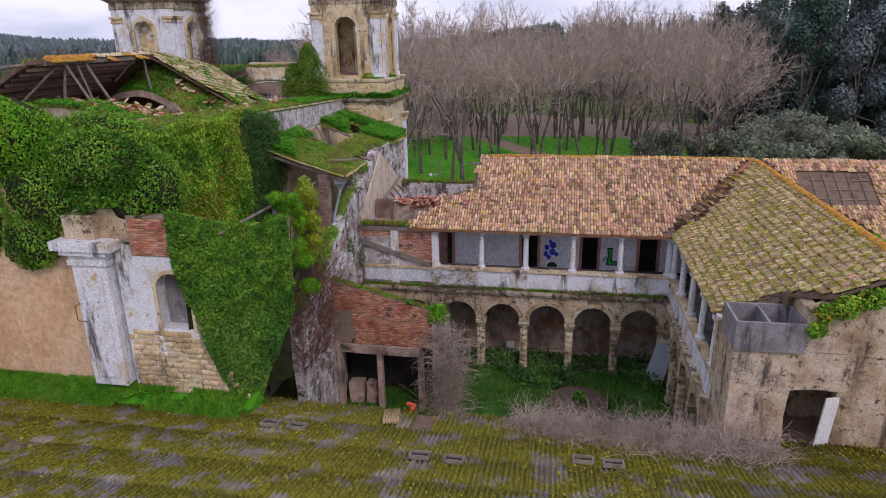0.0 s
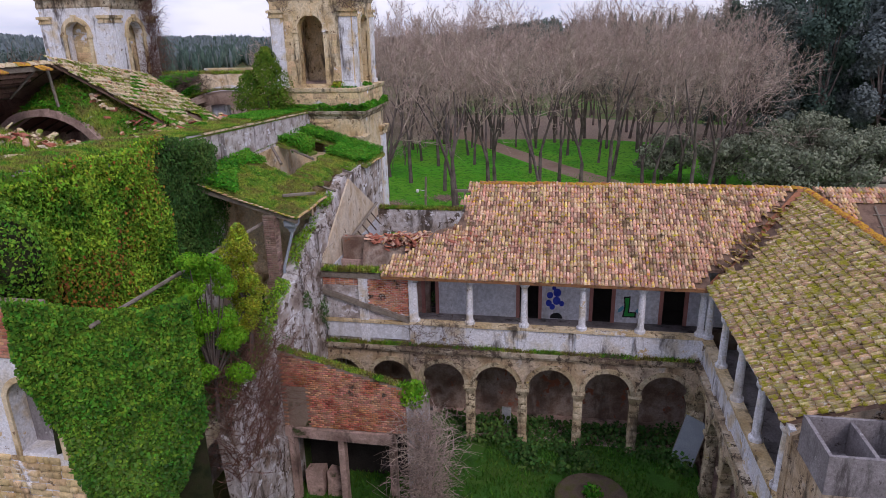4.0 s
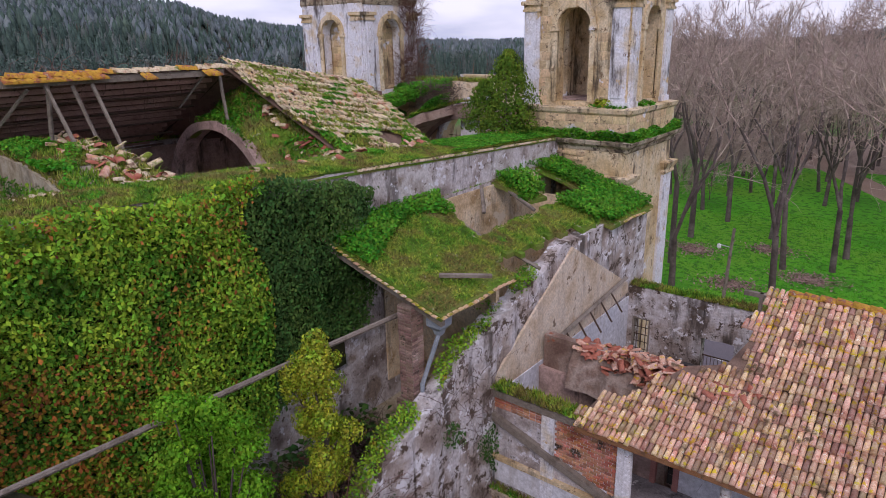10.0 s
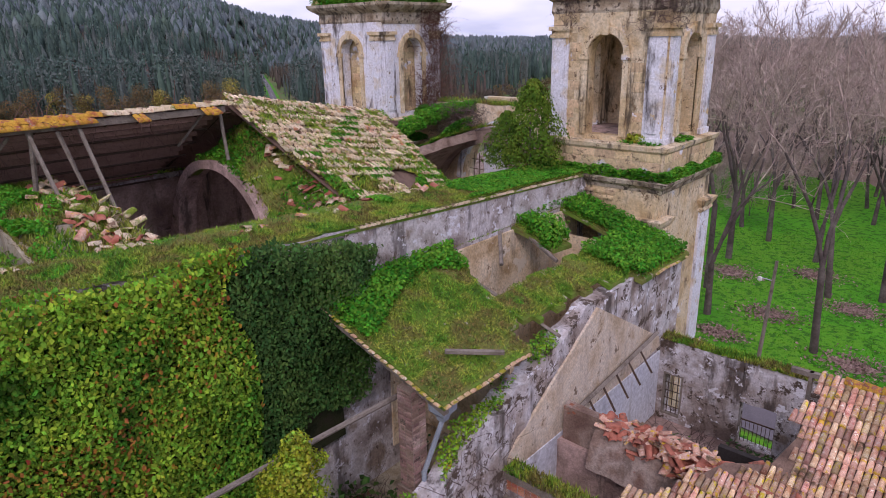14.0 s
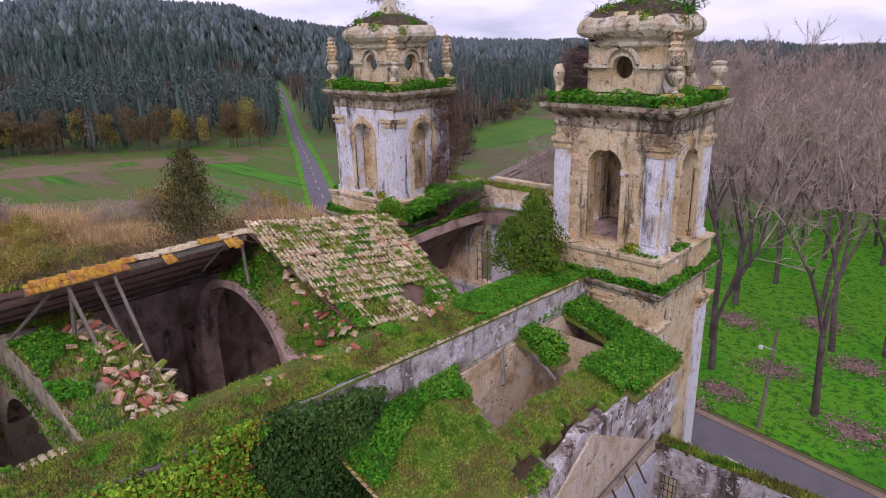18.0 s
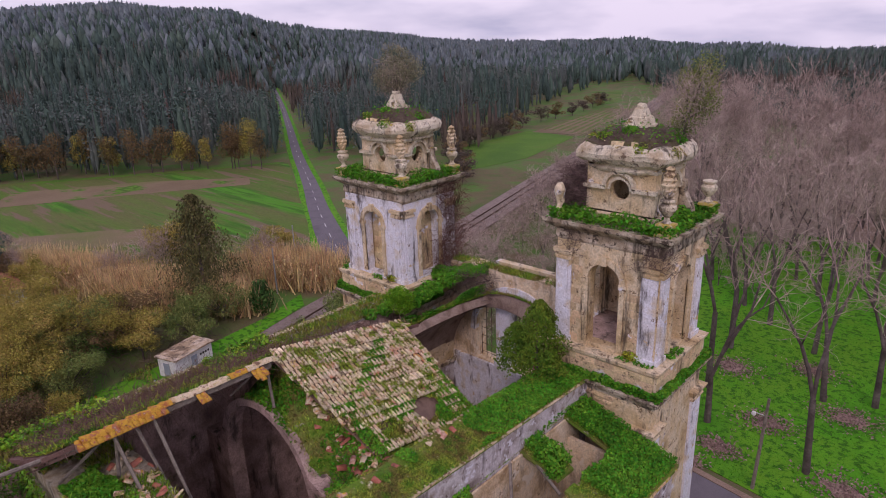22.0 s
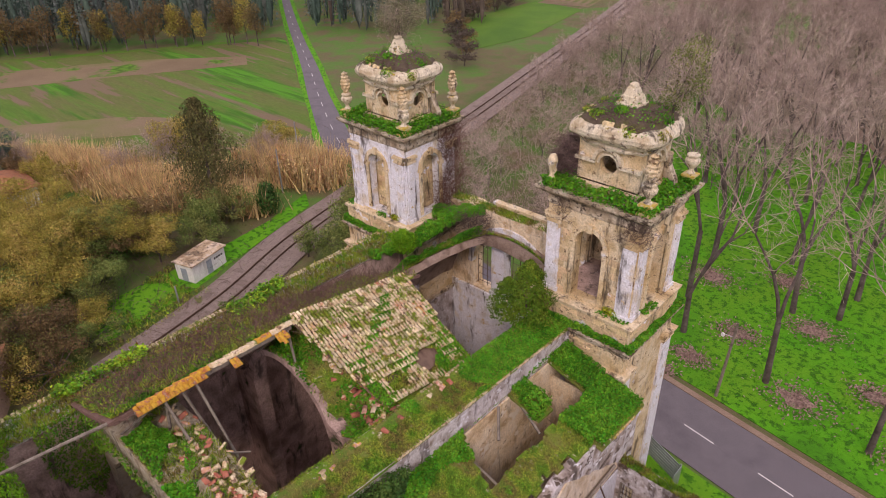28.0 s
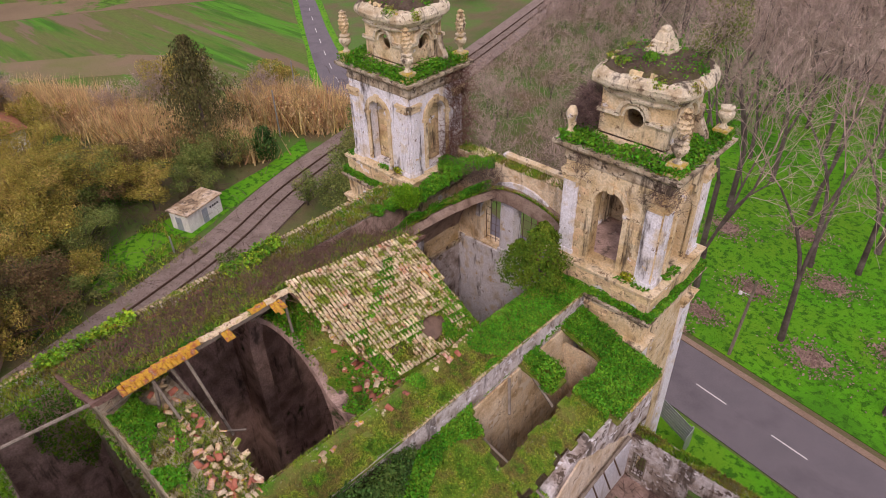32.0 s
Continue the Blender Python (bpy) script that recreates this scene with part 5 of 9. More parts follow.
# gallery back wall, with doors
DOORS = [(-5.5, -4.75), (-.45, .7), (3.3, 4.4), (6.75, 7.95)]
up = rect_wall(bmesh.new(), -5.6, 11.4, -1.02, 2.3, 38.7, 39.15, [(a, b, -1.02, 1.08) for a, b in DOORS])
setting(part("wall_gallery_north", up, PLASTER_WHITE), "white gallery wall with open doorways and graffiti")
setting(part("wall_arcade_north", boxes((-10.3, 11.4, 38.7, 39.15, COURT - .4, -1.3)), WALKWALL), "flaking brown plaster wall behind the arches")
setting(part("wall_gallery_east", rect_wall(turned(bmesh.new(), Matrix()), 24.9, 38.7, -1.02, 2.3, -.2, .2, [(27, 28, -1.02, 1.05), (30.5, 31.5, -1.02, 1.05), (34, 35, -1.02, 1.05)]), PLASTER_WHITE), "gallery wall behind the white columns").matrix_world = Matrix(((0, -1, 0, 11.3), (1, 0, 0, 0), (0, 0, 1, 0), (0, 0, 0, 1)))
setting(part("wall_arcade_east", boxes((11.1, 11.5, 24.9, 38.7, COURT - .4, -1.3)), WALKWALL), "brown wall of the lower east walk")
setting(part("room_north", boxes((-5.6, 11.4, 40.9, 41.1, -1.3, 2.4), (-5.6, 18, 39.15, 46.6, -1.35, -1.15), (-3.0, -2.8, 39.15, 46.6, -1.2, 3.0)), VOID), "rooms behind the gallery, painted near-black as shade")
for i, (a, b) in enumerate(DOORS):
    dr = thing("door_frame", "faded pink wooden frame of an open doorway", "door frame", "gallery door frames", at=((a + b) / 2, 38.68, -1.02))
    h = (b - a) / 2
    for sx in (-1, 1):
        part("jamb", boxes((sx * h - .09, sx * h + .09, -.06, .1, 0, 2.12)), PINK, dr)
    part("lintel", boxes((-h - .09, h + .09, -.07, .1, 2.08, 2.24)), PINK, dr)
# graffiti, flat paint on the wall
def painted(pts, y0, y1):
    """A thin flat shape in the x-z plane, from y0 (front) to y1."""
    bm = bmesh.new()
    fr_ = [bm.verts.new((x, y0, z)) for x, z in pts]
    bk_ = [bm.verts.new((x, y1, z)) for x, z in pts]
    bm.faces.new(fr_), bm.faces.new(bk_[::-1])
    for i in range(len(pts)):
        j = (i + 1) % len(pts)
        bm.faces.new((fr_[j], fr_[i], bk_[i], bk_[j]))
    bmesh.ops.recalc_face_normals(bm, faces=bm.faces)
    return bm


gr = thing("graffiti_drops", "blue spray-painted drops over a dark squat shape on the wall", "graffiti", at=(1.45, 38.69, -.42))
for x, z, s in ((-.25, .75, .16), (.12, .9, .2), (.1, .45, .2), (-.3, .3, .16), (.36, .3, .13), (-.12, .1, .14), (-.05, 1.15, .1)):
    rim = [(x + s * math.sin(a), z - s * 1.15 * math.cos(a)) for a in [2 * math.pi * i / 16 for i in range(16)]]
    part("drop", painted(rim, -.012, 0), BLUE, gr)
part("squat_shape", painted([(.3 * math.cos(a) * 1.1 + .1, -.55 + .32 * math.sin(a)) for a in [math.pi * i / 12 for i in range(13)]], -.012, 0), BLACKP, gr)
g2 = thing("graffiti_figure", "angular green spray-painted figure outlined in black", "graffiti", at=(5.1, 38.69, -.2))
for nm, mt, off, pts in (("outline", BLACKP, 0.0, [(-.2, .62), (.14, .66), (.12, -.2), (.46, -.2), (.46, -.5), (-.22, -.52), (-.14, .1)]), ("fill", GREENP, .012, [(-.13, .55), (.08, .58), (.05, -.27), (.39, -.27), (.38, -.43), (-.13, -.45), (-.07, .1)]),
                         ("arrow", CYANP, .02, [(-.42, -.05), (-.2, .16), (-.14, -.02), (-.3, -.2), (-.46, -.26)]), ("arrow", CYANP, .02, [(.4, -.14), (.58, .06), (.56, -.3)])):
    part(nm, painted(pts, -.01 - off, -off), mt, g2)

# ---------- roofs of the cloister ranges ----------
def tiled(parent, o, u, v, nu, nv, su, sv, keep, material, most, label, jitter=.035, wave=.05):
    u, v = Vector(u).normalized(), Vector(v).normalized()
    n = u.cross(v)
    mats = []
    for j in range(nv):
        for i in range(nu):
            p = Vector(o) + u * ((i + .5) * su) + v * (j * sv)
            if keep(p, i, j):
                w = wave * noise.noise(p * .45)
                tw_ = random.gauss(0, jitter)
                uu = (u + v * tw_).normalized()
                mats.append(axes(p + n * (w + random.uniform(0, .035)) + v * random.gauss(0, .02), uu, (v - n * random.gauss(.17, .03)).normalized(), (n + v * .17).normalized(), su * .99 / .24, sv / .40, 1.2))
    random.shuffle(mats)
    pieces("roof_tile", tile_base(), mats, material, parent, most, label)


PITCH = Vector((0, 5.5, 3.45)).normalized()
nr = thing("north_roof", "sagging clay-tile roof, patched with yellow lichen", "roof")


def keep_north(p, i, j):
    k = (p.y - 35.6) / 5.5
    left = -6.9 + noise.noise((p.y * 2, 1, 0)) if k < .16 + .06 * noise.noise((p.x * .9, 0, 2)) else (-6.6 + 3.3 * min(1, (k - .14) * 2.6) + .5 * noise.noise((p.y * 1.7, 3, 0)))
    if p.x < left:
        return False
    if 8.4 + (p.y - 36.2) - .15 < p.x < 18.4 - (p.y - 36.2):
        return False
    if p.x > 15.5 and 37.6 < p.y < 40.0 and p.x < 19.5:
        return False
    return p.x < 22


tiled(nr, (-10.4, 35.55, 2.22), (1, 0, 0), PITCH, 205, 19, .158, .345, keep_north, TILE, 300, "pinkish weathered clay tiles", wave=.1)
bm = bmesh.new()
for row in (((-7.0, 35.7), (8.3, 35.7), (8.3, 36.6), (-6.6, 36.6)), ((-4.4, 36.6), (9.0, 36.6), (13.2, 40.9), (-2.6, 41.05)), ((-6.0, 36.6), (-4.4, 36.6), (-3.4, 38.6), (-4.6, 38.2)), ((13.2, 40.9), (17.8, 36.4), (22, 36.4), (22, 40.9))):
    q = [(x, y, 2.18 + (y - 35.6) * .627) for x, y in row]
    hexa(bm, [(x, y, z - .14) for x, y, z in q] + q)
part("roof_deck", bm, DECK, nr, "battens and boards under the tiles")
bm = bmesh.new()
hexa(bm, [(-2.6, 41.1, 5.4), (22, 41.1, 5.4), (22, 46.9, 2.0), (-2.6, 46.9, 2.0), (-2.6, 41.1, 5.6), (22, 41.1, 5.6), (22, 46.9, 2.15), (-2.6, 46.9, 2.15)])
part("back_slope", bm, TILE, nr, "far tiled slope")
part("eaves_course", rough_edges(cut(boxes((-6.9, 8.3, 35.54, 35.68, 2.09, 2.24)), 4), .015), TILE_RED, nr, "red tile eaves course")
rid = [axes((x, 41.08, 5.62 + .05 * noise.noise((x, 0, 0))), (0, 1, 0), (1, 0, 0), (0, 0, 1), 1.2, 1, 1.4) for x in np.arange(-2.7, 13.2, .42)]
pieces("ridge_tile", tile_base(.3, .5, .1), rid, TILE_YELLOW, nr, 60)
part("valley_gutter", hexa(bmesh.new(), [(8.3, 36.2, 2.15), (8.6, 36.0, 2.15), (13.4, 40.7, 5.55), (13.1, 40.9, 5.55), (8.3, 36.2, 2.28), (8.6, 36.0, 2.28), (13.4, 40.7, 5.68), (13.1, 40.9, 5.68)]), TILE_RED, nr, "broken valley between the two roofs")
for i in range(6):
    x = 16.3 + i * .65
    part("bare_rafter", rod(bmesh.new(), (x, 37.5, 3.45), (x, 40.1, 5.08), .04, 4), WOOD, nr)
for i in range(4):
    y = 37.7 + i * .65
    part("bare_batten", rod(bmesh.new(), (16.1, y, 2.22 + (y - 35.6) * .627), (20.3, y, 2.22 + (y - 35.6) * .627), .03, 4), WOOD, nr)
spill = []
SLIDE = lambda x: (38.95 - .10 * max(0, x + 6.5), 2.68 + .10 * math.sin(x * 1.3) - .16 * max(0, x + 5.6))
for i in range(230):
    x = random.uniform(-8.4, -3.2)
    d_ = random.gauss(0, .26)
    y, z = SLIDE(x)
    spill.append(pose(x, y + d_, z + .27 - 1.1 * d_ * d_ + random.uniform(-.03, .07), random.uniform(-25, 25), random.uniform(-25, 25), random.uniform(0, 360)) @ Matrix.Scale(random.uniform(.8, 1.3), 4))
sp = thing("fallen_roof_tiles", "slide of broken red tiles along the ruined wall top", "rubble")
pieces("broken_tile", tile_base(.24, .42, .08), spill[:190], TILE_RED, sp, 200)
pieces("broken_tile", tile_base(.24, .42, .08), spill[190:], TILE, sp, 200)
bm = bmesh.new()
rows = []
for i in range(27):
    x = -8.6 + .21 * i
    y, z = SLIDE(x)
    rows.append([bm.verts.new((x, y + a, z + b + .1 * noise.noise((x * 2, a, 0)))) for a, b in ((-.85, -1.0), (-.6, -.25), (-.25, .2), (0, .28), (.25, .2), (.6, -.25), (.85, -1.0))])
for a, b in zip(rows, rows[1:]):
    for k in range(7):
        bm.faces.new((a[k], b[k], b[(k + 1) % 7], a[(k + 1) % 7]))
bm.faces.new(rows[0]), bm.faces.new(rows[-1][::-1])
bmesh.ops.recalc_face_normals(bm, faces=bm.faces)
part("earth_bank", bm, WALKWALL, sp, "earth and splintered tile under the slide")
south_edge = lambda x: float(np.interp(x, [8.2, 10.2, 11.3, 13.5], [25.2, 24.45, 22.5, 21.6]))
er = thing("east_roof", "clay-tile roof thick with yellow moss", "roof")
tiled(er, (8.15, 41.6, 2.2), (0, -1, 0), Vector((5.25, 0, 3.4)).normalized(), 128, 18, .158, .35, lambda p, i, j: p.x - 8.3 < 5.25 and p.y > south_edge(p.x) + .15 * noise.noise((p.x * 2, 0, 0)) and p.y < 36.0 + (p.x - 8.4) and not (p.y > 35.0 + (p.x - 8.4) - .6 * noise.noise((p.x * 1.5, 1, 0)) and 9.2 < p.x < 11.5), TILE_MOSS, 300, "moss-grown clay tiles", jitter=.03, wave=.12)
bm = bmesh.new()
q = [(8.25, 25.3, 2.2), (10.25, 24.5, 3.5), (11.35, 22.6, 4.2), (13.45, 21.75, 5.56), (13.3, 40.9, 5.56), (8.35, 36.2, 2.18)]
hi, lo = [bm.verts.new(p) for p in q], [bm.verts.new((x, y, z - .14)) for x, y, z in q]
bm.faces.new(hi), bm.faces.new(lo[::-1])
for i in range(6):
    bm.faces.new((lo[i], lo[(i + 1) % 6], hi[(i + 1) % 6], hi[i]))
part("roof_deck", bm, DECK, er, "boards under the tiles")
bm = bmesh.new()
q = [(13.45, 21.75, 5.56), (18.6, 21.75, 2.2), (18.4, 36.4, 2.2), (13.3, 40.9, 5.56)]
hexa(bm, [(x, y, z - .14) for x, y, z in q] + q)
part("back_slope", bm, TILE_MOSS, er, "far mossy slope")
rid = [axes((13.42, y, 5.62 + .05 * noise.noise((y, 0, 0))), (-1, 0, 0), (0, 1, 0), (0, 0, 1), 1.2, 1, 1.4) for y in np.arange(21.7, 40.6, .42)]
pieces("ridge_tile", tile_base(.3, .5, .1), rid, TILE_YELLOW, er, 60)
shift = []
for i in range(40):
    k = random.random()
    shift.append(pose(9.0 + 3.4 * k + random.gauss(0, .25), 36.3 + 3.4 * k + random.gauss(0, .3), 2.75 + 2.2 * k + random.uniform(0, .1), random.uniform(10, 50), random.uniform(-30, 30), random.uniform(90, 200)))
sp2 = thing("loose_roof_tiles", "loose slipped tiles along the roof valley", "rubble")
pieces("broken_tile", tile_base(.24, .44, .08), shift, TILE_MOSS, sp2, 60)

# east range gable end with the tank
gw = rect_wall(bmesh.new(), 8.3, 18.4, G, 2.1, 24.75, 25.15, [(17.0, 17.8, -3.4, -1.0)])
hexa(gw, [(8.3, 24.75, 2.1), (18.4, 24.75, 2.1), (18.4, 25.15, 2.1), (8.3, 25.15, 2.1), (13.3, 24.75, 5.3), (13.5, 24.75, 5.3), (13.5, 25.15, 5.3), (13.3, 25.15, 5.3)])
setting(part("wall_gable_east", rough_edges(cut(gw, 2), .06, 1, 1.5), STAINED), "crumbling end wall with exposed stone and a doorway")
fw = bmesh.new()
rings = [[fw.verts.new((x, y, z)) for x, z in q] for y in (22.5, 22.9) for q in (((8.35, G), (14.0, G), (14.0, 2.0), (8.35, 2.0)), ((10.45, -1.95), (12.1, -1.95), (12.1, .45), (10.45, .45)))]
for i in range(4):
    j = (i + 1) % 4
    fw.faces.new((rings[0][i], rings[0][j], rings[1][j], rings[1][i]))
    fw.faces.new((rings[2][j], rings[2][i], rings[3][i], rings[3][j]))
    fw.faces.new((rings[0][j], rings[0][i], rings[2][i], rings[2][j]))
    fw.faces.new((rings[1][i], rings[1][j], rings[3][j], rings[3][i]))
bmesh.ops.recalc_face_normals(fw, faces=fw.faces)
setting(part("wall_gable_front", rough_edges(cut(fw, 3), .07, 4, 1.4), STAINED), "flaking tan end wall with a doorway beneath the tank")
fu = hexa(bmesh.new(), [(10.75, 22.52, 2.0), (14.0, 22.52, 2.0), (14.0, 22.9, 2.0), (10.75, 22.9, 2.0), (10.75, 22.52, 3.7), (14.0, 22.52, 5.2), (14.0, 22.9, 5.2), (10.75, 22.9, 3.7)])
setting(part("floor_gable_room", boxes((8.8, 14.0, 22.9, 24.7, -2.3, -2.0)), DIRT), "earth floor behind the doorway")
setting(part("wall_gable_top", rough_edges(cut(fu, 4), .07, 5, 1.4), STAINED), "damp-stained upper end wall under the roof edge")
fs_ = hexa(bmesh.new(), [(10.75, 22.9, 2.0), (11.05, 22.9, 2.0), (11.05, 24.75, 2.0), (10.75, 24.75, 2.0), (10.75, 22.9, 3.6), (11.05, 22.9, 3.75), (11.05, 24.75, 3.75), (10.75, 24.75, 3.6)])
setting(part("wall_gable_return", rough_edges(cut(fs_, 3), .04, 6, 1.4), STAINED), "stained wall beside the tank")
setting(part("wall_gable_side", rough_edges(cut(boxes((8.35, 8.8, 22.9, 24.75, G, 2.0)), 3), .05, 8, 1.4), STAINED), "flaking tan wall under the tank")
setting(part("wall_outbuilding", rough_edges(cut(boxes((14.0, 20, 22.3, 24.75, G, 2.6)), 4), .15, 2), STAINED), "stained ruined wall beside the doorway")
dl = thing("broken_door", "pale boarded door hanging open in the ruined wall", "door", at=(12.05, 22.45, -1.95))
part("leaf", turned(boxes((-.62, 0, -.03, .03, 0, 2.2)), pose(0, 0, 0, 0, 6, 25)), RENDER_WHITE, dl, "grey-white door leaf")
tank = thing("water_tank", "open two-part concrete water tank, streaked with damp", "tank", at=(9.5, 23.3, 2.0))
x0, x1, y0, y1, h = -1.22, 1.22, -.95, .95, 1.15
for nm, b in (("front_panel", (x0, x1, y0, y0 + .1, 0, h)), ("back_panel", (x0, x1, y1 - .1, y1, 0, h)), ("side_panel", (x0, x0 + .1, y0 + .1, y1 - .1, 0, h)), ("side_panel", (x1 - .1, x1, y0 + .1, y1 - .1, 0, h)), ("divider", (-.05, .05, y0 + .1, y1 - .1, .05, h - .08)), ("bottom", (x0 + .1, x1 - .1, y0 + .1, y1 - .1, 0, .1))):
    part(nm, rough_edges(cut(boxes(b), 2), .008), CONCRETE, tank)
bd = thing("leaning_board", "grey-blue sheet leaning against the arcade pier", "board", at=(7.75, 35.3, COURT))
part("sheet", turned(boxes((-.55, .55, -.02, .02, 0, 2.5)), pose(0, 0, 0, -14, 8, -35)), PIPE, bd)
part("edge", turned(boxes((-.58, -.55, -.03, .03, 0, 2.5), (.55, .58, -.03, .03, 0, 2.5)), pose(0, 0, 0, -14, 8, -35)), WOOD, bd)
well = thing("well_head", "round mossy stone well platform in the grass", "well", at=(3.3, 31.5, COURT))
part("drum", rough_edges(lathe(bmesh.new(), [(1.3, -.1), (1.3, .55), (1.25, .62), (1.1, .6)], 28), .03), STAINED, well, "grey stone drum")
part("top", rough_edges(lathe(bmesh.new(), [(1.55, .6), (1.6, .72), (1.5, .78), (.35, .8), (.3, .5), (.02, .5)], 28), .02), CAPSOIL, well, "mossy round slab")
cr_ = thing("white_slab", "small pale upright stone slab under the arches", "stone slab", at=(-.9, 37.5, COURT))
part("slab", boxes((-.25, .25, -.06, .06, 0, 1.1)), RENDER_WHITE, cr_)

# ---------- west range between church and cloister ----------
def cloister_west_top(y):
    return float(np.interp(y, [26, 29.5, 31, 32.2, 33.5, 34.4, 37.2, 39.4, 40.4, 49], [.4, .9, 2.4, 2.8, 3.3, 4.1, 4.75, 5.4, 5.95, 5.95]))


bm = bmesh.new()
rows = []
for i in range(61):
    y = 26 + i * (48.3 - 26) / 60
    zt = cloister_west_top(y) + .22 * noise.noise((y * 2.2, 4, 0))
    rows.append((y, zt))
for (ya, za), (yb, zb) in zip(rows, rows[1:]):
    lo = COURT - .3
    if 31.9 < (ya + yb) / 2 < 34.6:
        hb = math.sqrt(max(0, 1.35 ** 2 - ((ya + yb) / 2 - 33.25) ** 2))
        lo = -3.0 + hb
    hexa(bm, [(-10.75, ya, lo), (-10.1, ya, lo), (-10.1, yb, lo), (-10.75, yb, lo), (-10.75, ya, za), (-10.1, ya, za), (-10.1, yb, zb), (-10.75, yb, zb)])
bmesh.ops.remove_doubles(bm, verts=bm.verts, dist=.003)
setting(part("wall_cloister_west", rough_edges(cut(bm, 1), .17, 2, 1.5), RUINED), "tall ruined wall between church and cloister")
gb = bmesh.new()
f = [(36.0, 1.4), (46.6, 2.2), (46.4, 2.7), (41.1, 5.75), (36.0, 2.6)]
lo = [gb.verts.new((-10.12, y, z)) for y, z in f]
hi = [gb.verts.new((-10.02, y, z)) for y, z in f]
gb.faces.new(hi)
for i in range(5):
    gb.faces.new((lo[i], lo[(i + 1) % 5], hi[(i + 1) % 5], hi[i]))
bmesh.ops.recalc_face_normals(gb, faces=gb.faces)
setting(part("gable_scar", gb, surf("pale_tan_gable_plaster", [(.52, .39, .26), (.68, .55, .40), (.74, .64, .52), (.58, .44, .30)], .9, bump=.9, streak=((.30, .22, .15), .4), spots=((.25, .18, .12), .6, 1.8))), "tan gable-shaped plaster where a roof once joined")
setting(part("whitewash_lower", boxes((-10.04, -9.98, 36.4, 46.6, -1.0, 2.0)), PLASTER_WHITE), "whitewashed lower part of the gable wall")
rs = thing("rafter_stubs", "row of dark broken rafter stubs on a wall plate", "timber")
part("wall_plate", rod(bmesh.new(), (-9.85, 39.2, 2.5), (-9.85, 45.8, 3.15), .1, 4), WOOD, rs)
for i in range(5):
    y = 40.5 + i * .95
    part("stub", rod(bmesh.new(), (-9.85, y, 2.55 + .1 * i), (-9.2, y - .25, 1.9 + .1 * i), .05, 4), BROWNWOOD, rs)
# far wall of the roofless rooms
wf = rect_wall(bmesh.new(), -10.2, -3.2, G, 2.5, 46.75, 47.3, [(-9.75, -9.0, -.9, 1.0), (-6.7, -5.35, -1.1, .8)])
setting(part("wall_north_outer", rough_edges(cut(wf, 2), .05, 3, 1.5), RUINED), "grassy-topped outer wall with a barred window")
setting(part("wall_north_outer_east", boxes((-3.2, 22, 46.75, 47.2, G, 2.1)), PLASTER), "outer wall below the roof")
setting(part("wall_broken_inner", rough_edges(cut(boxes((-10.0, -5.6, 38.7, 39.2, -1.3, 1.85)), 4), .06, 6), DARKWALL), "brown broken inner wall")
setting(part("floor_roofless", boxes((-10.1, -3.0, 39.1, 46.8, -1.5, -1.2)), DARKWALL), "rubble-strewn floor of the roofless room")
bw = thing("barred_window", "dark wooden window with iron bars and grey frame", "window", at=(-9.38, 46.8, .05))
for b in ((-.42, -.34, -.06, .1, -.98, .98), (.34, .42, -.06, .1, -.98, .98), (-.34, .34, -.06, .1, .9, .98), (-.34, .34, -.06, .1, -.98, -.9)):
    part("frame", boxes(b), WOOD, bw)
for i in range(3):
    part("bar", boxes((-.2 + .2 * i - .015, -.2 + .2 * i + .015, 0, .03, -.9, .9)), RUST, bw)
for i in range(4):
    part("rail", boxes((-.34, .34, .0, .025, -.6 + .36 * i, -.57 + .36 * i)), RUST, bw)
bl = thing("balcony_rail", "rusty wrought-iron railing in the open doorway", "railing", at=(-6.02, 47.1, -1.1))
part("top_rail", boxes((-.66, .66, -.02, .02, .95, 1.0)), RUST, bl)
for i in range(9):
    part("baluster", rod(bmesh.new(), (-.6 + .15 * i, 0, 0), (-.6 + .15 * i, 0, .96), .012, 4), RUST, bl)
fb = thing("roof_frame_stump", "grey timber frame standing at the broken roof end", "timber", at=(-3.4, 42.6, 2.0))
for b in ((-.4, -.3, -.1, .1, -1, 2.9), (.3, .4, -.1, .1, -1, 3.0), (-.9, .7, -.08, .08, 2.75, 2.9), (-.5, .5, -.07, .07, 1.6, 1.72), (-.5, .5, -.07, .07, .6, .72)):
    part("timber", boxes(b), WOOD, fb)
# green lean-to roof
LT = lambda x, y: 7.42 - (x + 14.8) * .30 + .1 * noise.noise((x * .6, y * .6, 0))
lt = thing("lean_to_roof", "sagging lean-to roof overgrown with turf and moss", "roof")


def lt_keep(x, y):
    hole = -14.75 < x < -12.15 + .25 * noise.noise((y * .9, 6, 0)) and 38.95 - (x + 14.75) * .42 + .25 * noise.noise((x * 2, 3, 0)) < y < 46.2 and not (42.7 < y < 44.0 and x < -12.9)
    torn = x > -10.75 + .45 * noise.noise((y * 1.1, 2, 0)) and 36.9 < y < 42.5 or x > -10.3 and 42.4 < y < 44
    return not hole and not torn


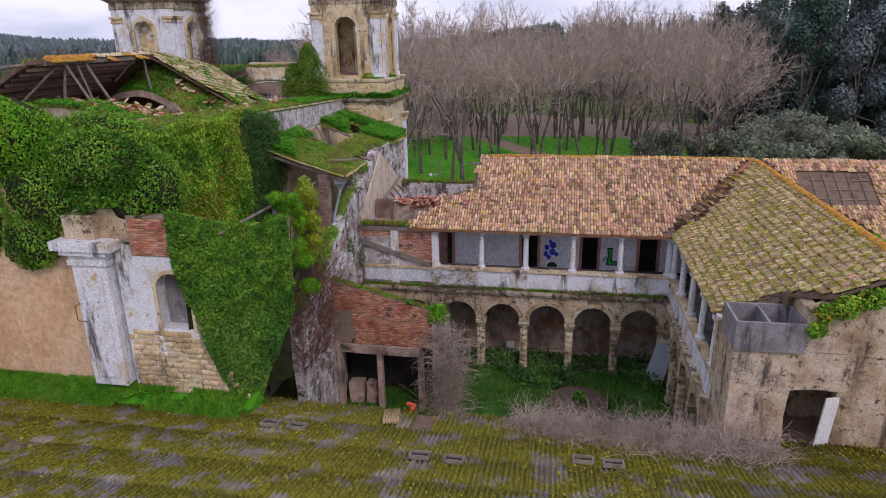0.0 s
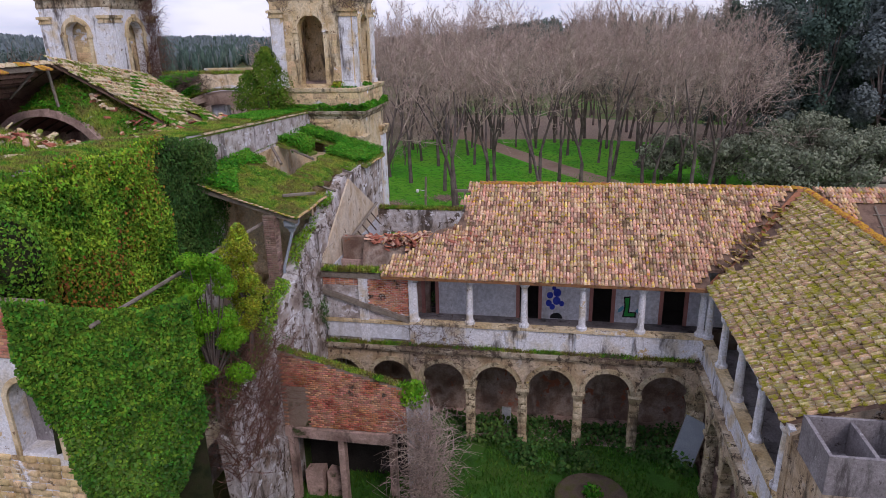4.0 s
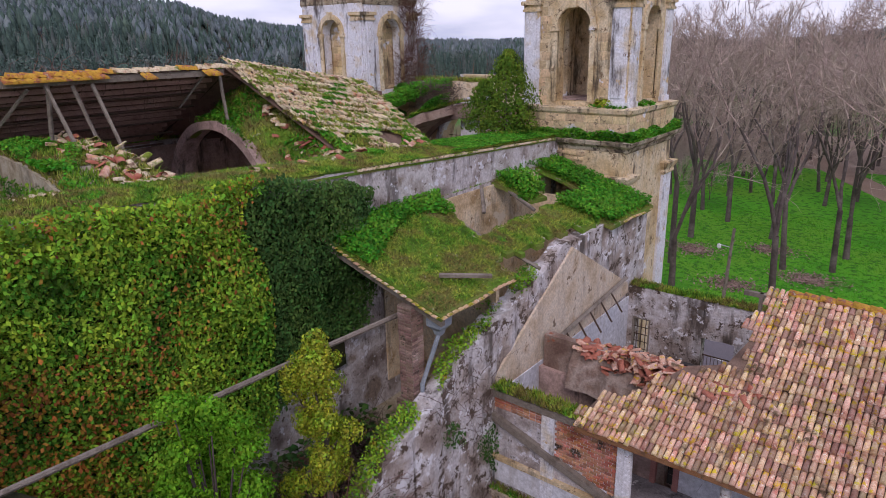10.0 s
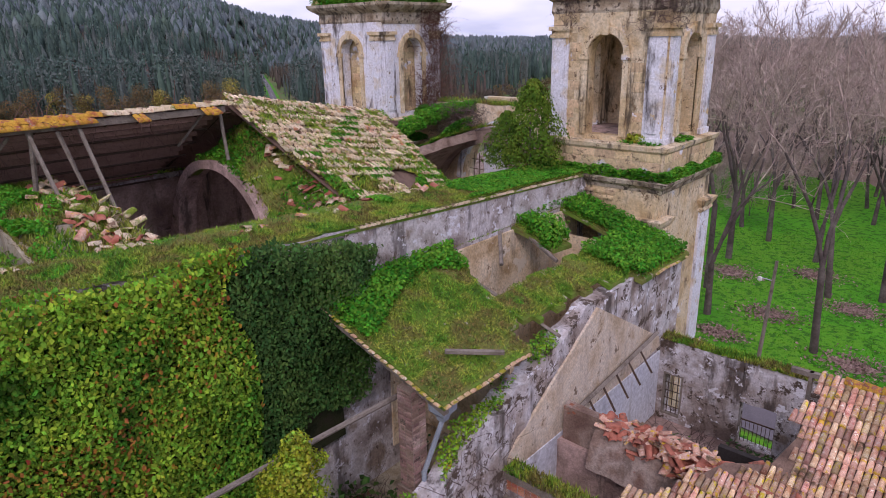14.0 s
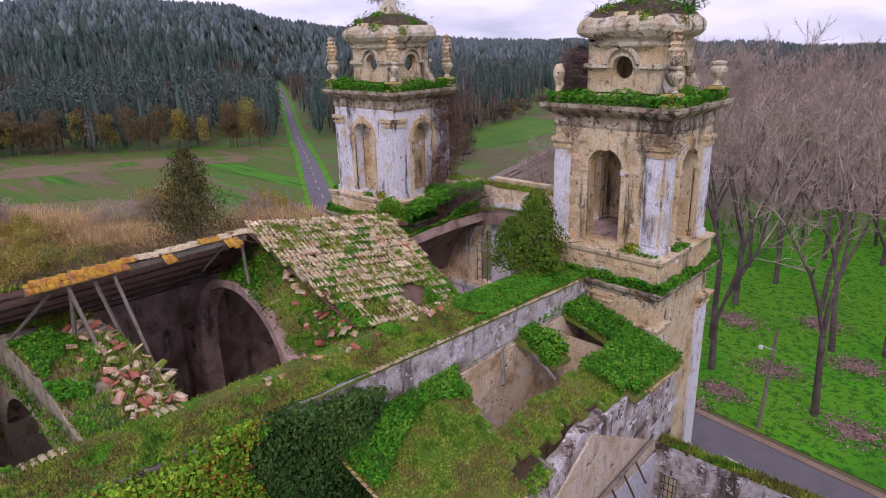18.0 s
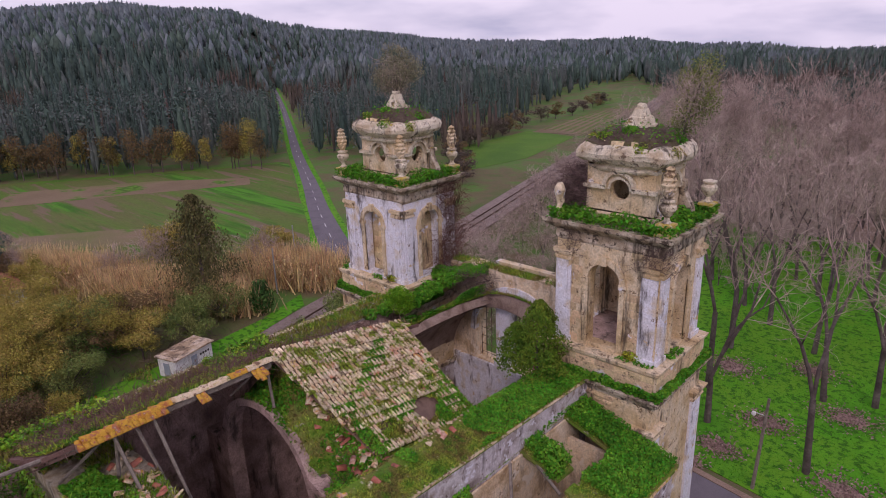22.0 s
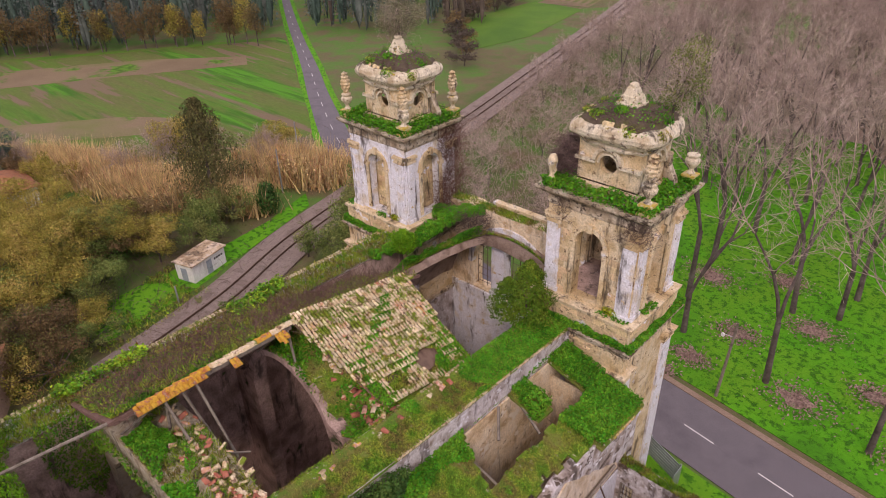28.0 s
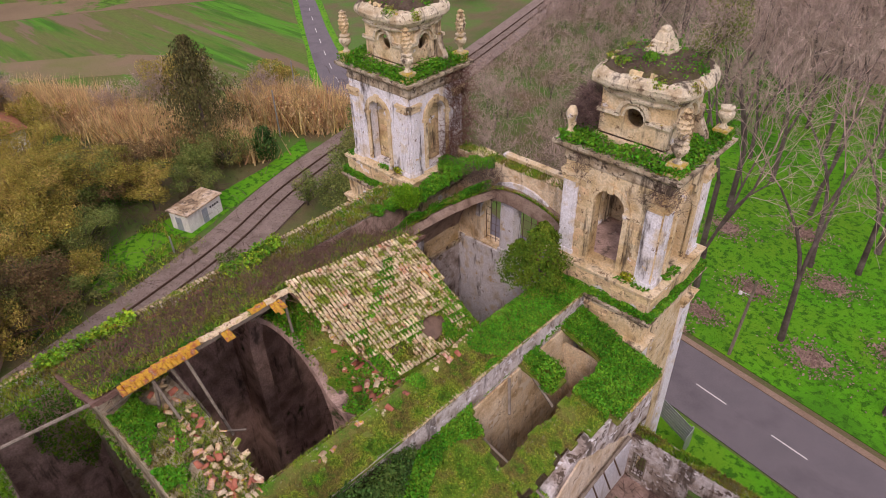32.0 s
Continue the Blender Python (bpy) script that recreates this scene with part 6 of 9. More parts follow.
bm = bmesh.new()
gx, gy = 20, 60
gv = {}
for i in range(gx + 1):
    for j in range(gy + 1):
        x, y = -14.8 + 5.0 * i / gx, 33.0 + 15.2 * j / gy
        gv[i, j] = (bm.verts.new((x, y, LT(x, y))), bm.verts.new((x, y, LT(x, y) - .16)))
cells = [(i, j) for i in range(gx) for j in range(gy) if lt_keep(-14.8 + 5.0 * (i + .5) / gx, 33.0 + 15.2 * (j + .5) / gy)]
cs = set(cells)
for i, j in cells:
    for k, order in ((0, 1), (1, -1)):
        f = [gv[i, j][k], gv[i + 1, j][k], gv[i + 1, j + 1][k], gv[i, j + 1][k]]
        bm.faces.new(f[::order])
    for di, dj, a, b in ((-1, 0, (i, j + 1), (i, j)), (1, 0, (i + 1, j), (i + 1, j + 1)), (0, -1, (i, j), (i + 1, j)), (0, 1, (i + 1, j + 1), (i, j + 1))):
        if (i + di, j + dj) not in cs:
            bm.faces.new((gv[a][0], gv[a][1], gv[b][1], gv[b][0]))
bmesh.ops.delete(bm, geom=[v for v in bm.verts if not v.link_faces], context='VERTS')
part("turf_bed", bm, TURF_BASE, lt, "mossy turf")
et = []
for i in range(21):
    x = -14.7 + i * .235
    et.append(axes((x, 32.92, LT(x, 33) - .1), (1, 0, -.3), (0, 1, 0), (0, 0, 1)))
for i in range(60):
    y = 33.1 + i * .25
    if i < 16 or noise.noise((y, 8, 0)) > -.1:
        et.append(axes((-9.72, y, LT(-9.8, y) - .1), (0, 1, 0), (-1, 0, .3), (.3, 0, 1)))
et = [q for q in et if not (q.translation.x > -10.8 and 36.6 < q.translation.y < 44.2)]
pieces("edge_tile", tile_base(.23, .42, .035), et, TILE_MOSS, lt, 100)
part("eaves_beam", hexa(bmesh.new(), [(-14.8, 33.1, 7.02), (-9.9, 33.1, 5.52), (-9.9, 33.28, 5.52), (-14.8, 33.28, 7.02), (-14.8, 33.1, 7.2), (-9.9, 33.1, 5.7), (-9.9, 33.28, 5.7), (-14.8, 33.28, 7.2)]), WOOD, lt, "grey eaves timber")
for y in (34.5, 36.5, 38.5):
    part("rafter", rod(bmesh.new(), (-14.8, y, 7.15), (-9.9, y, 5.7), .07, 4), WOOD, lt)
for a, b in (((-14.6, 41.6, 7.45), (-13.6, 40.4, 6.7)), ((-14.6, 42.9, 7.3), (-12.4, 42.2, 6.6)), ((-11.0, 34.4, 6.45), (-9.9, 35.6, 6.3))):
    part("broken_rafter", rod(bmesh.new(), a, b, .08, 5), WOOD, lt)
setting(part("wall_room_west", boxes((-14.74, -14.66, 37.2, 46.4, .2, 7.3), (-14.66, -10.7, 46.4, 46.6, .2, 6.2), (-14.7, -10.7, 37.0, 37.2, 1.5, 6.0)), PLASTER_TAN), "tan plaster walls of the roofless room")
setting(part("floor_west", rough_edges(cut(boxes((-14.8, -10.7, 21.4, 48.3, -.6, .2)), 5), .3, 5, .5), RUBBLE), "overgrown floor of the west range")
pl_ = thing("brick_pillar", "tall slender brick pillar carrying the roof corner", "pillar", at=(-11.15, 33.2, .2))
part("core", boxes((-.26, .26, -.26, .26, 0, 5.7)), BRICKWALL, pl_)
part("footing", boxes((-.36, .36, -.36, .36, 0, 2.6)), BRICKWALL, pl_)
pb = []
for r in range(58):
    z = .05 + r * .097
    h = .36 if z < 2.6 else .26
    for s in (-1, 1):
        for ax_ in ((1, 0, 0), (0, 1, 0)):
            n_ = (0, -1, 0) if ax_[0] else (1, 0, 0)
            pb.append(axes((ax_[0] * s * h / 2 + n_[0] * h, ax_[1] * s * h / 2 + n_[1] * h, z + .04), ax_, (0, 0, 1), n_, h - .02, .075, random.uniform(.01, .03)))
pieces("brick", BLOCK, pb, surf("grey_brown_brick", [(.22, .135, .11), (.34, .22, .18), (.42, .32, .28)], 1.2, bump=.5, vary=.35, crust=((.10, .08, .06), .57, 2.0)), pl_, 240)
dp = thing("downpipe", "bent grey-blue metal downpipe with a hopper head", "downpipe", at=(-10.3, 33.5, .5))
part("hopper", turned(squares(bmesh.new(), [(.1, 4.55), (.14, 4.7), (.26, 4.85), (.27, 5.1)], 0, 0), Matrix()), PIPE, dp)
bm = rod(bmesh.new(), (0, 0, 4.6), (-.05, -.1, 4.3), .07, 8)
rod(bm, (-.05, -.1, 4.3), (-.42, -.35, 2.9), .07, 8)
rod(bm, (-.42, -.35, 2.95), (-.42, -.35, 0), .07, 8)
part("pipe", bm, PIPE, dp)
lg = thing("log_beam", "long lichened log resting across the ruined range", "log")
part("stem", rough_edges(cut(rod(bmesh.new(), (-11.6, 33.4, 5.45), (-11.0, 21.3, 6.1), .08, 7, .06), 3), .03, 7), WOOD, lg)
# ruined brick wall
BT = lambda x: .95 - (x + 10.5) * .27 + .06 * noise.noise((x * 3, 0, 0))
rw = thing("ruined_brick_wall", "sloping ruined red brick wall, mossy along its top", "wall")
bm = bmesh.new()
xs = np.linspace(-10.1, -3.9, 22)
for a, b in zip(xs, xs[1:]):
    hexa(bm, [(a, 30.22, -2.9), (b, 30.22, -2.9), (b, 30.6, -2.9), (a, 30.6, -2.9), (a, 30.22, BT(a)), (b, 30.22, BT(b)), (b, 30.6, BT(b)), (a, 30.6, BT(a))])
part("core", bm, BRICKWALL, rw)
part("lintel", rough_edges(cut(boxes((-10.1, -5.2, 30.1, 30.65, -3.4, -2.9)), 3), .07), DARKWALL, rw, "mossy concrete lintel")
for x in (-9.9, -7.6, -5.3):
    part("post", boxes((x - .14, x + .14, 30.2, 30.6, COURT, -3.4)), DARKWALL, rw)
part("end_pier", rough_edges(cut(boxes((-4.6, -3.7, 30.15, 30.7, COURT, -.9)), 3), .06), PLASTER, rw)
rbk = []
for r in range(40):
    z = -2.85 + r * .098
    x = -10.0 + (.12 if r % 2 else 0)
    while x < -4.1:
        if z < BT(x) - .15 and not (-10.0 < x < -9.0 and z < -.9):
            rbk.append(axes((x, 30.22, z + .04), (1, 0, 0), (0, 0, 1), (0, -1, 0), .225, .078, random.uniform(.008, .03)))
        x += .245
random.shuffle(rbk)
pieces("brick", BLOCK, rbk[:300], BRICK, rw, 300)
pieces("brick", BLOCK, rbk[300:], BRICK_FIELD, rw, 0)
for k, x in enumerate((-9.2, -8.2)):
    st = thing("stone_stump", "rounded grey stone standing in the dark undercroft", "stone", "undercroft stones", at=(x, 31.0, COURT))
    part("stone", rough_edges(cut(boxes((-.4, .4, -.3, .3, 0, 1.3)), 3), .12, k), DARKWALL, st)
setting(part("undercroft", boxes((-10.1, -4.0, 32.6, 32.9, COURT, -3.2), (-10.1, -4.0, 30.6, 32.9, -3.3, -3.1)), VOID), "undercroft behind the brick wall, painted near-black as shade")

setting(part("wall_partition", rough_edges(cut(boxes((-9.9, -5.2, 38.9, 39.25, -1.2, 3.1)), 4), .06, 5, 1.5), WALKWALL), "brown damp partition wall in the roofless room")
slump = thing("slumped_tiles", "slump of broken red and brown tiles at the torn roof", "rubble")
sl_ = []
for i in range(150):
    k = random.random()
    x, y = -7.4 + 4.6 * k + random.gauss(0, .3), 39.1 - 1.3 * k + random.gauss(0, .28)
    sl_.append(pose(x, y, 3.15 + .55 * k - .5 * abs(random.gauss(0, .4)) + .1 * random.random(), random.uniform(-50, 30), random.uniform(-35, 35), random.uniform(0, 360)))
pieces("broken_tile", tile_base(.22, .40, .07), sl_[:90], TILE, slump, 90)
pieces("broken_tile", tile_base(.22, .40, .07), sl_[90:], TILE_RED, slump, 90)
lat = thing("gable_lattice", "grey timber lattice standing at the torn roof end", "timber frame", at=(-2.9, 41.0, 1.8))
for x in (-.35, .35):
    part("post", rod(bmesh.new(), (x, 0, 0), (x + .1, .1, 3.9), .05, 5), WOOD, lat)
for i in range(7):
    part("rung", rod(bmesh.new(), (-.5, -.02, .5 + .52 * i), (.6, .08, .55 + .52 * i), .03, 4), WOOD, lat)
# ---------- church end wall ----------
ew = sloped_arch_wall(20.9, 21.5, -15.4, -12.25, [(-13.1, .72, 2.1, 3.8)], lambda x: 5.6, z0=-1.4)
setting(part("wall_end_stub", rough_edges(cut(hexa(bmesh.new(), [(-12.25, 20.9, -1.4), (-10.4, 20.9, -1.4), (-10.4, 21.5, -1.4), (-12.25, 21.5, -1.4), (-12.25, 20.9, 2.6), (-10.7, 20.9, -1.1), (-10.7, 21.5, -1.1), (-12.25, 21.5, 2.6)]), 3), .06), RUBBLE), "broken sloping stub of the end wall")
setting(part("wall_end_south", ew, LIMEWASH), "white stained end wall with a round-headed niche")
setting(part("niche_back", boxes((-14.0, -12.2, 21.5, 21.6, 1.8, 4.8)), CONCRETE), "grey back of the niche")
setting(part("niche_trim", arch_ring(boxes((-13.95, -13.8, 20.84, 20.92, 2.0, 3.8), (-12.4, -12.25, 20.84, 20.92, 2.0, 3.8)), -13.1, .7, .86, 3.8, 20.84, 20.92), STONE), "stone surround of the niche")
setting(part("wall_ochre", rough_edges(cut(boxes((-46, -17.0, 21.1, 21.7, -2, 8.4)), 3), .03), OCHRE), "smooth ochre-painted church wall")
setting(part("wall_inner_end", boxes((-15.4, -12.3, 21.6, 22.3, -2, 4.8)), DARKWALL), "dark wall core behind the niche")
ep = thing("end_pilaster", "white stone pilaster with moulded capital on the church wall", "pilaster", at=(-16.3, 20.75, -.45))
part("shaft", boxes((-.75, .75, -.25, .4, 0, 5.3), (-.5, .5, -.33, .0, .4, 5.1)), LIMEWASH, ep)
part("capital", boxes((-.85, .85, -.35, .4, 5.3, 5.5), (-.8, .8, -.3, .4, 5.5, 5.75), (-1.0, 1.0, -.5, .4, 5.75, 5.95), (-1.3, 1.3, -.6, .4, 5.95, 6.3)), LIMEWASH, ep)
part("top_block", rough_edges(cut(boxes((-1.3, 1.7, .2, .9, 6.2, 8.5)), 4), .16), STAINED, ep, "crumbling masonry above the capital")
part("ledge_block", rough_edges(cut(boxes((-.9, .35, -.15, .3, 6.3, 7.25)), 3), .07), STAINED, ep, "weathered stone block on the ledge")
iron = thing("iron_bracket", "bent rusty iron bar fixed to the pilaster", "bracket", at=(-17.0, 20.4, 2.6))
bm = rod(bmesh.new(), (0, .2, .6), (-.1, -.1, .55), .02, 5)
rod(bm, (-.1, -.1, .55), (-.1, -.1, -.1), .02, 5)
rod(bm, (-.1, -.1, -.1), (.35, -.1, -.1), .02, 5)
part("bar", bm, RUST, iron)
bp_ = thing("brick_patch", "patch of bare red brick above the niche", "wall", at=(-13.6, 20.88, 5.2))
part("core", boxes((-1.0, 1.3, -.02, .5, 0, 1.6)), BRICKWALL, bp_)
pbk = []
for r in range(15):
    x = -.9 + (.12 if r % 2 else 0)
    while x < 1.2 - .03 * r:
        pbk.append(axes((x, -.02, .06 + r * .1), (1, 0, 0), (0, 0, 1), (0, -1, 0), .225, .08, random.uniform(.008, .03)))
        x += .245
pieces("brick", BLOCK, pbk, BRICK, bp_, 160)
stn = thing("rubble_courses", "rough squared stonework bared below the niche", "wall", at=(-13, 20.9, -1.2))
sb = []
for r in range(12):
    x = -2.35 + random.uniform(0, .2)
    while x < 2.5 - r * .2:
        w_ = random.uniform(.16, .46)
        sb.append(axes((x + w_ / 2, 0, .5 + r * .235), (1, 0, random.uniform(-.09, .09)), (random.uniform(-.08, .08), 0, 1), (0, -1, 0), w_ - .035, random.uniform(.16, .225), random.uniform(.02, .10)))
        x += w_
pieces("stone", BLOCK, sb, STONE_PIECE, stn, 170)

# ---------- corrugated roof in front ----------
FR = lambda y: -1.75 + (22.4 - y) * .26
fr = thing("corrugated_roof", "large corrugated fibre-cement roof furred with yellow-green moss", "roof")
W, L = 1.06, 2.3
nx, vs, fs = 36, [], []
for j in range(2):
    for i in range(nx + 1):
        vs.append((i * W / nx, -j * L, .06 * math.sin(i / nx * 2 * math.pi * 6) + .028 * (1 - j)))
        vs.append((i * W / nx, -j * L, .06 * math.sin(i / nx * 2 * math.pi * 6) + .028 * (1 - j) - .025))
for i in range(nx):
    a, b = 2 * i, 2 * (nx + 1) + 2 * i
    fs.append((a, b, b + 2, a + 2))
    fs.append((a + 1, a, a + 2, a + 3))
shm = []
v_ = Vector((0, 1, -.26)).normalized()
n_ = Vector((0, .26, 1)).normalized()
for r in range(5):
    for c in range(42):
        x, y = -27 + c * (W - .09), 22.4 - r * 2.15
        if r == 0 and (c in (31, 32) or -4.1 < x < -3.2):
            continue
        shm.append(axes((x, y, FR(y) + random.uniform(-.01, .025)), (1, 0, random.gauss(0, .006)), v_, n_))
pieces("sheet", (vs, fs), shm, SHEET, fr, 300)
part("deck", hexa(bmesh.new(), [(-27, 11.5, FR(11.5) - .3), (17, 11.5, FR(11.5) - .3), (17, 22.2, FR(22.2) - .3), (-27, 22.2, FR(22.2) - .3), (-27, 11.5, FR(11.5) - .1), (17, 11.5, FR(11.5) - .1), (17, 22.2, FR(22.2) - .1), (-27, 22.2, FR(22.2) - .1)]), DECK, fr, "boards under the sheets")
part("near_slope", hexa(bmesh.new(), [(-27, 0, FR(11.5) - 3.2), (17, 0, FR(11.5) - 3.2), (17, 11.6, FR(11.5) - .2), (-27, 11.6, FR(11.5) - .2), (-27, 0, FR(11.5) - 3.0), (17, 0, FR(11.5) - 3.0), (17, 11.6, FR(11.5)), (-27, 11.6, FR(11.5))]), SHEET, fr, "near slope of the corrugated roof")
setting(part("wall_front_building", boxes((-27, 17, .2, .6, G, FR(11.5) - 3.1), (-27, 17, 21.6, 22.0, G, -2.0), (16.5, 17, .6, 21.6, G, -1.9), (-27, -26.5, .6, 21.6, G, -1.9)), PLASTER), "plain walls of the roofed building in front")
for x, y in ((-8.8, 19.4), (-7.7, 19.3), (-2.6, 17.7), (-1.4, 17.6), (2.9, 18.6), (3.9, 18.5), (-12.6, 20.9), (8.2, 15.9)):
    sk = thing("roof_hatch", "small framed roof light, near-black sheet in place of its dark opening", "roof light", "roof lights", at=(x, y, FR(y) + .05))
    m = pose(0, 0, 0, -14.6, 0, 0)
    for b in ((-.36, .36, -.26, -.19, 0, .14), (-.36, .36, .19, .26, 0, .14), (-.36, -.29, -.19, .19, 0, .14), (.29, .36, -.19, .19, 0, .14)):
        part("frame", turned(boxes(b), m), WOOD, sk)
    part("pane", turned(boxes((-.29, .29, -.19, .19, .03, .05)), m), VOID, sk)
ys = thing("lifted_roof_sheet", "loose yellow-mossed sheet lying askew on the roof", "roof sheet", at=(-5.0, 21.9, FR(21.9) + .12))
yv = [(x * .62, y * .7, z * .6) for x, y, z in vs]
np_part("sheet", [tuple(pose(0, 0, 0, -14, 0, 12) @ Vector(p)) for p in yv], fs, TILE_MOSS, ys)
rc = thing("red_ridge_cap", "broken red clay cap at the roof edge", "roof cap", at=(-4.1, 22.5, -1.55))
part("cap", turned(boxes((-.1, .3, -.08, .08, 0, .1), (.16, .32, -.34, .06, -.05, .08)), pose(0, 0, 0, 0, 8, -8)), surf("bright_red_clay", [(.46, .06, .035), (.55, .10, .05)], 2.0, bump=.3), rc)
rrf = thing("red_tin_roof", "corner of a red corrugated tin roof among grass", "roof", at=(13.2, 20.6, -2.2))
np_part("sheet", [tuple(pose(0, 0, 0, -12, 0, 30) @ Vector((x * 1.8, y, z))) for x, y, z in vs], fs, TILE_RED, rrf)
setting(part("bank_east", rough_edges(cut(boxes((12, 20, 20.5, 24.8, G, -2.6)), 5), .35, 8, .6), LAWN), "grassy bank beside the ruined wall")
setting(part("bank_west", rough_edges(cut(hexa(bmesh.new(), [(-27, 19.4, -3), (-10.2, 19.9, -3), (-10.2, 22.6, -3), (-27, 22.6, -3), (-27, 19.4, -1.15), (-10.2, 19.9, -1.3), (-10.2, 21.6, -.75), (-27, 21.6, -.3)]), 5), .12, 9, .6), LAWN), "grassy strip at the foot of the church wall")

# small things by the road and railway
fence = thing("steel_gate", "galvanised corrugated steel gate panel at the church corner", "gate", at=(-10.9, 56.6, G))
for i in range(7):
    part("slat", turned(boxes((-1.5, 1.5, -.02, .02, .15 + i * .26, .36 + i * .26)), pose(0, 0, 0, 0, 0, -22)), METALGREY, fence)
for s in (-1.5, 1.5):
    part("post", turned(boxes((s - .05, s + .05, -.05, .05, 0, 2.1)), pose(0, 0, 0, 0, 0, -22)), METALGREY, fence)
part("return_panel", turned(boxes((-.02, .02, -1.3, 0, .15, 2.0)), pose(1.45, -.5, 0, 0, 0, 0)), METALGREY, fence)
shed = thing("railway_hut", "small white flat-roofed railway hut beside the track", "hut", at=(-62.1, 48.3, G))
mz = pose(0, 0, 0, 0, 0, 17) @ Matrix.Scale(.84, 4)
part("wall", turned(boxes((-1.5, 1.5, -2.9, 2.9, 0, 2.5)), mz), RENDER_WHITE, shed)
part("roof", turned(boxes((-1.75, 1.75, -3.15, 3.15, 2.5, 2.68)), mz), STAINED, shed, "flat stained roof slab")
part("door", turned(boxes((1.5, 1.54, -.5, .4, 0, 2.0)), mz), PIPE, shed, "grey door")
part("door", turned(boxes((-.6, .4, -2.94, -2.9, 0, 1.9)), mz), PIPE, shed, "grey door")
for i in range(4):
    part("lettering", turned(boxes((1.5, 1.52, .9 + i * .42, 1.15 + i * .42, 1.5, 1.8)), mz), BLACKP, shed, "plain dark bar")
lp = thing("utility_pole", "leaning wooden pole with a small lamp", "pole", at=(-11.15, 66.6, G))
part("pole", rod(bmesh.new(), (0, 0, 0), (.25, .1, 7.6), .14, 8, .1), WOOD, lp)
part("arm", rod(bmesh.new(), (.2, .1, 6.2), (-.55, -.2, 6.4), .03, 5), METALGREY, lp)
part("lamp", lathe(bmesh.new(), [(.05, 6.1), (.16, 6.2), (.13, 6.4), (.04, 6.45)], 8, -.55, -.2), RENDER_WHITE, lp)
for x, y, hh in ((-58.3, 43.4, 2.0), (-72, 66, 6.5), (-79, 74, 6.5), (29.5, 82, 4.2)):
    po = thing("post", "plain grey post standing in the grass", "post", at=(x, y, G))
    part("shaft", rod(bmesh.new(), (0, 0, 0), (0, 0, hh), .11, 6, .08), METALGREY, po)


# ---------- wooded hills ----------
AZ = [-100, -80, -68, -60, -57, -55, -50, -44, -39, -32, -27, -22, -12, 0, 8, 15, 24, 40, 75, 110]
BASE = [190, 205, 205, 230, 480, 480, 240, 210, 215, 360, 460, 270, 220, 185, 165, 145, 125, 110, 110, 120]
RIDGE = [700, 700, 720, 740, 800, 800, 820, 850, 900, 900, 900, 640, 480, 400, 340, 280, 230, 210, 220, 240]
TOP = [38, 43, 50, 43, 34, 29, 20, 10, 3, 2, 1, -2, -1, 4, 6, 9, 17, 20, 20, 18]
EDGE = [150, 198, 186, 178, 182, 190, 180, 182, 186, 345, 440, 265, 215, 185, 165, 145, 125, 110, 110, 120]


def hill_height(az, r):
    b, d, h = np.interp(az, AZ, BASE), np.interp(az, AZ, RIDGE), np.interp(az, AZ, TOP)
    k = np.clip((r - b) / (d - b), 0, 1.6)
    s = np.where(k < 1, k * k * (3 - 2 * k), 1 - .5 * (k - 1))
    return G - .5 + (h - G) * s


aa, kk = np.linspace(-100, 110, 130), np.linspace(-.04, 1.5, 28)
A, K = np.meshgrid(aa, kk, indexing="ij")
bA, dA = np.interp(A, AZ, BASE), np.interp(A, AZ, RIDGE)
R = bA + (dA - bA) * K
X, Y = R * np.sin(np.radians(A)), 22 + R * np.cos(np.radians(A))
Z = hill_height(A, R) + 1.4 * np.sin(X * .021) * np.cos(Y * .017) * (K > .1)
idx = np.arange(A.size).reshape(A.shape)
fq = np.stack([idx[:-1, :-1], idx[1:, :-1], idx[1:, 1:], idx[:-1, 1:]], -1).reshape(-1, 4)
setting(np_part("hill", np.stack([X, Y, Z], -1).reshape(-1, 3), fq, HILL, smooth=True), "low hills closing the valley")


def cone_trees(x, y, z, height, width, per):
    """Sprays of foliage set about the stems of conifers."""
    n = len(x)
    k = rng.uniform(.2, 1, (n, per))
    ang = rng.uniform(0, 2 * np.pi, (n, per))
    rad = width[:, None] * (1.05 - k) ** .6 * rng.uniform(.5, 1.15, (n, per))
    p = np.stack([x[:, None] + rad * np.cos(ang), y[:, None] + rad * np.sin(ang), z[:, None] + height[:, None] * k], -1).reshape(-1, 3)
    nr_ = np.stack([np.cos(ang), np.sin(ang), np.full_like(ang, .9)], -1).reshape(-1, 3)
    return p, nr_


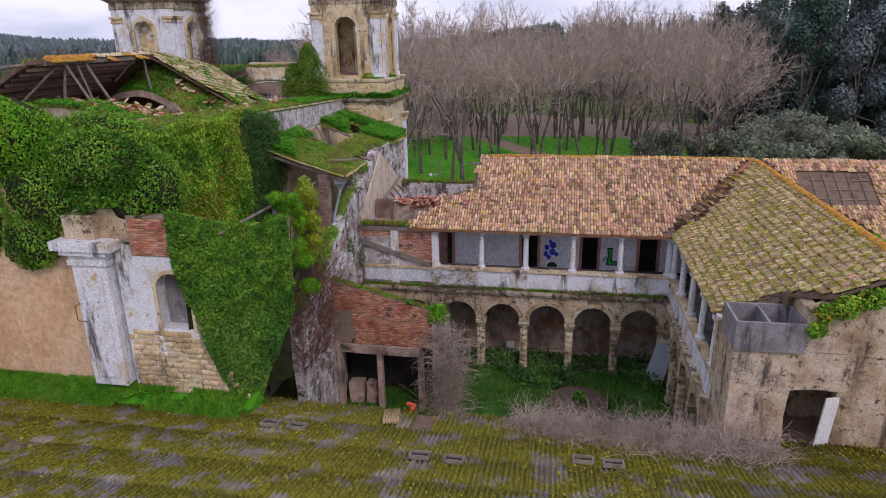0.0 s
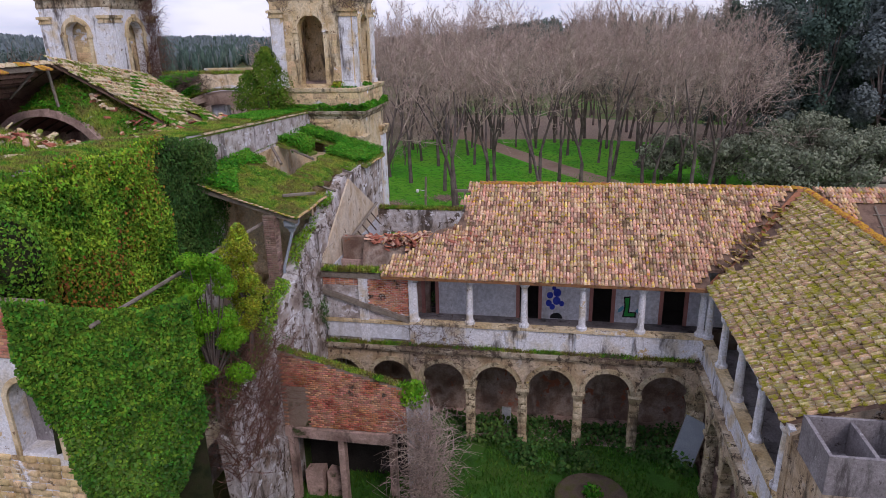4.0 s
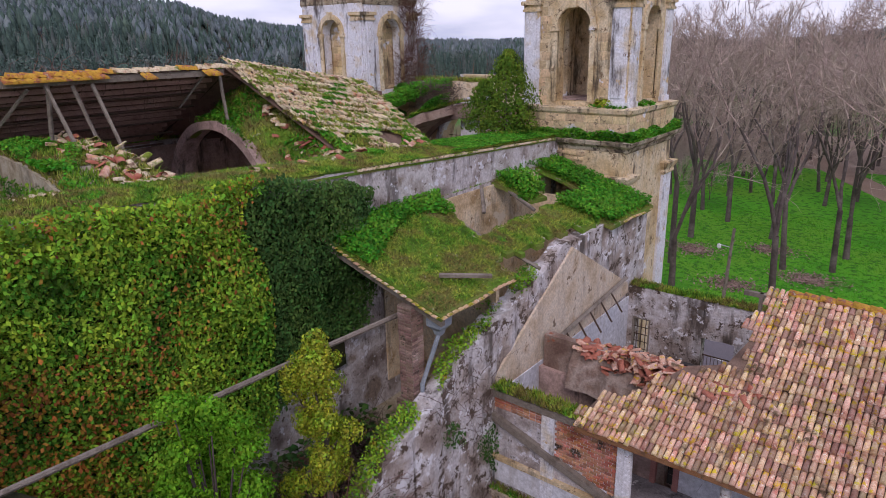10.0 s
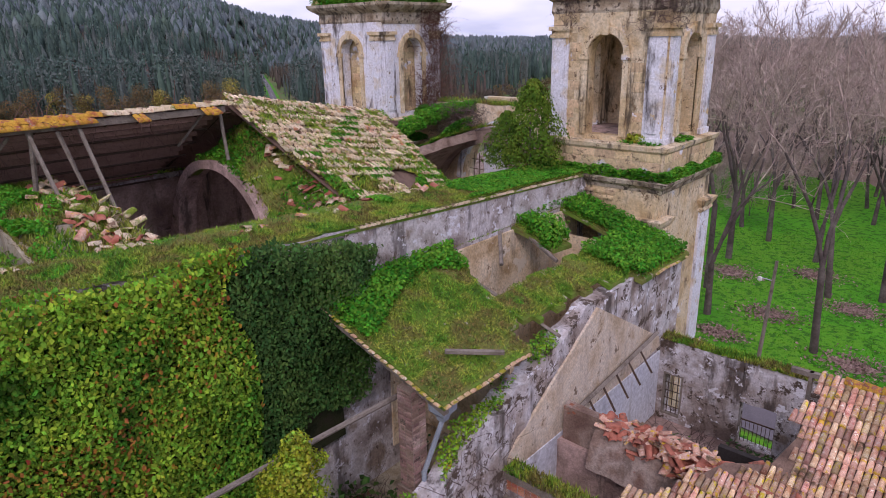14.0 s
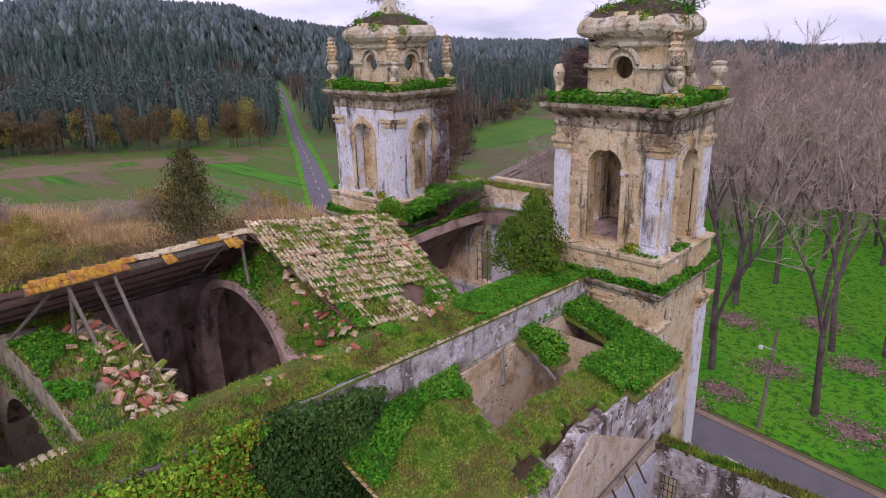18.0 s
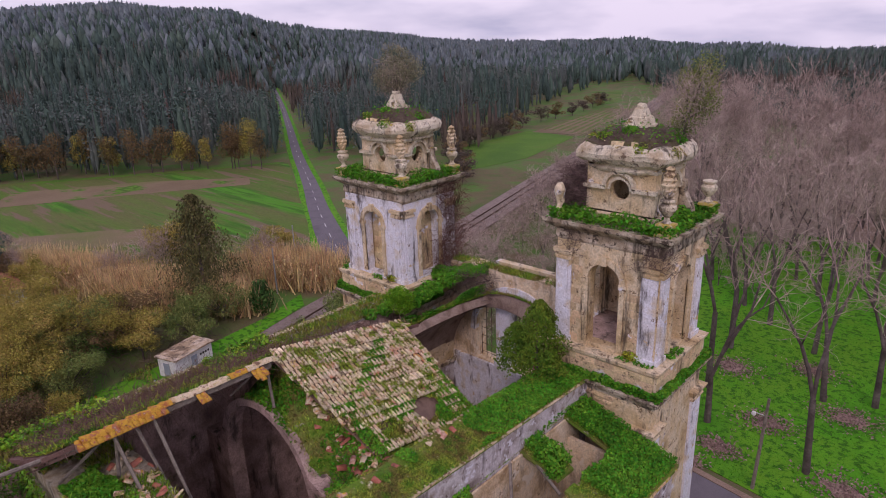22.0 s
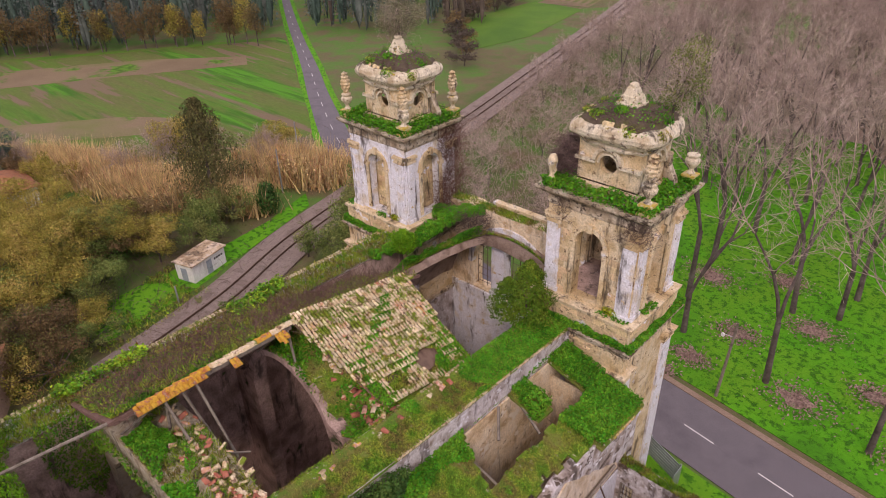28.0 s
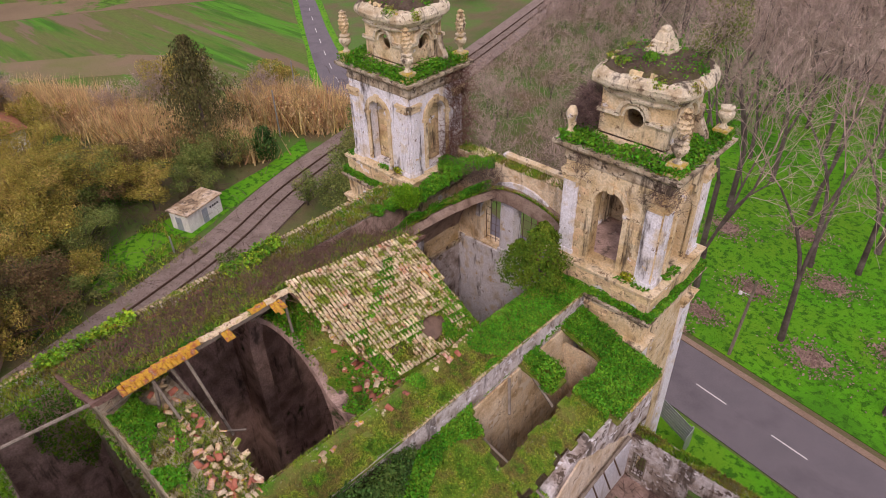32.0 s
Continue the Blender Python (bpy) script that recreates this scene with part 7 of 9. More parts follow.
def spindles(x, y, z, height, width, sides=5):
    """Ragged tapering crowns, one to a tree."""
    n = len(x)
    ring = ((.16, .45), (.40, 1.0), (.68, .72), (1.0, .07))
    ang = 2 * np.pi * np.arange(sides) / sides
    turn = rng.uniform(0, 6.283, n)
    vs = np.empty((n, len(ring), sides, 3))
    for r, (k, w) in enumerate(ring):
        a = turn[:, None] + ang[None] + rng.normal(0, .3, (n, sides))
        q = width[:, None] * w * rng.uniform(.6, 1.35, (n, sides))
        vs[:, r, :, 0] = x[:, None] + q * np.cos(a)
        vs[:, r, :, 1] = y[:, None] + q * np.sin(a)
        vs[:, r, :, 2] = z[:, None] + height[:, None] * (k + rng.normal(0, .06 if r < 3 else .01, (n, sides)))
    i = np.arange(sides)
    one = np.concatenate([np.stack([r * sides + i, r * sides + (i + 1) % sides, (r + 1) * sides + (i + 1) % sides, (r + 1) * sides + i], 1) for r in range(len(ring) - 1)])
    fs = (one[None] + (np.arange(n) * len(ring) * sides)[:, None, None]).reshape(-1, 4)
    return vs.reshape(-1, 3), fs


n = 21000
az = rng.uniform(-98, 50, n)
az[:16500] = rng.uniform(-84, 0, 16500)
kq = rng.uniform(0, 1.05, n) ** .85
kq[12500:16500] = rng.uniform(.78, 1.04, 4000)
edge = np.interp(az, AZ, EDGE)
rr = edge + (np.interp(az, AZ, RIDGE) - edge) * kq
tx, ty = rr * np.sin(np.radians(az)), 22 + rr * np.cos(np.radians(az))
road_pts = np.array([q for q in smooth_line([(x, y) for x, y in ROAD if x < -100][::4], 12)])
ok = np.min(np.hypot(tx[:, None] - road_pts[:, 0], ty[:, None] - road_pts[:, 1]), 1) > np.interp(np.hypot(tx, ty), [200, 260, 330], [5.5, 4.0, 3.0])
rail_pts = np.array(RAIL)
ok &= np.min(np.hypot(tx[:, None] - rail_pts[:, 0], ty[:, None] - rail_pts[:, 1]), 1) > np.where(ty > 330, 6, 13)
tx, ty, rr, az = tx[ok], ty[ok], rr[ok], az[ok]
tz = hill_height(az, rr)
patch = np.sin(tx * .031 + 1.3) + np.sin(ty * .037 + tx * .012) + .5 * np.sin(tx * .11 + ty * .07)
th = rng.uniform(9, 15, len(tx)) * (1 + .15 * np.clip(patch, -1, 1)) * np.interp(rr, [180, 240, 300, 600], [1.25, 1.1, 1.0, .78])
gaunt = ((patch < -1.15) & (rr < 420)) | (rng.random(len(tx)) < .03)


def forest(name, sel, per, size, wide, core, material, label):
    w_ = th[sel] * rng.uniform(wide * .8, wide * 1.25, sel.sum())
    vs, fs = spindles(tx[sel], ty[sel], tz[sel], th[sel] * (.8 + .2 * core), w_ * core)
    if per:
        p, nr_ = cone_trees(tx[sel], ty[sel], tz[sel], th[sel], w_ * 1.25, per)
        lv, lf = leaf_cloud(p, nr_, np.repeat(size * th[sel] / 12, per), .5, 1.1)
        vs, fs = np.concatenate([vs, lv]), np.concatenate([fs, lf + len(vs)])
    tagged(np_part(name, vs, fs, material), label, "forest", kind="stuff")


split = rng.random(len(tx))
far_ = rr > 430
near_ = rr < 300
mid_ = ~far_ & ~near_
upper = np.clip((rr - 250) / 500, 0, 1)
pine = split < .72 - .55 * upper + .2 * np.sin(tx * .017 + ty * .011)
forest("hill_forest", ~gaunt & far_ & pine, 3, 1.3, .17, 1.0, PINE, "dense dark green pine forest on the hills, haze in its colour")
forest("eucalyptus_wood", ~gaunt & far_ & ~pine, 3, 1.3, .19, 1.0, EUCA_BLUE, "grey-green eucalyptus among the pines on the hills, haze in its colour")
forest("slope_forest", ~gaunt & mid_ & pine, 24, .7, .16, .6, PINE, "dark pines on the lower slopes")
forest("slope_eucalyptus", ~gaunt & mid_ & ~pine, 24, .7, .18, .6, EUCA, "slim grey-green eucalyptus on the lower slopes")
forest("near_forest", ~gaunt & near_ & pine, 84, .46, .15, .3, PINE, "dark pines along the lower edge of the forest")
forest("near_eucalyptus", ~gaunt & near_ & ~pine, 84, .46, .17, .25, EUCA, "slim olive-green eucalyptus along the forest edge")
forest("winter_wood", gaunt, 22, .6, .2, .25, THICKET, "brownish leafless thicket among the hill forest")
sel = rng.choice(len(tx), 700, replace=False, p=(1 / rr ** 2) / np.sum(1 / rr ** 2))
tagged(np_part("forest_trunks", *strip_tubes(np.stack([tx, ty, tz - .3], 1)[sel], np.stack([tx, ty, tz + th * .8], 1)[sel], np.full(700, .13), np.full(700, .05), 4), PALEBARK), "pale bare trunks among the forest", "forest", kind="stuff")


# ---------- bare trees ----------
def bare_tree_mesh(seed, height, fork, spread, name, label, thick=.25, dense=1.0):
    r_ = np.random.default_rng(seed)
    big, fine = [], []

    def grow(p, d, length, rad, level):
        steps = 4 if level < 2 else 3
        for k in range(steps):
            q = p + d * (length / steps)
            r2 = rad * (1 - .28 / steps * (k + 1)) if level < 3 else rad * .8
            (big if rad > .06 else fine).append((p, q, rad, r2))
            p, rad = q, r2
            d = d + r_.normal(0, .12 + .045 * level, 3) + np.array([0, 0, .04])
            d = d / np.linalg.norm(d)
            if level < 3 and (level > 0 or k >= 1):
                for _ in range(1 if level < 2 else 2):
                    if r_.random() < (.86 if level < 2 else .74) * dense:
                        side = np.cross(d, r_.normal(0, 1, 3))
                        side /= np.linalg.norm(side)
                        nd = d * r_.uniform(.55, .9) + side * spread * r_.uniform(.8, 1.35) + np.array([0, 0, .14])
                        grow(p, nd / np.linalg.norm(nd), length * r_.uniform(.5, .8), max(.021, rad * r_.uniform(.45, .65)), level + 1)
        if level < 3:
            grow(p, d, length * .6, max(.021, rad * .8), level + 1)

    base = np.array([0, 0, -.1])
    lean = np.array([r_.normal(0, .05), r_.normal(0, .05), 1.0])
    top = base + lean * height * fork
    big.append((base, base + lean * height * fork * .5, thick * 1.15, thick * .95))
    big.append((base + lean * height * fork * .5, top, thick * .95, thick * .85))
    for k in range(r_.integers(2, 4)):
        a = r_.uniform(0, 6.28)
        d = np.array([math.cos(a) * .28, math.sin(a) * .28, 1.0])
        grow(top, d / np.linalg.norm(d), height * .46, thick * .6, 0)
    t = thing(name, label, "tree", "bare park trees")

    def put(nm, seg, mt, sides):
        a, b, ra, rb = [np.array([s[i] for s in seg]) for i in range(4)]
        return np_part(nm, *strip_tubes(a, b, ra, rb, sides), mt, t)
    put("trunk", big, BARK, 6)
    put("crown", fine, TWIG, 3)
    pick = r_.integers(0, len(fine), int(3600 * dense ** 3))
    a, b = np.array([q[0] for q in fine])[pick], np.array([q[1] for q in fine])[pick]
    p = a + (b - a) * r_.random((len(pick), 1))
    way = unit(unit(b - a) + r_.normal(0, .55, (len(pick), 3)) + np.array([0, 0, .18]))
    side = unit(np.cross(way, r_.normal(0, 1, (len(pick), 3)))) * r_.uniform(.008, .016, (len(pick), 1)) * (1.0 + thick)
    tip = p + way * r_.uniform(.4, 1.3, (len(pick), 1)) * height / 17.5
    np_part("twig_spray", np.stack([p - side, p + side, tip], 1).reshape(-1, 3), np.arange(3 * len(pick)).reshape(-1, 3), TWIG, t)["kind"] = "stuff"
    return t


def place_all(base, spots):
    for x, y, s, a in spots:
        c = copy_thing(base, Matrix.Translation((x, y, G)) @ Matrix.Rotation(a, 4, 'Z') @ Matrix.Diagonal((s, s, s * random.uniform(.92, 1.1), 1)))
    for ch in list(base.children):
        bpy.data.objects.remove(ch)
    bpy.data.objects.remove(base)


def near_path(x, y):
    return min(math.hypot(x - a, y - b) for a, b in PATHWAY) < 2.6


spots = [(-8.7, 71.0, .95), (-17.0, 73.0, 1.0), (-19.2, 78.7, 1.05), (-10.4, 82.8, 1.05), (-6.3, 89.1, 1.0), (-.7, 88.3, .95), (17.4, 87.8, 1.0), (13.2, 88.2, .9), (-.2, 68.3, .9), (-6.7, 84.5, 1.0), (4.5, 92, 1.0), (8.0, 91, .95), (20.5, 92.5, .9), (-13.5, 92, 1.0), (1.8, 97, 1.0), (-20.5, 88, 1.05)]
while len(spots) < 50:
    x, y = random.uniform(-30, 40), random.uniform(96, 126)
    if not near_path(x, y) and all(math.hypot(x - a, y - b) > 5.0 for a, b, _ in spots):
        spots.append((x, y, random.uniform(.85, 1.1)))
bare_edge = lambda x, y: math.degrees(math.atan2(x - 1.2, y - 2.3)) < 14.5 + 1.5 * math.sin(y)
spots = [q for q in spots if bare_edge(q[0], q[1])]
tries = 0
while len(spots) < 140 and tries < 9000:
    tries += 1
    x, y = random.uniform(-62, 62), random.uniform(122, 178)
    if bare_edge(x, y) and all(math.hypot(x - a, y - b) > 3.5 for a, b, _ in spots):
        spots.append((x, y, random.uniform(.75, 1.22)))
kinds = [bare_tree_mesh(s, 17.5, f, sp, "bare_tree", lb) for s, f, sp, lb in ((3, .26, .75, "tall leafless grey park tree with upswept branches"), (11, .2, .9, "leafless forked park tree with a pale trunk"), (23, .3, .65, "slender leafless poplar with fine twigs"), (31, .24, .8, "leafless park tree with dense brown twigs"))]
lone = [q for q in spots if q[1] < 93]
spots = [q for q in spots if q[1] >= 93]
random.shuffle(spots)
for i, kd in enumerate(kinds):
    place_all(kd, [(x, y, s, random.uniform(0, 6.28)) for x, y, s in spots[i::4]])
kinds = [bare_tree_mesh(s, 18.5, f, sp, "bare_tree", lb, .27, .66) for s, f, sp, lb in ((5, .34, .7, "tall open leafless tree standing alone on the lawn"), (17, .22, .8, "leafless tree with a forked dark trunk on the lawn"), (29, .38, .75, "slender dark leafless tree on the lawn"))]
for i, kd in enumerate(kinds):
    place_all(kd, [(x, y, s, random.uniform(0, 6.28)) for x, y, s in lone[i::3]])
scrub = []
tries = 0
while len(scrub) < 150 and tries < 9000:
    tries += 1
    x, y = random.uniform(-84, -22), random.uniform(68, 190)
    rx = np.interp(y, [p[1] for p in RAIL], [p[0] for p in RAIL])
    if x > rx + 5.5 and (x < -30 or y > 95) and min(math.hypot(x - a, y - b) for a, b in ROAD) > 5 and all(math.hypot(x - a, y - b) > 2.8 for a, b, _ in scrub):
        scrub.append((x, y, random.uniform(.45, 1.0)))
BY_REEDS = [(-88, 59, .95), (-85.5, 63.5, .85), (-91.5, 62, .8), (-79, 68, .75), (-81.5, 71.5, .65), (-75.5, 72.5, .6), (-89, 52, .8), (-104, 44, .8)]
kinds = [bare_tree_mesh(s, 9.0, .12, 1.0, "bare_shrub_tree", "low spreading leafless brown scrub tree", .11) for s in (41, 47)]
for i, kd in enumerate(kinds):
    place_all(kd, [(x, y, s, random.uniform(0, 6.28)) for x, y, s in (scrub + BY_REEDS)[i::2]])


# ---------- leafy trees and bushes ----------
def ball_points(c, rad, n, seed=0, shell=.55):
    v = unit(rng.normal(0, 1, (n, 3)))
    r = (shell + (1 - shell) * rng.random(n)) * (1 + .22 * lumps(v, 3.1, seed))
    return np.asarray(c) + v * r[:, None] * np.asarray(rad), v


def bush(name, label, at, clumps, material, size, per, trunk=None, group="", category="bush"):
    t = thing(name, label, category, group, at=at)
    pts, nrm = [], []
    for i, (c, rad) in enumerate(clumps):
        k = int(per * (rad[0] * rad[1] * rad[2]) ** .667)
        p, v = ball_points(c, rad, k, i * 3.7 + at[0])
        pts.append(p), nrm.append(v)
    np_part("crown", *leaf_cloud(np.concatenate(pts), np.concatenate(nrm), size), material, t)
    if trunk:
        h, r0 = trunk
        seg = [((0, 0, -.1), (.1, 0, h * .5), r0, r0 * .8)]
        for c, rad in clumps:
            seg.append(((.1, 0, h * .5), tuple(c), r0 * .6, r0 * .15))
        a, b, ra, rb = [np.array([s[i] for s in seg], dtype=float) for i in range(4)]
        np_part("trunk", *strip_tubes(a, b, ra, rb, 6), BARK, t)
    return t


def clumpy(h, w, n, seed):
    r_ = random.Random(seed)
    return [((r_.gauss(0, w * .42), r_.gauss(0, w * .42), h * r_.uniform(.3, .95) * r_.uniform(.8, 1)), (w * r_.uniform(.22, .45), w * r_.uniform(.22, .45), h * r_.uniform(.09, .2))) for _ in range(int(n * 2.2))]


def clumpy_tall(h, w, seed):
    """Clumps stacked up a tall crown, wide below the middle and ragged at the top."""
    r_ = random.Random(seed)
    out = []
    for k in range(15):
        f = .2 + .76 * k / 14
        q = w * .62 * (1.1 - f) ** .45
        out.append(((r_.uniform(-q, q), r_.uniform(-q, q), h * f), (w * r_.uniform(.26, .42), w * r_.uniform(.26, .42), h * r_.uniform(.07, .12))))
    return out


for i, (x, y, s) in enumerate(((27, 88.5, 1.0), (33.4, 88.8, 1.1), (39, 92, 1.2), (22.5, 97, 1.0), (45, 88, 1.2), (30, 99, 1.1), (37, 104, 1.2), (51, 96, 1.3), (16, 101, .9), (56, 88, 1.2))):
    bush("olive_tree", "round grey-green olive tree with a short dark trunk", (x, y, G), clumpy(7.4 * s, 3.9 * s, 13, i), OLIVE, .38, 160, (3.4 * s, .3), "olive trees", "tree")
for i, (x, y, s, w) in enumerate(((34, 121, 24, 6), (41, 117, 26, 6.5), (49, 116, 27, 7), (57, 114, 27, 7), (38, 130, 26, 6.5), (46, 128, 28, 7), (54, 127, 29, 7), (33, 138, 24, 6), (64, 108, 24, 7), (62, 118, 24, 6), (52, 124, 19, 6.5), (72, 110, 20, 7), (44, 134, 18, 6), (80, 120, 22, 7), (60, 134, 22, 7), (88, 104, 20, 7), (70, 96, 15, 6), (50, 142, 20, 6.5), (38, 146, 18, 6), (95, 118, 24, 8))):
    bush("dark_wood_tree", "tall dark evergreen tree at the park edge", (x, y, G), clumpy_tall(s, w, 50 + i), (EUCA, PINE, EUCA_BLUE)[i % 3], .5, 150, (s * .5, .35), "dark evergreens", "tree")
for i, (x, y, h, w, mt, lab) in enumerate(((-88, 36, 8, 5.5, WILLOW, "olive-yellow winter bush among dry reeds"), (-73, 40, 7, 4.5, BRUSH, "olive-brown dense bush among dry reeds"), (-66.5, 33, 7, 4.5, WILLOW, "brownish green bush by the track"), (-76, 30, 7.5, 5, WILLOW, "brownish green bush by the track"),
                                           (-62, 24, 6.5, 4.5, WILLOW, "brownish green bush by the track"), (-70, 52.5, 5.5, 3, BRUSH, "olive-brown dense bush among dry reeds"), (-90, 62, 9, 5, WILLOW, "olive-yellow winter bush among dry reeds"), (-106, 40, 10, 5, PINE, "dark green tree by the field"),
                                           (-54.5, 65, 7.5, 4.2, BRUSH, "dense green bush beside the track"), (-51, 60.5, 6.5, 3.8, BRUSH, "dense green bush beside the track"), (-48, 66, 7, 4, WILLOW, "olive-yellow winter bush among dry reeds"), (-84, 73, 5.5, 3.5, WILLOW, "olive-yellow winter bush among dry reeds"), (-58, 14, 7, 5, WILLOW, "brownish green bush by the track"), (-73, 18, 8, 5.5, BRUSH, "olive-brown dense bush among dry reeds"))):
    bush("scrub_bush", lab, (x, y, G), clumpy(h, w, 11, 80 + i), mt, .17, 340, (h * .4, .16), "valley scrub")
for i, (x, y, h, w, mt) in enumerate(((-72.5, 43.7, 8, 5.5, WILLOW), (-73.5, 35.2, 7.5, 6, WILLOW), (-60.8, 31.0, 5.5, 4.5, TAN), (-67, 29, 6.5, 5, WILLOW), (-64.8, 37.2, 4.5, 3.6, BRUSH), (-80, 38, 8, 6, WILLOW), (-58.5, 24.5, 5.5, 4.5, TAN))):
    b_ = bush("winter_bush", "broad feathery olive-yellow winter bush beside the railway", (x, y, G), clumpy(h, w, 12, 900 + i), mt, .15, 420, (h * .4, .16), "valley bushes")
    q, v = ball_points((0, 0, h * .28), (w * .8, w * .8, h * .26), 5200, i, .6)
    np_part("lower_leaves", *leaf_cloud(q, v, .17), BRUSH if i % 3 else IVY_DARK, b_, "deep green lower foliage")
    sd_ = unit(rng.normal(0, 1, (420, 3)) * (1, 1, .5) + np.array([0, 0, .9]))
    np_part("stem_tangle", *strip_tubes(np.zeros((420, 3)) + sd_ * .6, sd_ * np.array([w * .95, w * .95, h * .92]) * rng.uniform(.75, 1.05, (420, 1)), np.full(420, .03), np.full(420, .008)), DRYTWIG, b_, "thin bare brown stems")["kind"] = "stuff"
ky = rng.uniform(8, 47, 15000)
kx = np.interp(ky, [q[1] for q in RAIL], [q[0] for q in RAIL]) - 2.6 - 8.5 * rng.random(15000) ** .8
kp = np.stack([kx, ky, np.full(15000, G + .05)], 1)
kp = kp[(lumps(kp, .35, 6) + .4 * lumps(kp, 1.1, 2) > .02) & (np.hypot(kx + 62.1, ky - 48.3) > 3.6)]
tagged(np_part("verge_grass", *blade_cloud(kp, .4, .7, .06), TURF), "patchy grass and dead stalks on the railway verge", "grass", kind="stuff")
for i, (x, y, h) in enumerate(((-55.5, 30.5, 3.6), (-56.5, 26.5, 4.2), (-57.5, 34.0, 3.2), (-54.0, 22.0, 3.8), (-60.5, 35.5, 3.4), (-62.5, 27.0, 5.0), (-53.5, 16.0, 4.0))):
    bush("winter_bush", "low brown twiggy bush on the railway verge", (x, y, G), clumpy(h, h * .85, 8, 950 + i), (TAN, WILLOW, BRUSH)[i % 3], .14, 420, (h * .4, .1), "valley bushes")
r_e = random.Random(5)
for i in range(26):
    f = i / 25
    x, y = -199 + 47 * f + r_e.uniform(-3, 3), 62 + 54 * f + r_e.uniform(-3, 3)
    h = r_e.uniform(8, 13)
    bush("edge_tree", "tan half-bare tree at the edge of the forest", (x, y, G), [((r_e.uniform(-1, 1), r_e.uniform(-1, 1), h * k), (h * .2, h * .2, h * .17)) for k in (.4, .55, .7, .85)], TAN if i % 4 else WILLOW, .34, 90, (h * .6, .16), "forest edge trees", "tree")
for i in range(18):
    f = i / 17
    x, y = np.interp(f, [0, .3, .6, 1], [-96, -124, -133, -146]) + r_e.uniform(-2, 2), np.interp(f, [0, .3, .6, 1], [131, 160, 200, 285]) + r_e.uniform(-2, 2)
    h = r_e.uniform(4, 7)
    bush("wood_edge_bush", "brown leafless bush along the wood edge", (x, y, G), clumpy(h, h * .7, 6, 700 + i), (THICKET, TAN, THICKET)[i % 3], .4, 60, (h * .4, .12), "wood edge bushes")
for i in range(34):
    x, y = r_e.uniform(-104, -60), r_e.uniform(12, 46)
    if x > np.interp(y, [q[1] for q in RAIL], [q[0] for q in RAIL]) - 7 or math.hypot(x + 62, y - 48) < 8:
        continue
    h = r_e.uniform(4, 7)
    bush("thicket_bush", "dense brownish green winter thicket beside the railway", (x, y, G), clumpy(h, h * .65, 7, 300 + i), (WILLOW, TAN, BRUSH, WILLOW)[i % 4], .2, 240, (h * .4, .12), "railway thicket")
for i, (x, y, h) in enumerate(((-66.2, 51.5, 5), (-67.5, 46, 5.5), (-65.5, 39, 5), (-63.5, 32, 5), (-68.5, 36, 6), (-70, 57, 5), (-72, 46, 6.5), (-64.5, 26, 5.5), (-55.5, 58, 3.6), (-50.5, 46, 3.0), (-47.5, 38, 2.8))):
    bush("thicket_bush", "dense brownish green winter thicket beside the railway", (x, y, G), clumpy(h, h * .6, 7, 500 + i), (BRUSH, WILLOW, BRUSH)[i % 3], .17, 340, (h * .4, .12), "railway thicket")
ev = thing("conifer", "tall dark shaggy conifer among reeds", "tree", at=(-75, 57.5, G))
k = rng.uniform(.04, 1, 13000)
an = rng.uniform(0, 6.283, 13000)
rad = 5.2 * (1.02 - k) ** .62 * rng.uniform(.3, 1.15, 13000) * (1 + .42 * np.sin(an * 4 + k * 25) + .22 * np.sin(an * 7 - k * 47))
np_part("crown", *leaf_cloud(np.stack([rad * np.cos(an), rad * np.sin(an), 15.0 * k - .12 * rad], 1), np.stack([np.cos(an), np.sin(an), np.full_like(an, .3)], 1), .3, 1.2), SHAGGY, ev)
part("trunk", rod(bmesh.new(), (0, 0, -.1), (0, 0, 14.7), .3, 7, .04), BARK, ev)
bush("cypress_bush", "small dark round evergreen beside the track", (-68.2, 61.2, G), [((0, 0, 1.8), (1.8, 1.8, 2.0)), ((0, 0, 3.2), (1.2, 1.2, 1.4))], IVY_DARK, .3, 420)
rp = []
for cx_, cy_, rx_, ry2, nn_ in ((-98, 50, 12, 4, 9500), (-75, 70.5, 7, 4.5, 6500), (-82.5, 53, 6, 3, 4600), (-71.5, 59, 3.0, 2.0, 1000)):
    q = rng.normal(0, .5, (nn_, 2)) * (rx_, ry2)
    rp.append(np.stack([cx_ + q[:, 0] + .35 * q[:, 1], cy_ + q[:, 1] + .35 * q[:, 0], np.full(nn_, G)], 1))
rp = np.concatenate(rp)
vs_, fs_ = blade_cloud(rp, 4.2, .3, .10)
rl = np.repeat(rp, 2, 0)
rl = rl + np.stack([rng.normal(0, .5, len(rl)), rng.normal(0, .5, len(rl)), rng.uniform(1.2, 4.6, len(rl)) * (.75 + .3 * lumps(rl, .25, 2))], 1)
tagged(np_part("reed_plumes", *leaf_cloud(rl, np.tile((.4, -.5, .6), (len(rl), 1)), .3, .9), REED), "golden feathery plumes of the reed bed", "reeds", kind="stuff")
tagged(np_part("reed_bed", vs_, fs_, REED), "tall dry straw-coloured reeds", "reeds", kind="stuff")
sh = np.concatenate([np.stack([rng.normal(cx_, sx_, 480), rng.normal(cy_, sy_, 480), np.full(480, G)], 1) for cx_, cy_, sx_, sy_ in ((-68, 38, 6, 10), (-82, 44, 9, 9), (-90, 30, 10, 9), (-46, 52, 4, 10), (-42, 34, 3, 9), (-50, 80, 8, 6), (-70, 90, 5, 6))])
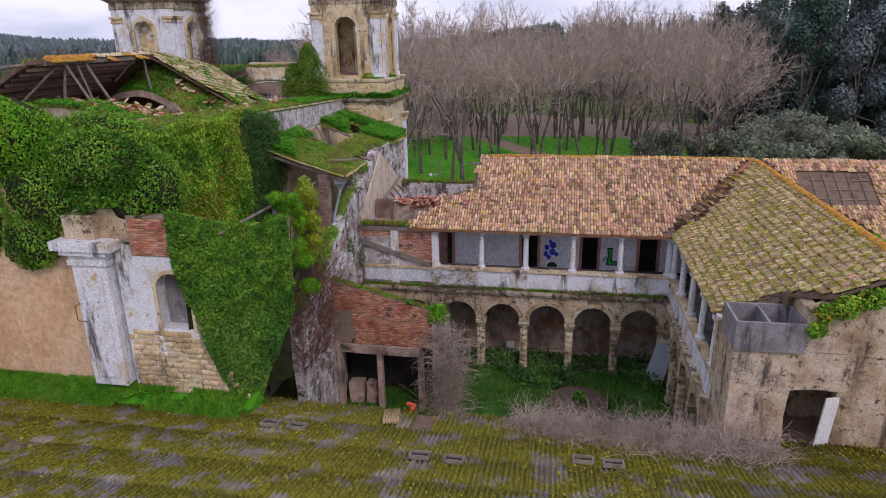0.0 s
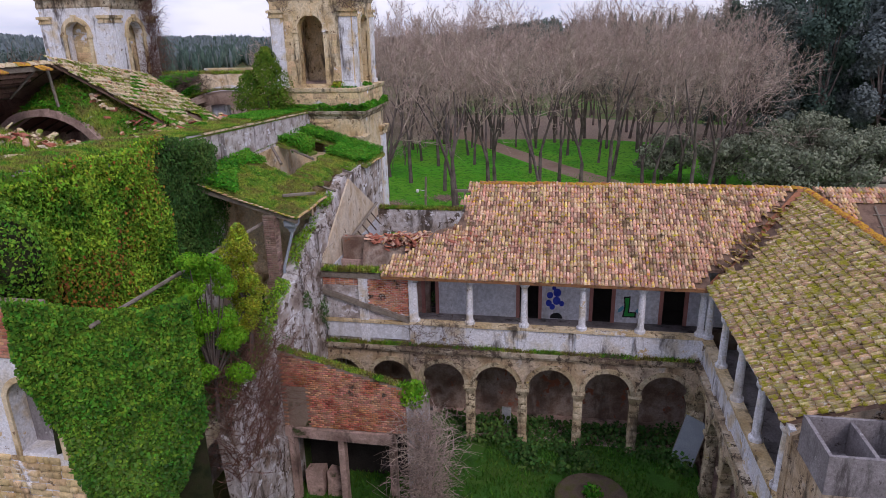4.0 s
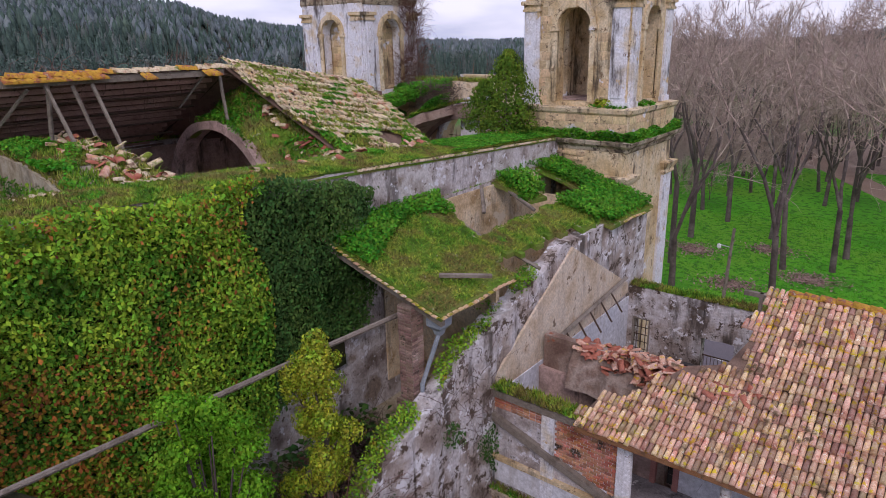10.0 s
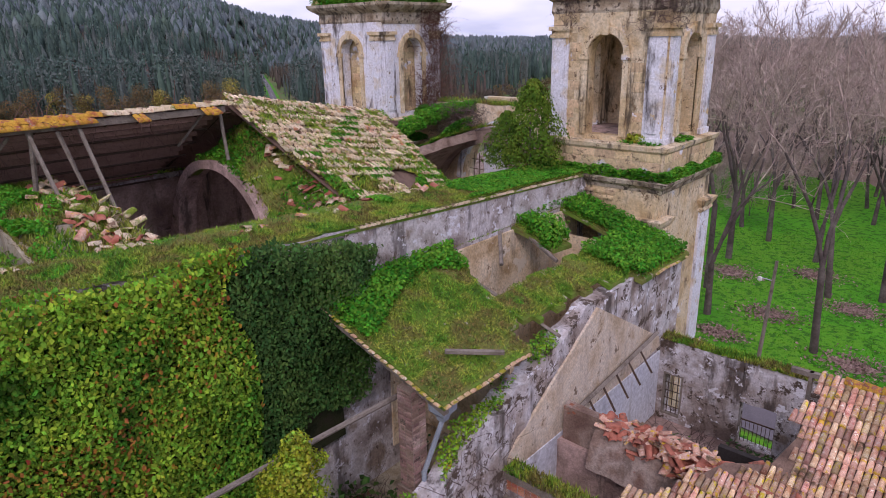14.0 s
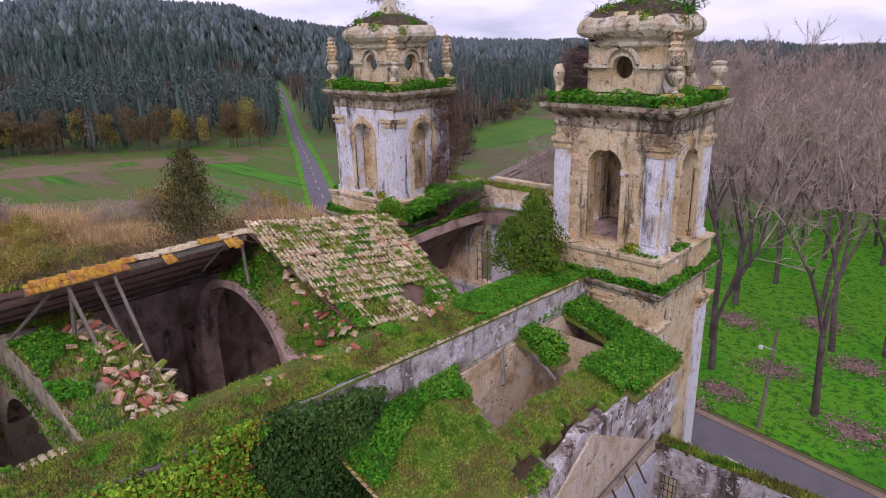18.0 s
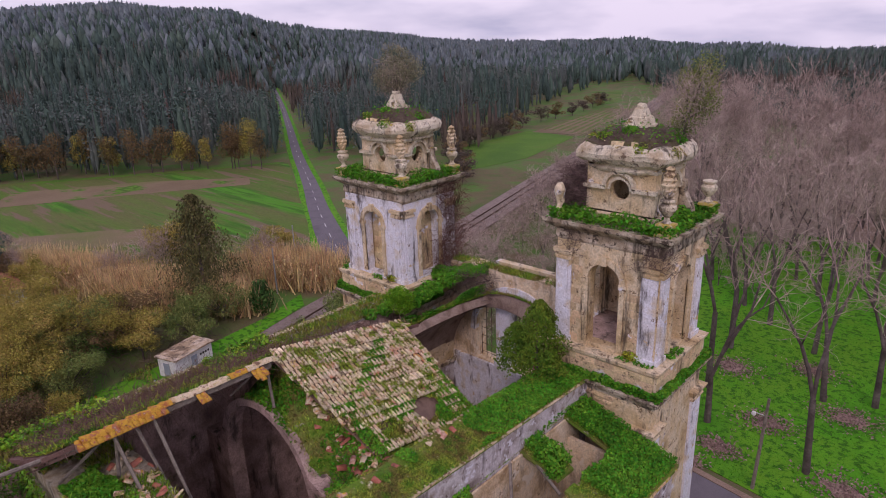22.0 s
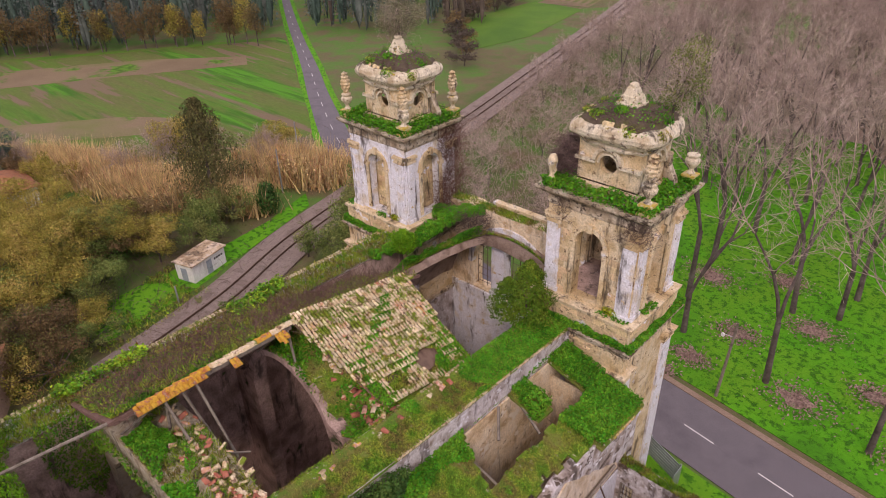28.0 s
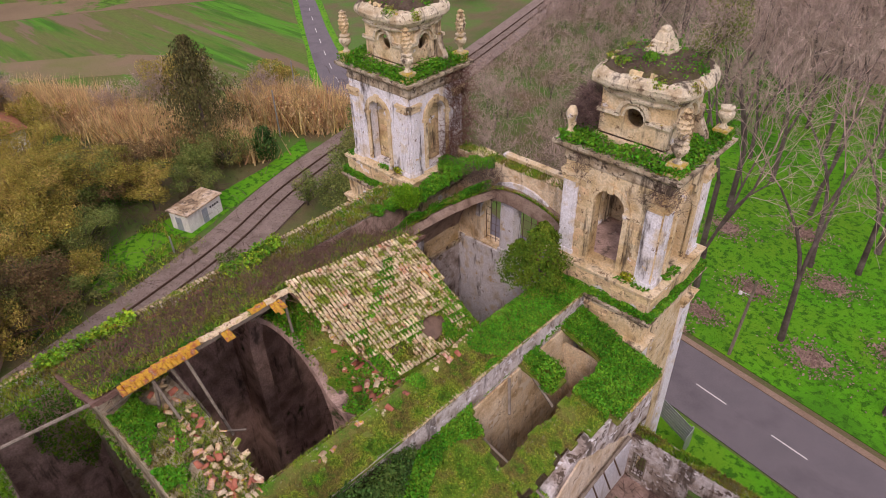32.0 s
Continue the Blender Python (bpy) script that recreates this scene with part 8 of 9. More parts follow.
tagged(np_part("dry_scrub", *bramble(sh, 2.6, .035, 1.2), DRYTWIG), "tangled leafless brown scrub", "scrub", kind="stuff")
ky = rng.uniform(70, 215, 6500)
kx = np.interp(ky, [q[1] for q in RAIL], [q[0] for q in RAIL]) + 4.5 + rng.random(6500) ** 1.3 * np.interp(ky, [70, 100, 215], [18, 34, 22])
kp = np.stack([kx, ky, np.full(6500, G)], 1)
kp = kp[(np.min(np.hypot(kp[:, None, 0] - np.array(ROAD)[None, :, 0], kp[:, None, 1] - np.array(ROAD)[None, :, 1]), 1) > 5) & (lumps(kp, .12, 4) > -.6)]
tagged(np_part("pale_scrub", *bramble(kp, 3.6, .03, 1.6), TWIG), "pale leafless scrub along the railway", "scrub", kind="stuff")
gsc, gn = rng.uniform(0, 1, (9000, 2)), None
gp = np.stack([-120 + 76 * gsc[:, 0], 15 + 70 * gsc[:, 1], np.full(9000, G)], 1)
rxs = np.interp(gp[:, 1], [q[1] for q in RAIL], [q[0] for q in RAIL])
gp = gp[(gp[:, 0] < rxs - 5)]
gp = gp[gp[:, 1] < np.interp(gp[:, 0], [-104, -80, -60], [30, 58, 66])]
gp = gp[(lumps(gp, .12) > .05) & (np.hypot(gp[:, 0] + 62, gp[:, 1] - 48) > 7)]
tagged(np_part("green_undergrowth", *leaf_cloud(gp + np.stack([np.zeros(len(gp)), np.zeros(len(gp)), rng.uniform(.1, 1.6, len(gp))], 1), np.tile((0, 0, 1.0), (len(gp), 1)), .7), IVY_DARK), "dark green undergrowth beside the railway", "undergrowth", kind="stuff")
for i, (x, y, r) in enumerate(((-6.0, 70.4, 2.2), (-13, 76, 1.8), (-8, 81, 2.0), (-15, 70, 1.3), (-1, 75, 1.6), (3, 83, 2.0), (-19, 84, 2.2), (-12.5, 88, 1.6), (-16.5, 66.8, 1.0), (2.6, 69, 1.9))):
    slab("leaf_litter", [(x + .5 * r * (1 + .3 * math.sin(3 * a + i)) * math.cos(a) * 1.2, y + .5 * r * (1 + .25 * math.cos(4 * a + i)) * math.sin(a) * .8) for a in [2 * math.pi * k / 18 for k in range(18)]], G + .02 + .001 * i, LITTER, "patch of brown fallen leaves on the lawn")
lx = np.concatenate([np.stack([rng.normal(x, r * .7, 700), rng.normal(y, r * .5, 700), np.full(700, G + .08)], 1) for x, y, r in ((-6.0, 70.4, 2.2), (-13, 76, 1.8), (-8, 81, 2.0), (-15, 70, 1.3), (-1, 75, 1.6), (3, 83, 2.0), (-19, 84, 2.2), (-12.5, 88, 1.6), (-16.5, 66.8, 1.0), (2.6, 69, 1.9))])
tagged(np_part("scattered_leaves", *leaf_cloud(lx, np.tile((0, 0, 1.0), (len(lx), 1)), .22), LITTER), "fallen brown leaves scattered over the lawn", "leaf litter", kind="stuff")
lg_n = 45000
lp_ = np.stack([rng.uniform(-24, 22, lg_n), rng.uniform(66.5, 104, lg_n), np.full(lg_n, G)], 1)
tagged(np_part("lawn_grass", *blade_cloud(lp_, .12, .9, .04), surf("lawn_blade", [(.045, .25, .008), (.06, .30, .01), (.09, .28, .014)], .8, bump=0, fine=4, island=.4, see=.3)), "fresh green lawn grass", "grass", kind="stuff")

# neighbouring buildings in the valley
bb_ = thing("brick_outbuilding", "long low brick outbuilding with a red ridge beside the tracks", "building", at=(-57.5, 22.0, G))
part("wall", turned(boxes((-2.6, 2.6, -7, 5, 0, 4.2)), pose(0, 0, 0, 0, 0, -28)), surf("old_brick_render", [(.34, .22, .16), (.44, .31, .24), (.38, .25, .18)], .8, bump=.5, joints=(1.6, .7)), bb_)
part("roof", turned(squares(bmesh.new(), [(2.9, 4.2), (.1, 5.4)], 0, -1, 2.2), pose(0, 0, 0, 0, 0, -28)), TILE_RED, bb_)
hs_ = thing("far_house", "small white house with a red tile roof among trees", "house", at=(-98, 38.5, G))
part("wall", boxes((-3.5, 3.5, -4, 4, 0, 3)), RENDER_WHITE, hs_)
part("roof", squares(bmesh.new(), [(4.4, 3.0), (.3, 5.0)]), TILE_RED, hs_)

# ---------- ivy and weeds on the ruins ----------
def stuff(name, data, material, label, category):
    return tagged(np_part(name, *data, material), label, category, kind="stuff")


def wall_pts(n, o, u, v, depth, nrm, keep=None, seed=0):
    a, b = rng.random(n), rng.random(n)
    p = np.asarray(o, float) + a[:, None] * np.asarray(u, float) + b[:, None] * np.asarray(v, float)
    p += np.asarray(nrm, float) * (depth * rng.random(n) * (1 + .6 * lumps(p, 1.3, seed)))[:, None]
    if keep is not None:
        p = p[keep(p)]
    return p


# nave wall curtain
def curtain_keep(p):
    low = np.where(p[:, 1] < 28, 1.2, 1.2 + (p[:, 1] - 28) * .55)
    return (p[:, 2] > low + .7 * lumps(p, 1.1, 4)) & (p[:, 2] < 9.35 - .045 * (p[:, 1] - 35) - .12 * np.maximum(0, p[:, 1] - 31.5) ** 1.4 + .3 * lumps(p, 1.7, 1)) & (p[:, 1] < 35.2 - .12 * np.maximum(0, 9 - p[:, 2]) ** 1.1 + .4 * lumps(p, 1.9, 2))


p = wall_pts(120000, (-14.78, 21.3, .8), (0, 14.2, 0), (0, 0, 9.3), .75, (1, 0, 0), curtain_keep)
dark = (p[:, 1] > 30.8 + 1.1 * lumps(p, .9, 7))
setting(part("ivy_backing", rough_edges(cut(boxes((-14.8, -14.62, 21.4, 33.6, 2.6, 8.9)), 4), .12), IVY_BACK), "dark sheet painted as stems and shade behind the ivy")
russet = ~dark & (rng.random(len(p)) < np.clip(.05 + .14 * lumps(p, .7, 9) + .05 * np.maximum(0, 28 - p[:, 1]) * (p[:, 2] < 6.5), 0, .45))
stuff("russet_ivy", leaf_cloud(p[russet] + np.array([.1, 0, 0]), np.tile((1.0, 0, .35), (int(russet.sum()), 1)), .125, .7), RUSSET, "russet and orange leaves scattered through the ivy", "ivy")
light = ~dark & ~russet
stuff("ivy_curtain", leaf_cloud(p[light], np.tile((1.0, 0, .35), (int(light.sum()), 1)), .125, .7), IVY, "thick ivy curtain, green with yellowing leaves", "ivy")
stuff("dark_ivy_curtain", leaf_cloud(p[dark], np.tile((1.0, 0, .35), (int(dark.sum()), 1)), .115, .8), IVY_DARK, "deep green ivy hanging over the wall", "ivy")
for c, rad, n_ in (((-16.2, 22.5, 9.1), (2.4, 1.6, 1.5), 7000), ((-20.4, 21.5, 9.7), (3.3, 1.6, 1.9), 9000), ((-24.6, 21.7, 9.9), (3.3, 1.5, 2.0), 8000), ((-18.2, 21.6, 7.6), (2.6, 1.3, 2.2), 7000), ((-14.6, 22.2, 7.4), (1.7, 1.6, 1.8), 5000), ((-29, 22.0, 9.7), (3.0, 1.6, 2.0), 4000), ((-21.5, 21.2, 6.9), (1.6, .8, 2.6), 3500), ((-19.0, 20.9, 5.6), (1.2, .5, 1.3), 1800), ((-15.7, 21.2, 8.6), (2.0, 1.0, 1.5), 7000)):
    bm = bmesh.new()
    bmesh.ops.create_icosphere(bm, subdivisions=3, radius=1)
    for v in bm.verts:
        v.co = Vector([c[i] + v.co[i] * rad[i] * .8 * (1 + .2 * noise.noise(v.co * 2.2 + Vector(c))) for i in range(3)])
    setting(part("ivy_mound_core", bm, IVY_BACK, smooth=True), "dark core painted as stems and shade inside the mound")
    q, v = ball_points(c, rad, int(n_ * 1.9), c[0], .8)
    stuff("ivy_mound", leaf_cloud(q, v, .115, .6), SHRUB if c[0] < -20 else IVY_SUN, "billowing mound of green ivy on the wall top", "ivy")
# front curtain, over the corner of the end wall
P0, P1 = np.array([-12.9, 20.75]), np.array([-9.3, 23.3])
dv = P1 - P0
nv_ = np.array([dv[1], -dv[0]]) / np.linalg.norm(dv)
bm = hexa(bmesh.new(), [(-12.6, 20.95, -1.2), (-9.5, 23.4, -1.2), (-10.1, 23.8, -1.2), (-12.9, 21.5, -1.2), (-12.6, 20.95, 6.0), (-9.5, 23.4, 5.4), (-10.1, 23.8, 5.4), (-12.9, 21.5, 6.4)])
setting(part("ivy_clad_corner", rough_edges(cut(bm, 4), .15, 3), IVY_BACK), "ruined corner painted dark as stems and shade under ivy")
a, b = rng.random(80000), rng.random(80000)
p = np.stack([P0[0] + dv[0] * a, P0[1] + dv[1] * a, -1.6 + 8.8 * b], 1)
p[:, :2] += nv_ * (.1 + (.25 + .5 * rng.random(80000)) * (1 + .75 * lumps(p, 1.3, 2) + .35 * lumps(p, 3.1, 5)))[:, None]
p = p[(p[:, 2] > np.maximum(5.0 - 17 * a, -1.6 + np.maximum(0, a - .55) * 9) + .5 * lumps(p, 1.5, 5)) & (p[:, 2] < 7.0 - .5 * a + .5 * lumps(p, 1.4, 6))]
# Leaves lower down take a darker ivy copy with shade in its colour.
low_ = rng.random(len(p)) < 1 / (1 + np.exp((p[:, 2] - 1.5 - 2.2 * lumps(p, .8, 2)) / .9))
stuff("dark_ivy_front", leaf_cloud(p[low_], np.tile((nv_[0], nv_[1], .35), (int(low_.sum()), 1)), .13, .7), surf("shaded_ivy_leaf", [(.042, .11, .014), (.075, .185, .022), (.13, .24, .03)], .5, rough=.5, bump=0, fine=4, island=.45, see=.2), "ivy cascading to the ground, shade put into its deep green", "ivy")
p = p[~low_]
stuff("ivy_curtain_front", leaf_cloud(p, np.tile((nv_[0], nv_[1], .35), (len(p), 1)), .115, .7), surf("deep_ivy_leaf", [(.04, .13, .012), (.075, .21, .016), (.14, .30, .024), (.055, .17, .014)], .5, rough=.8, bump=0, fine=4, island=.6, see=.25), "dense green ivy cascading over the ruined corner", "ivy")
def leafy_clumps(n, w, z0, z1, seed):
    """Small clumps heaped round an upright stem, narrower at the top."""
    r_ = random.Random(seed)
    out = []
    for k in range(n):
        f = (k + .5) / n
        q = w * (1.05 - .6 * f)
        out.append(((r_.uniform(-q, q), r_.uniform(-q, q), z0 + (z1 - z0) * f), (r_.uniform(.3, .55), r_.uniform(.3, .55), r_.uniform(.25, .5))))
    return out


bush("fresh_shrub", "bright fresh-green young shrub on the ruined range", (-10.6, 26.0, .3), leafy_clumps(24, 1.15, 1.4, 6.3, 3), SHRUB, .09, 4600, (3, .08))
bush("fresh_shrub", "bright fresh-green young shrub on the ruined range", (-10.9, 23.0, .4), [((0, 0, 1.6), (1.1, 1.1, 1.1)), ((.3, -.3, 2.5), (.8, .8, .8))], SHRUB, .09, 3600, (2, .07))
bush("vine_covered_post", "yellow-green climbing vine smothering an old post", (-10.75, 29.3, 0.2), leafy_clumps(26, .8, 1.6, 6.2, 8), AUTUMN, .085, 3800, (6, .1))
n_ = 9000
p = np.stack([rng.uniform(-14.5, -10.6, n_), rng.uniform(22, 37, n_), rng.uniform(.1, 1.1, n_)], 1)
p = p[lumps(p, 1.0, 3) > -.15]
rust = rng.random(len(p)) < .55
stuff("range_leaf_litter", leaf_cloud(p[rust] * (1, 1, .5), np.tile((0, 0, 1.0), (int(rust.sum()), 1)), .2), surf("dead_leaf", [(.17, .09, .05), (.26, .15, .09), (.13, .07, .04)], 1.0, bump=0, fine=4, island=.4), "dead brown leaves on the floor of the ruined range", "leaf litter")
p = p[~rust]
stuff("range_undergrowth", leaf_cloud(p, np.tile((0, 0, 1.0), (len(p), 1)), .24), IVY_DARK, "dark undergrowth on the floor of the ruined range", "undergrowth")
p = np.stack([rng.uniform(-13.9, -10.6, 1200), rng.uniform(24, 34, 1200), rng.uniform(.1, .5, 1200)], 1)
stuff("range_brambles", bramble(p, 1.6, .018), DRYTWIG, "brown brambles in the ruined range", "bramble")
p = np.stack([rng.uniform(-10.15, -9.95, 700), rng.uniform(25.4, 30.0, 700), rng.uniform(-2.5, 1.9, 700)], 1)
stuff("hanging_creeper", bramble(p, 2.2, .014, -1.1), REDTWIG, "dry brown creeper hanging down the broken wall", "creeper")
p = np.stack([rng.uniform(-10.75, -10.1, 7000), rng.uniform(25, 38.8, 7000), rng.uniform(0, .5, 7000)], 1)
p[:, 2] += np.interp(p[:, 1], [26, 29.5, 31, 32.2, 33.5, 34.4, 37.2, 39.4], [.4, .9, 2.4, 2.8, 3.3, 4.1, 4.75, 5.4])
p = p[lumps(p, 1.2, 6) > -.1]
stuff("wall_top_weeds", leaf_cloud(p, np.tile((.3, 0, 1.0), (len(p), 1)), .1), IVY, "green weeds along the broken wall top", "weeds")
n_ = 26000
x, y = rng.uniform(-22.3, -17.4, n_), rng.uniform(35.4, 42.8, n_)
p = np.stack([x, y, 12.62 - .17 * np.maximum(0, y - 35.2) - np.abs(x + 22.5) * .60], 1)
p = p[(lumps(p, 1.5, 12) + .35 * np.sin(x * 5.2) > .08) & (y > 35.5 + np.maximum(0, x + 21.5) * .28)]
stuff("nave_roof_moss", blade_cloud(p, .17, .6, .035), TURF, "green grass and moss in bands between the roof tiles", "moss")
p = np.stack([rng.uniform(-10.12, -9.85, 9000), rng.uniform(28.5, 36, 9000), rng.uniform(-1.5, 4.0, 9000)], 1)
p = p[(lumps(p, .9, 21) + .25 * lumps(p, 2.3, 3) > .42) & (p[:, 2] < np.interp(p[:, 1], [28, 29.5, 31, 32.2, 33.5, 34.4, 36], [.6, .9, 2.4, 2.8, 3.3, 4.0, 4.3]))]
stuff("wall_face_weeds", leaf_cloud(p, np.tile((1.0, 0, .4), (len(p), 1)), .1), IVY_DARK, "weeds rooted in the face of the broken wall", "weeds")
def slope_pts(n):
    x, y = rng.uniform(-29.5, -22.8, n), rng.uniform(26.8, 44.0, n)
    zr = 12.4 - .17 * np.maximum(0, y - 35.2)
    return np.stack([x, y, np.where(x > -26, zr + (x + 22.55) * .507, zr - 1.75 + (x + 26) * .44)], 1)


p = slope_pts(42000)
p = p[lumps(p, .8, 31) + .3 * lumps(p, 2.6, 4) > -.25]
stuff("far_slope_turf", blade_cloud(p, .24, .7, .04), TURF, "grass and moss over the far roof slope", "grass")
p = slope_pts(16000)
p = p[(p[:, 1] < 31.5 + 1.5 * lumps(p, .6, 2)) & (lumps(p, 1.0, 15) > -.35)]
stuff("far_slope_weeds", leaf_cloud(p + np.array([0, 0, .08]), np.tile((-.4, 0, 1.0), (len(p), 1)), .12), WEED, "green weeds spreading over the far roof slope", "weeds")
p = wall_pts(4200, (-28.45, 24.6, 3.2), (0, 3.6, 0), (0, 0, 6.2), .3, (1, 0, 0), lambda q: q[:, 2] > 3.4 + 1.6 * np.abs(q[:, 1] - 26.3) + .8 * lumps(q, 1.2, 5))
stuff("inner_ivy", leaf_cloud(p, np.tile((1.0, 0, .35), (len(p), 1)), .12, .7), IVY_SUN, "dark ivy hanging down the inner nave wall", "ivy")
p = slope_pts(900)
p = p[lumps(p, .5, 8) > .1]
stuff("far_slope_brambles", bramble(p, 1.2, .014), DRYTWIG, "brown brambles on the far roof slope", "bramble")
far_edge = thing("far_eaves_tiles", "broken row of orange eaves tiles along the far roof edge", "roof tiles")
pieces("eaves_tile", tile_base(.24, .45, .08), [axes((-29.62, y, 9.08 - .17 * max(0, y - 35.2) + random.uniform(0, .05)), (0, 1, 0), (1, 0, .44), (-.44, 0, 1), 1, 1, 1.2) for y in np.arange(26.9, 43.8, .25) if random.random() < .85], TILE_RED, far_edge, 90)
# turf on walls and roofs
n_ = 68000
y = rng.uniform(21.5, 48.4, n_)
x = rng.uniform(-16.95, -14.75, n_)
p = np.stack([x, y, 9.15 - .045 * (y - 35) + .1 * (-14.8 - x) / 2], 1)
p = p[lumps(p, 1.6, 8) > -.75]
setting(part("wall_top_turf", rough_edges(cut(hexa(bmesh.new(), [(-16.95, 21.5, 9.6), (-14.75, 21.5, 9.6), (-14.75, 48.4, 8.45), (-16.95, 48.4, 8.45), (-16.8, 21.5, 9.98), (-14.82, 21.5, 9.74), (-14.82, 48.4, 8.6), (-16.8, 48.4, 8.84)]), 5), .07, 3, 1.3), TURF_BASE), "turf grown over the wall top")
stuff("wall_top_grass", blade_cloud(p + np.array([0, 0, .1]), .12, 1.2, .02), TURF, "mossy grass growing on the nave wall top", "grass")
q = p[(p[:, 1] > 41.5 + 1.5 * lumps(p, 1.2, 1)) | (lumps(p, .9, 6) > .3)]
q = q[rng.choice(len(q), min(9000, len(q)), replace=False)]
stuff("wall_top_leaves", leaf_cloud(q + np.array([0, 0, .2]), np.tile((.2, 0, 1.0), (len(q), 1)), .11), WEED, "bright leafy weeds on the nave wall top", "weeds")
et = [axes((-14.72, y_, 9.12 - .045 * (y_ - 35)), (0, 1, 0), (-1, 0, .1), (.1, 0, 1), .8, .7, .9) for y_ in np.arange(34.8, 47.8, .21) if noise.noise((y_ * .8, 1, 1)) > -.35]
et += [axes((-16.98, y_, 9.3 - .045 * (y_ - 35) + random.uniform(-.02, .05)), (0, -1, random.uniform(-.06, .06)), (1, 0, .1), (-.1, 0, 1), .8, .8, 1.1) for y_ in np.arange(24, 46.2, .22) if noise.noise((y_ * .6, 5, 1)) > .05 and random.random() < .8]
edge_t = thing("wall_edge_tiles", "line of lichened tiles edging the nave wall top", "tiles")
pieces("edge_tile", tile_base(), et, TILE_PALE, edge_t, 150)
n_ = 60000
x, y = rng.uniform(-14.8, -9.85, n_), rng.uniform(33.0, 48.1, n_)
hole = ~np.array([lt_keep(a_, b_) for a_, b_ in zip(x, y)])
x, y = x[~hole], y[~hole]
p = np.stack([x, y, 7.42 - (x + 14.8) * .30 + .03], 1)
stuff("lean_to_grass", blade_cloud(p, .1, 1.2, .02), TURF, "short mossy grass on the lean-to roof", "grass")
q = p[((p[:, 0] + p[:, 1] * .05 < -11.6 + 1.1 * lumps(p, .9, 2)) & (p[:, 1] < 39.0)) | (p[:, 1] > 43.6 + .8 * lumps(p, 1.0, 5))]
q = q[rng.choice(len(q), min(16000, len(q)), replace=False)]
stuff("lean_to_weeds", leaf_cloud(q + np.stack([np.zeros(len(q)), np.zeros(len(q)), rng.uniform(.08, .4, len(q))], 1), np.tile((.3, -.2, 1.0), (len(q), 1)), .12), WEED, "bright green fern-like weeds on the lean-to roof", "weeds")
bush("wall_weed_clump", "round bright green weed clump on the broken roof edge", (-13.6, 43.3, 6.95), [((0, 0, .45), (.85, .8, .65)), ((.5, -.5, .2), (.5, .5, .4))], WEED, .15, 1500)
for cx_ in (-14.45, -31.2):
    for half, hy_, z, n_, hh, nm in ((3.38, 3.08, 8.58, 15000, .62, "ledge"), (3.15, 2.7, 16.45, 9500, .72, "cornice"), (3.1, 2.75, 10.0, 2400, .3, "plinth")):
        s = rng.integers(0, 4, n_)
        t = rng.uniform(-1, 1, n_)
        dpt = rng.uniform(-.08, .36 if nm != "cornice" else 1.1, n_)
        x = np.where(s == 0, t * half, np.where(s == 1, half - dpt, np.where(s == 2, t * half, -half + dpt)))
        y = np.where(s == 0, -hy_ + dpt, np.where(s == 1, t * hy_, np.where(s == 2, hy_ - dpt, t * hy_)))
        p = np.stack([cx_ + x, 51.3 + y, np.full(n_, z)], 1)
        p = p[lumps(p, 1.1, cx_ + z) > (-.7 if nm != "plinth" else .2)]
        p[:, 2] += hh * rng.random(len(p)) * (.7 + .5 * lumps(p, 1.9, 3))
        stuff("tower_weeds", leaf_cloud(p, np.tile((0, -.2, 1.0), (len(p), 1)), .15), WEED, "bright green weeds on the tower " + nm, "weeds")
    p = np.stack([cx_ + rng.uniform(-1.8, 1.8, 900), 51.4 + rng.uniform(-1.6, 1.6, 900), np.full(900, 20.15)], 1)
    p[:, 2] += .75 * (1 - np.hypot(p[:, 0] - cx_, p[:, 1] - 51.4) / 2.4)
    stuff("dome_brambles", bramble(p, .6, .018, .1), DRYTWIG, "dry brown brambles on the tower cap", "bramble")
    p = p[:260] + rng.normal(0, .2, (260, 3))
    stuff("dome_weeds", leaf_cloud(np.repeat(p, 5, 0) + rng.normal(0, .12, (1300, 3)), np.tile((0, -.3, 1.0), (1300, 1)), .12), WEED, "tufts of grass on the tower cap", "weeds")
    for gx, gy, gz, gr, mt in ((-1.0, -1.3, 20.35, .5, TURF), (1.7, .2, 20.2, .55, WEED), (1.0, -1.75, 20.0, .6, TURF), (-1.6, .6, 20.35, .5, TURF), (.1, -.9, 20.7, .4, WEED), (2.1, -1.0, 19.8, .5, TURF), (-1.9, -.6, 20.2, .4, TURF)):
        q, v = ball_points((cx_ + gx, 51.4 + gy, gz), (gr, gr, gr * .7), 420, gx)
        stuff("cap_tuft", leaf_cloud(q, v, .12, -.6), mt, "tuft of green grass on the tower cap", "weeds")
    q, v = ball_points((cx_ + 1.6, 48.9, 10.2), (.55, .22, .25), 450, 2)
    stuff("yellow_lichen", leaf_cloud(q, v, .12), AUTUMN, "orange-yellow lichen at the belfry foot", "lichen")
DOME_LEAF = surf("grey_green_wispy_leaf", [(.17, .17, .10), (.26, .25, .15), (.32, .29, .19)], .8, rough=.7, bump=0, fine=4, island=.4, see=.25)
bush("dome_olive", "wispy grey-green olive bush rooted on the tower cap", (-31.6, 52.0, 20.2), [((-.2, 0, 2.6), (1.7, 1.5, 1.3)), ((1.0, .2, 3.0), (1.2, 1.0, 1.0)), ((-1.2, .2, 2.2), (1.0, 1.0, .9)), ((-.1, .1, 3.8), (1.2, 1.0, .8))], DOME_LEAF, .10, 1150, (2.5, .09))
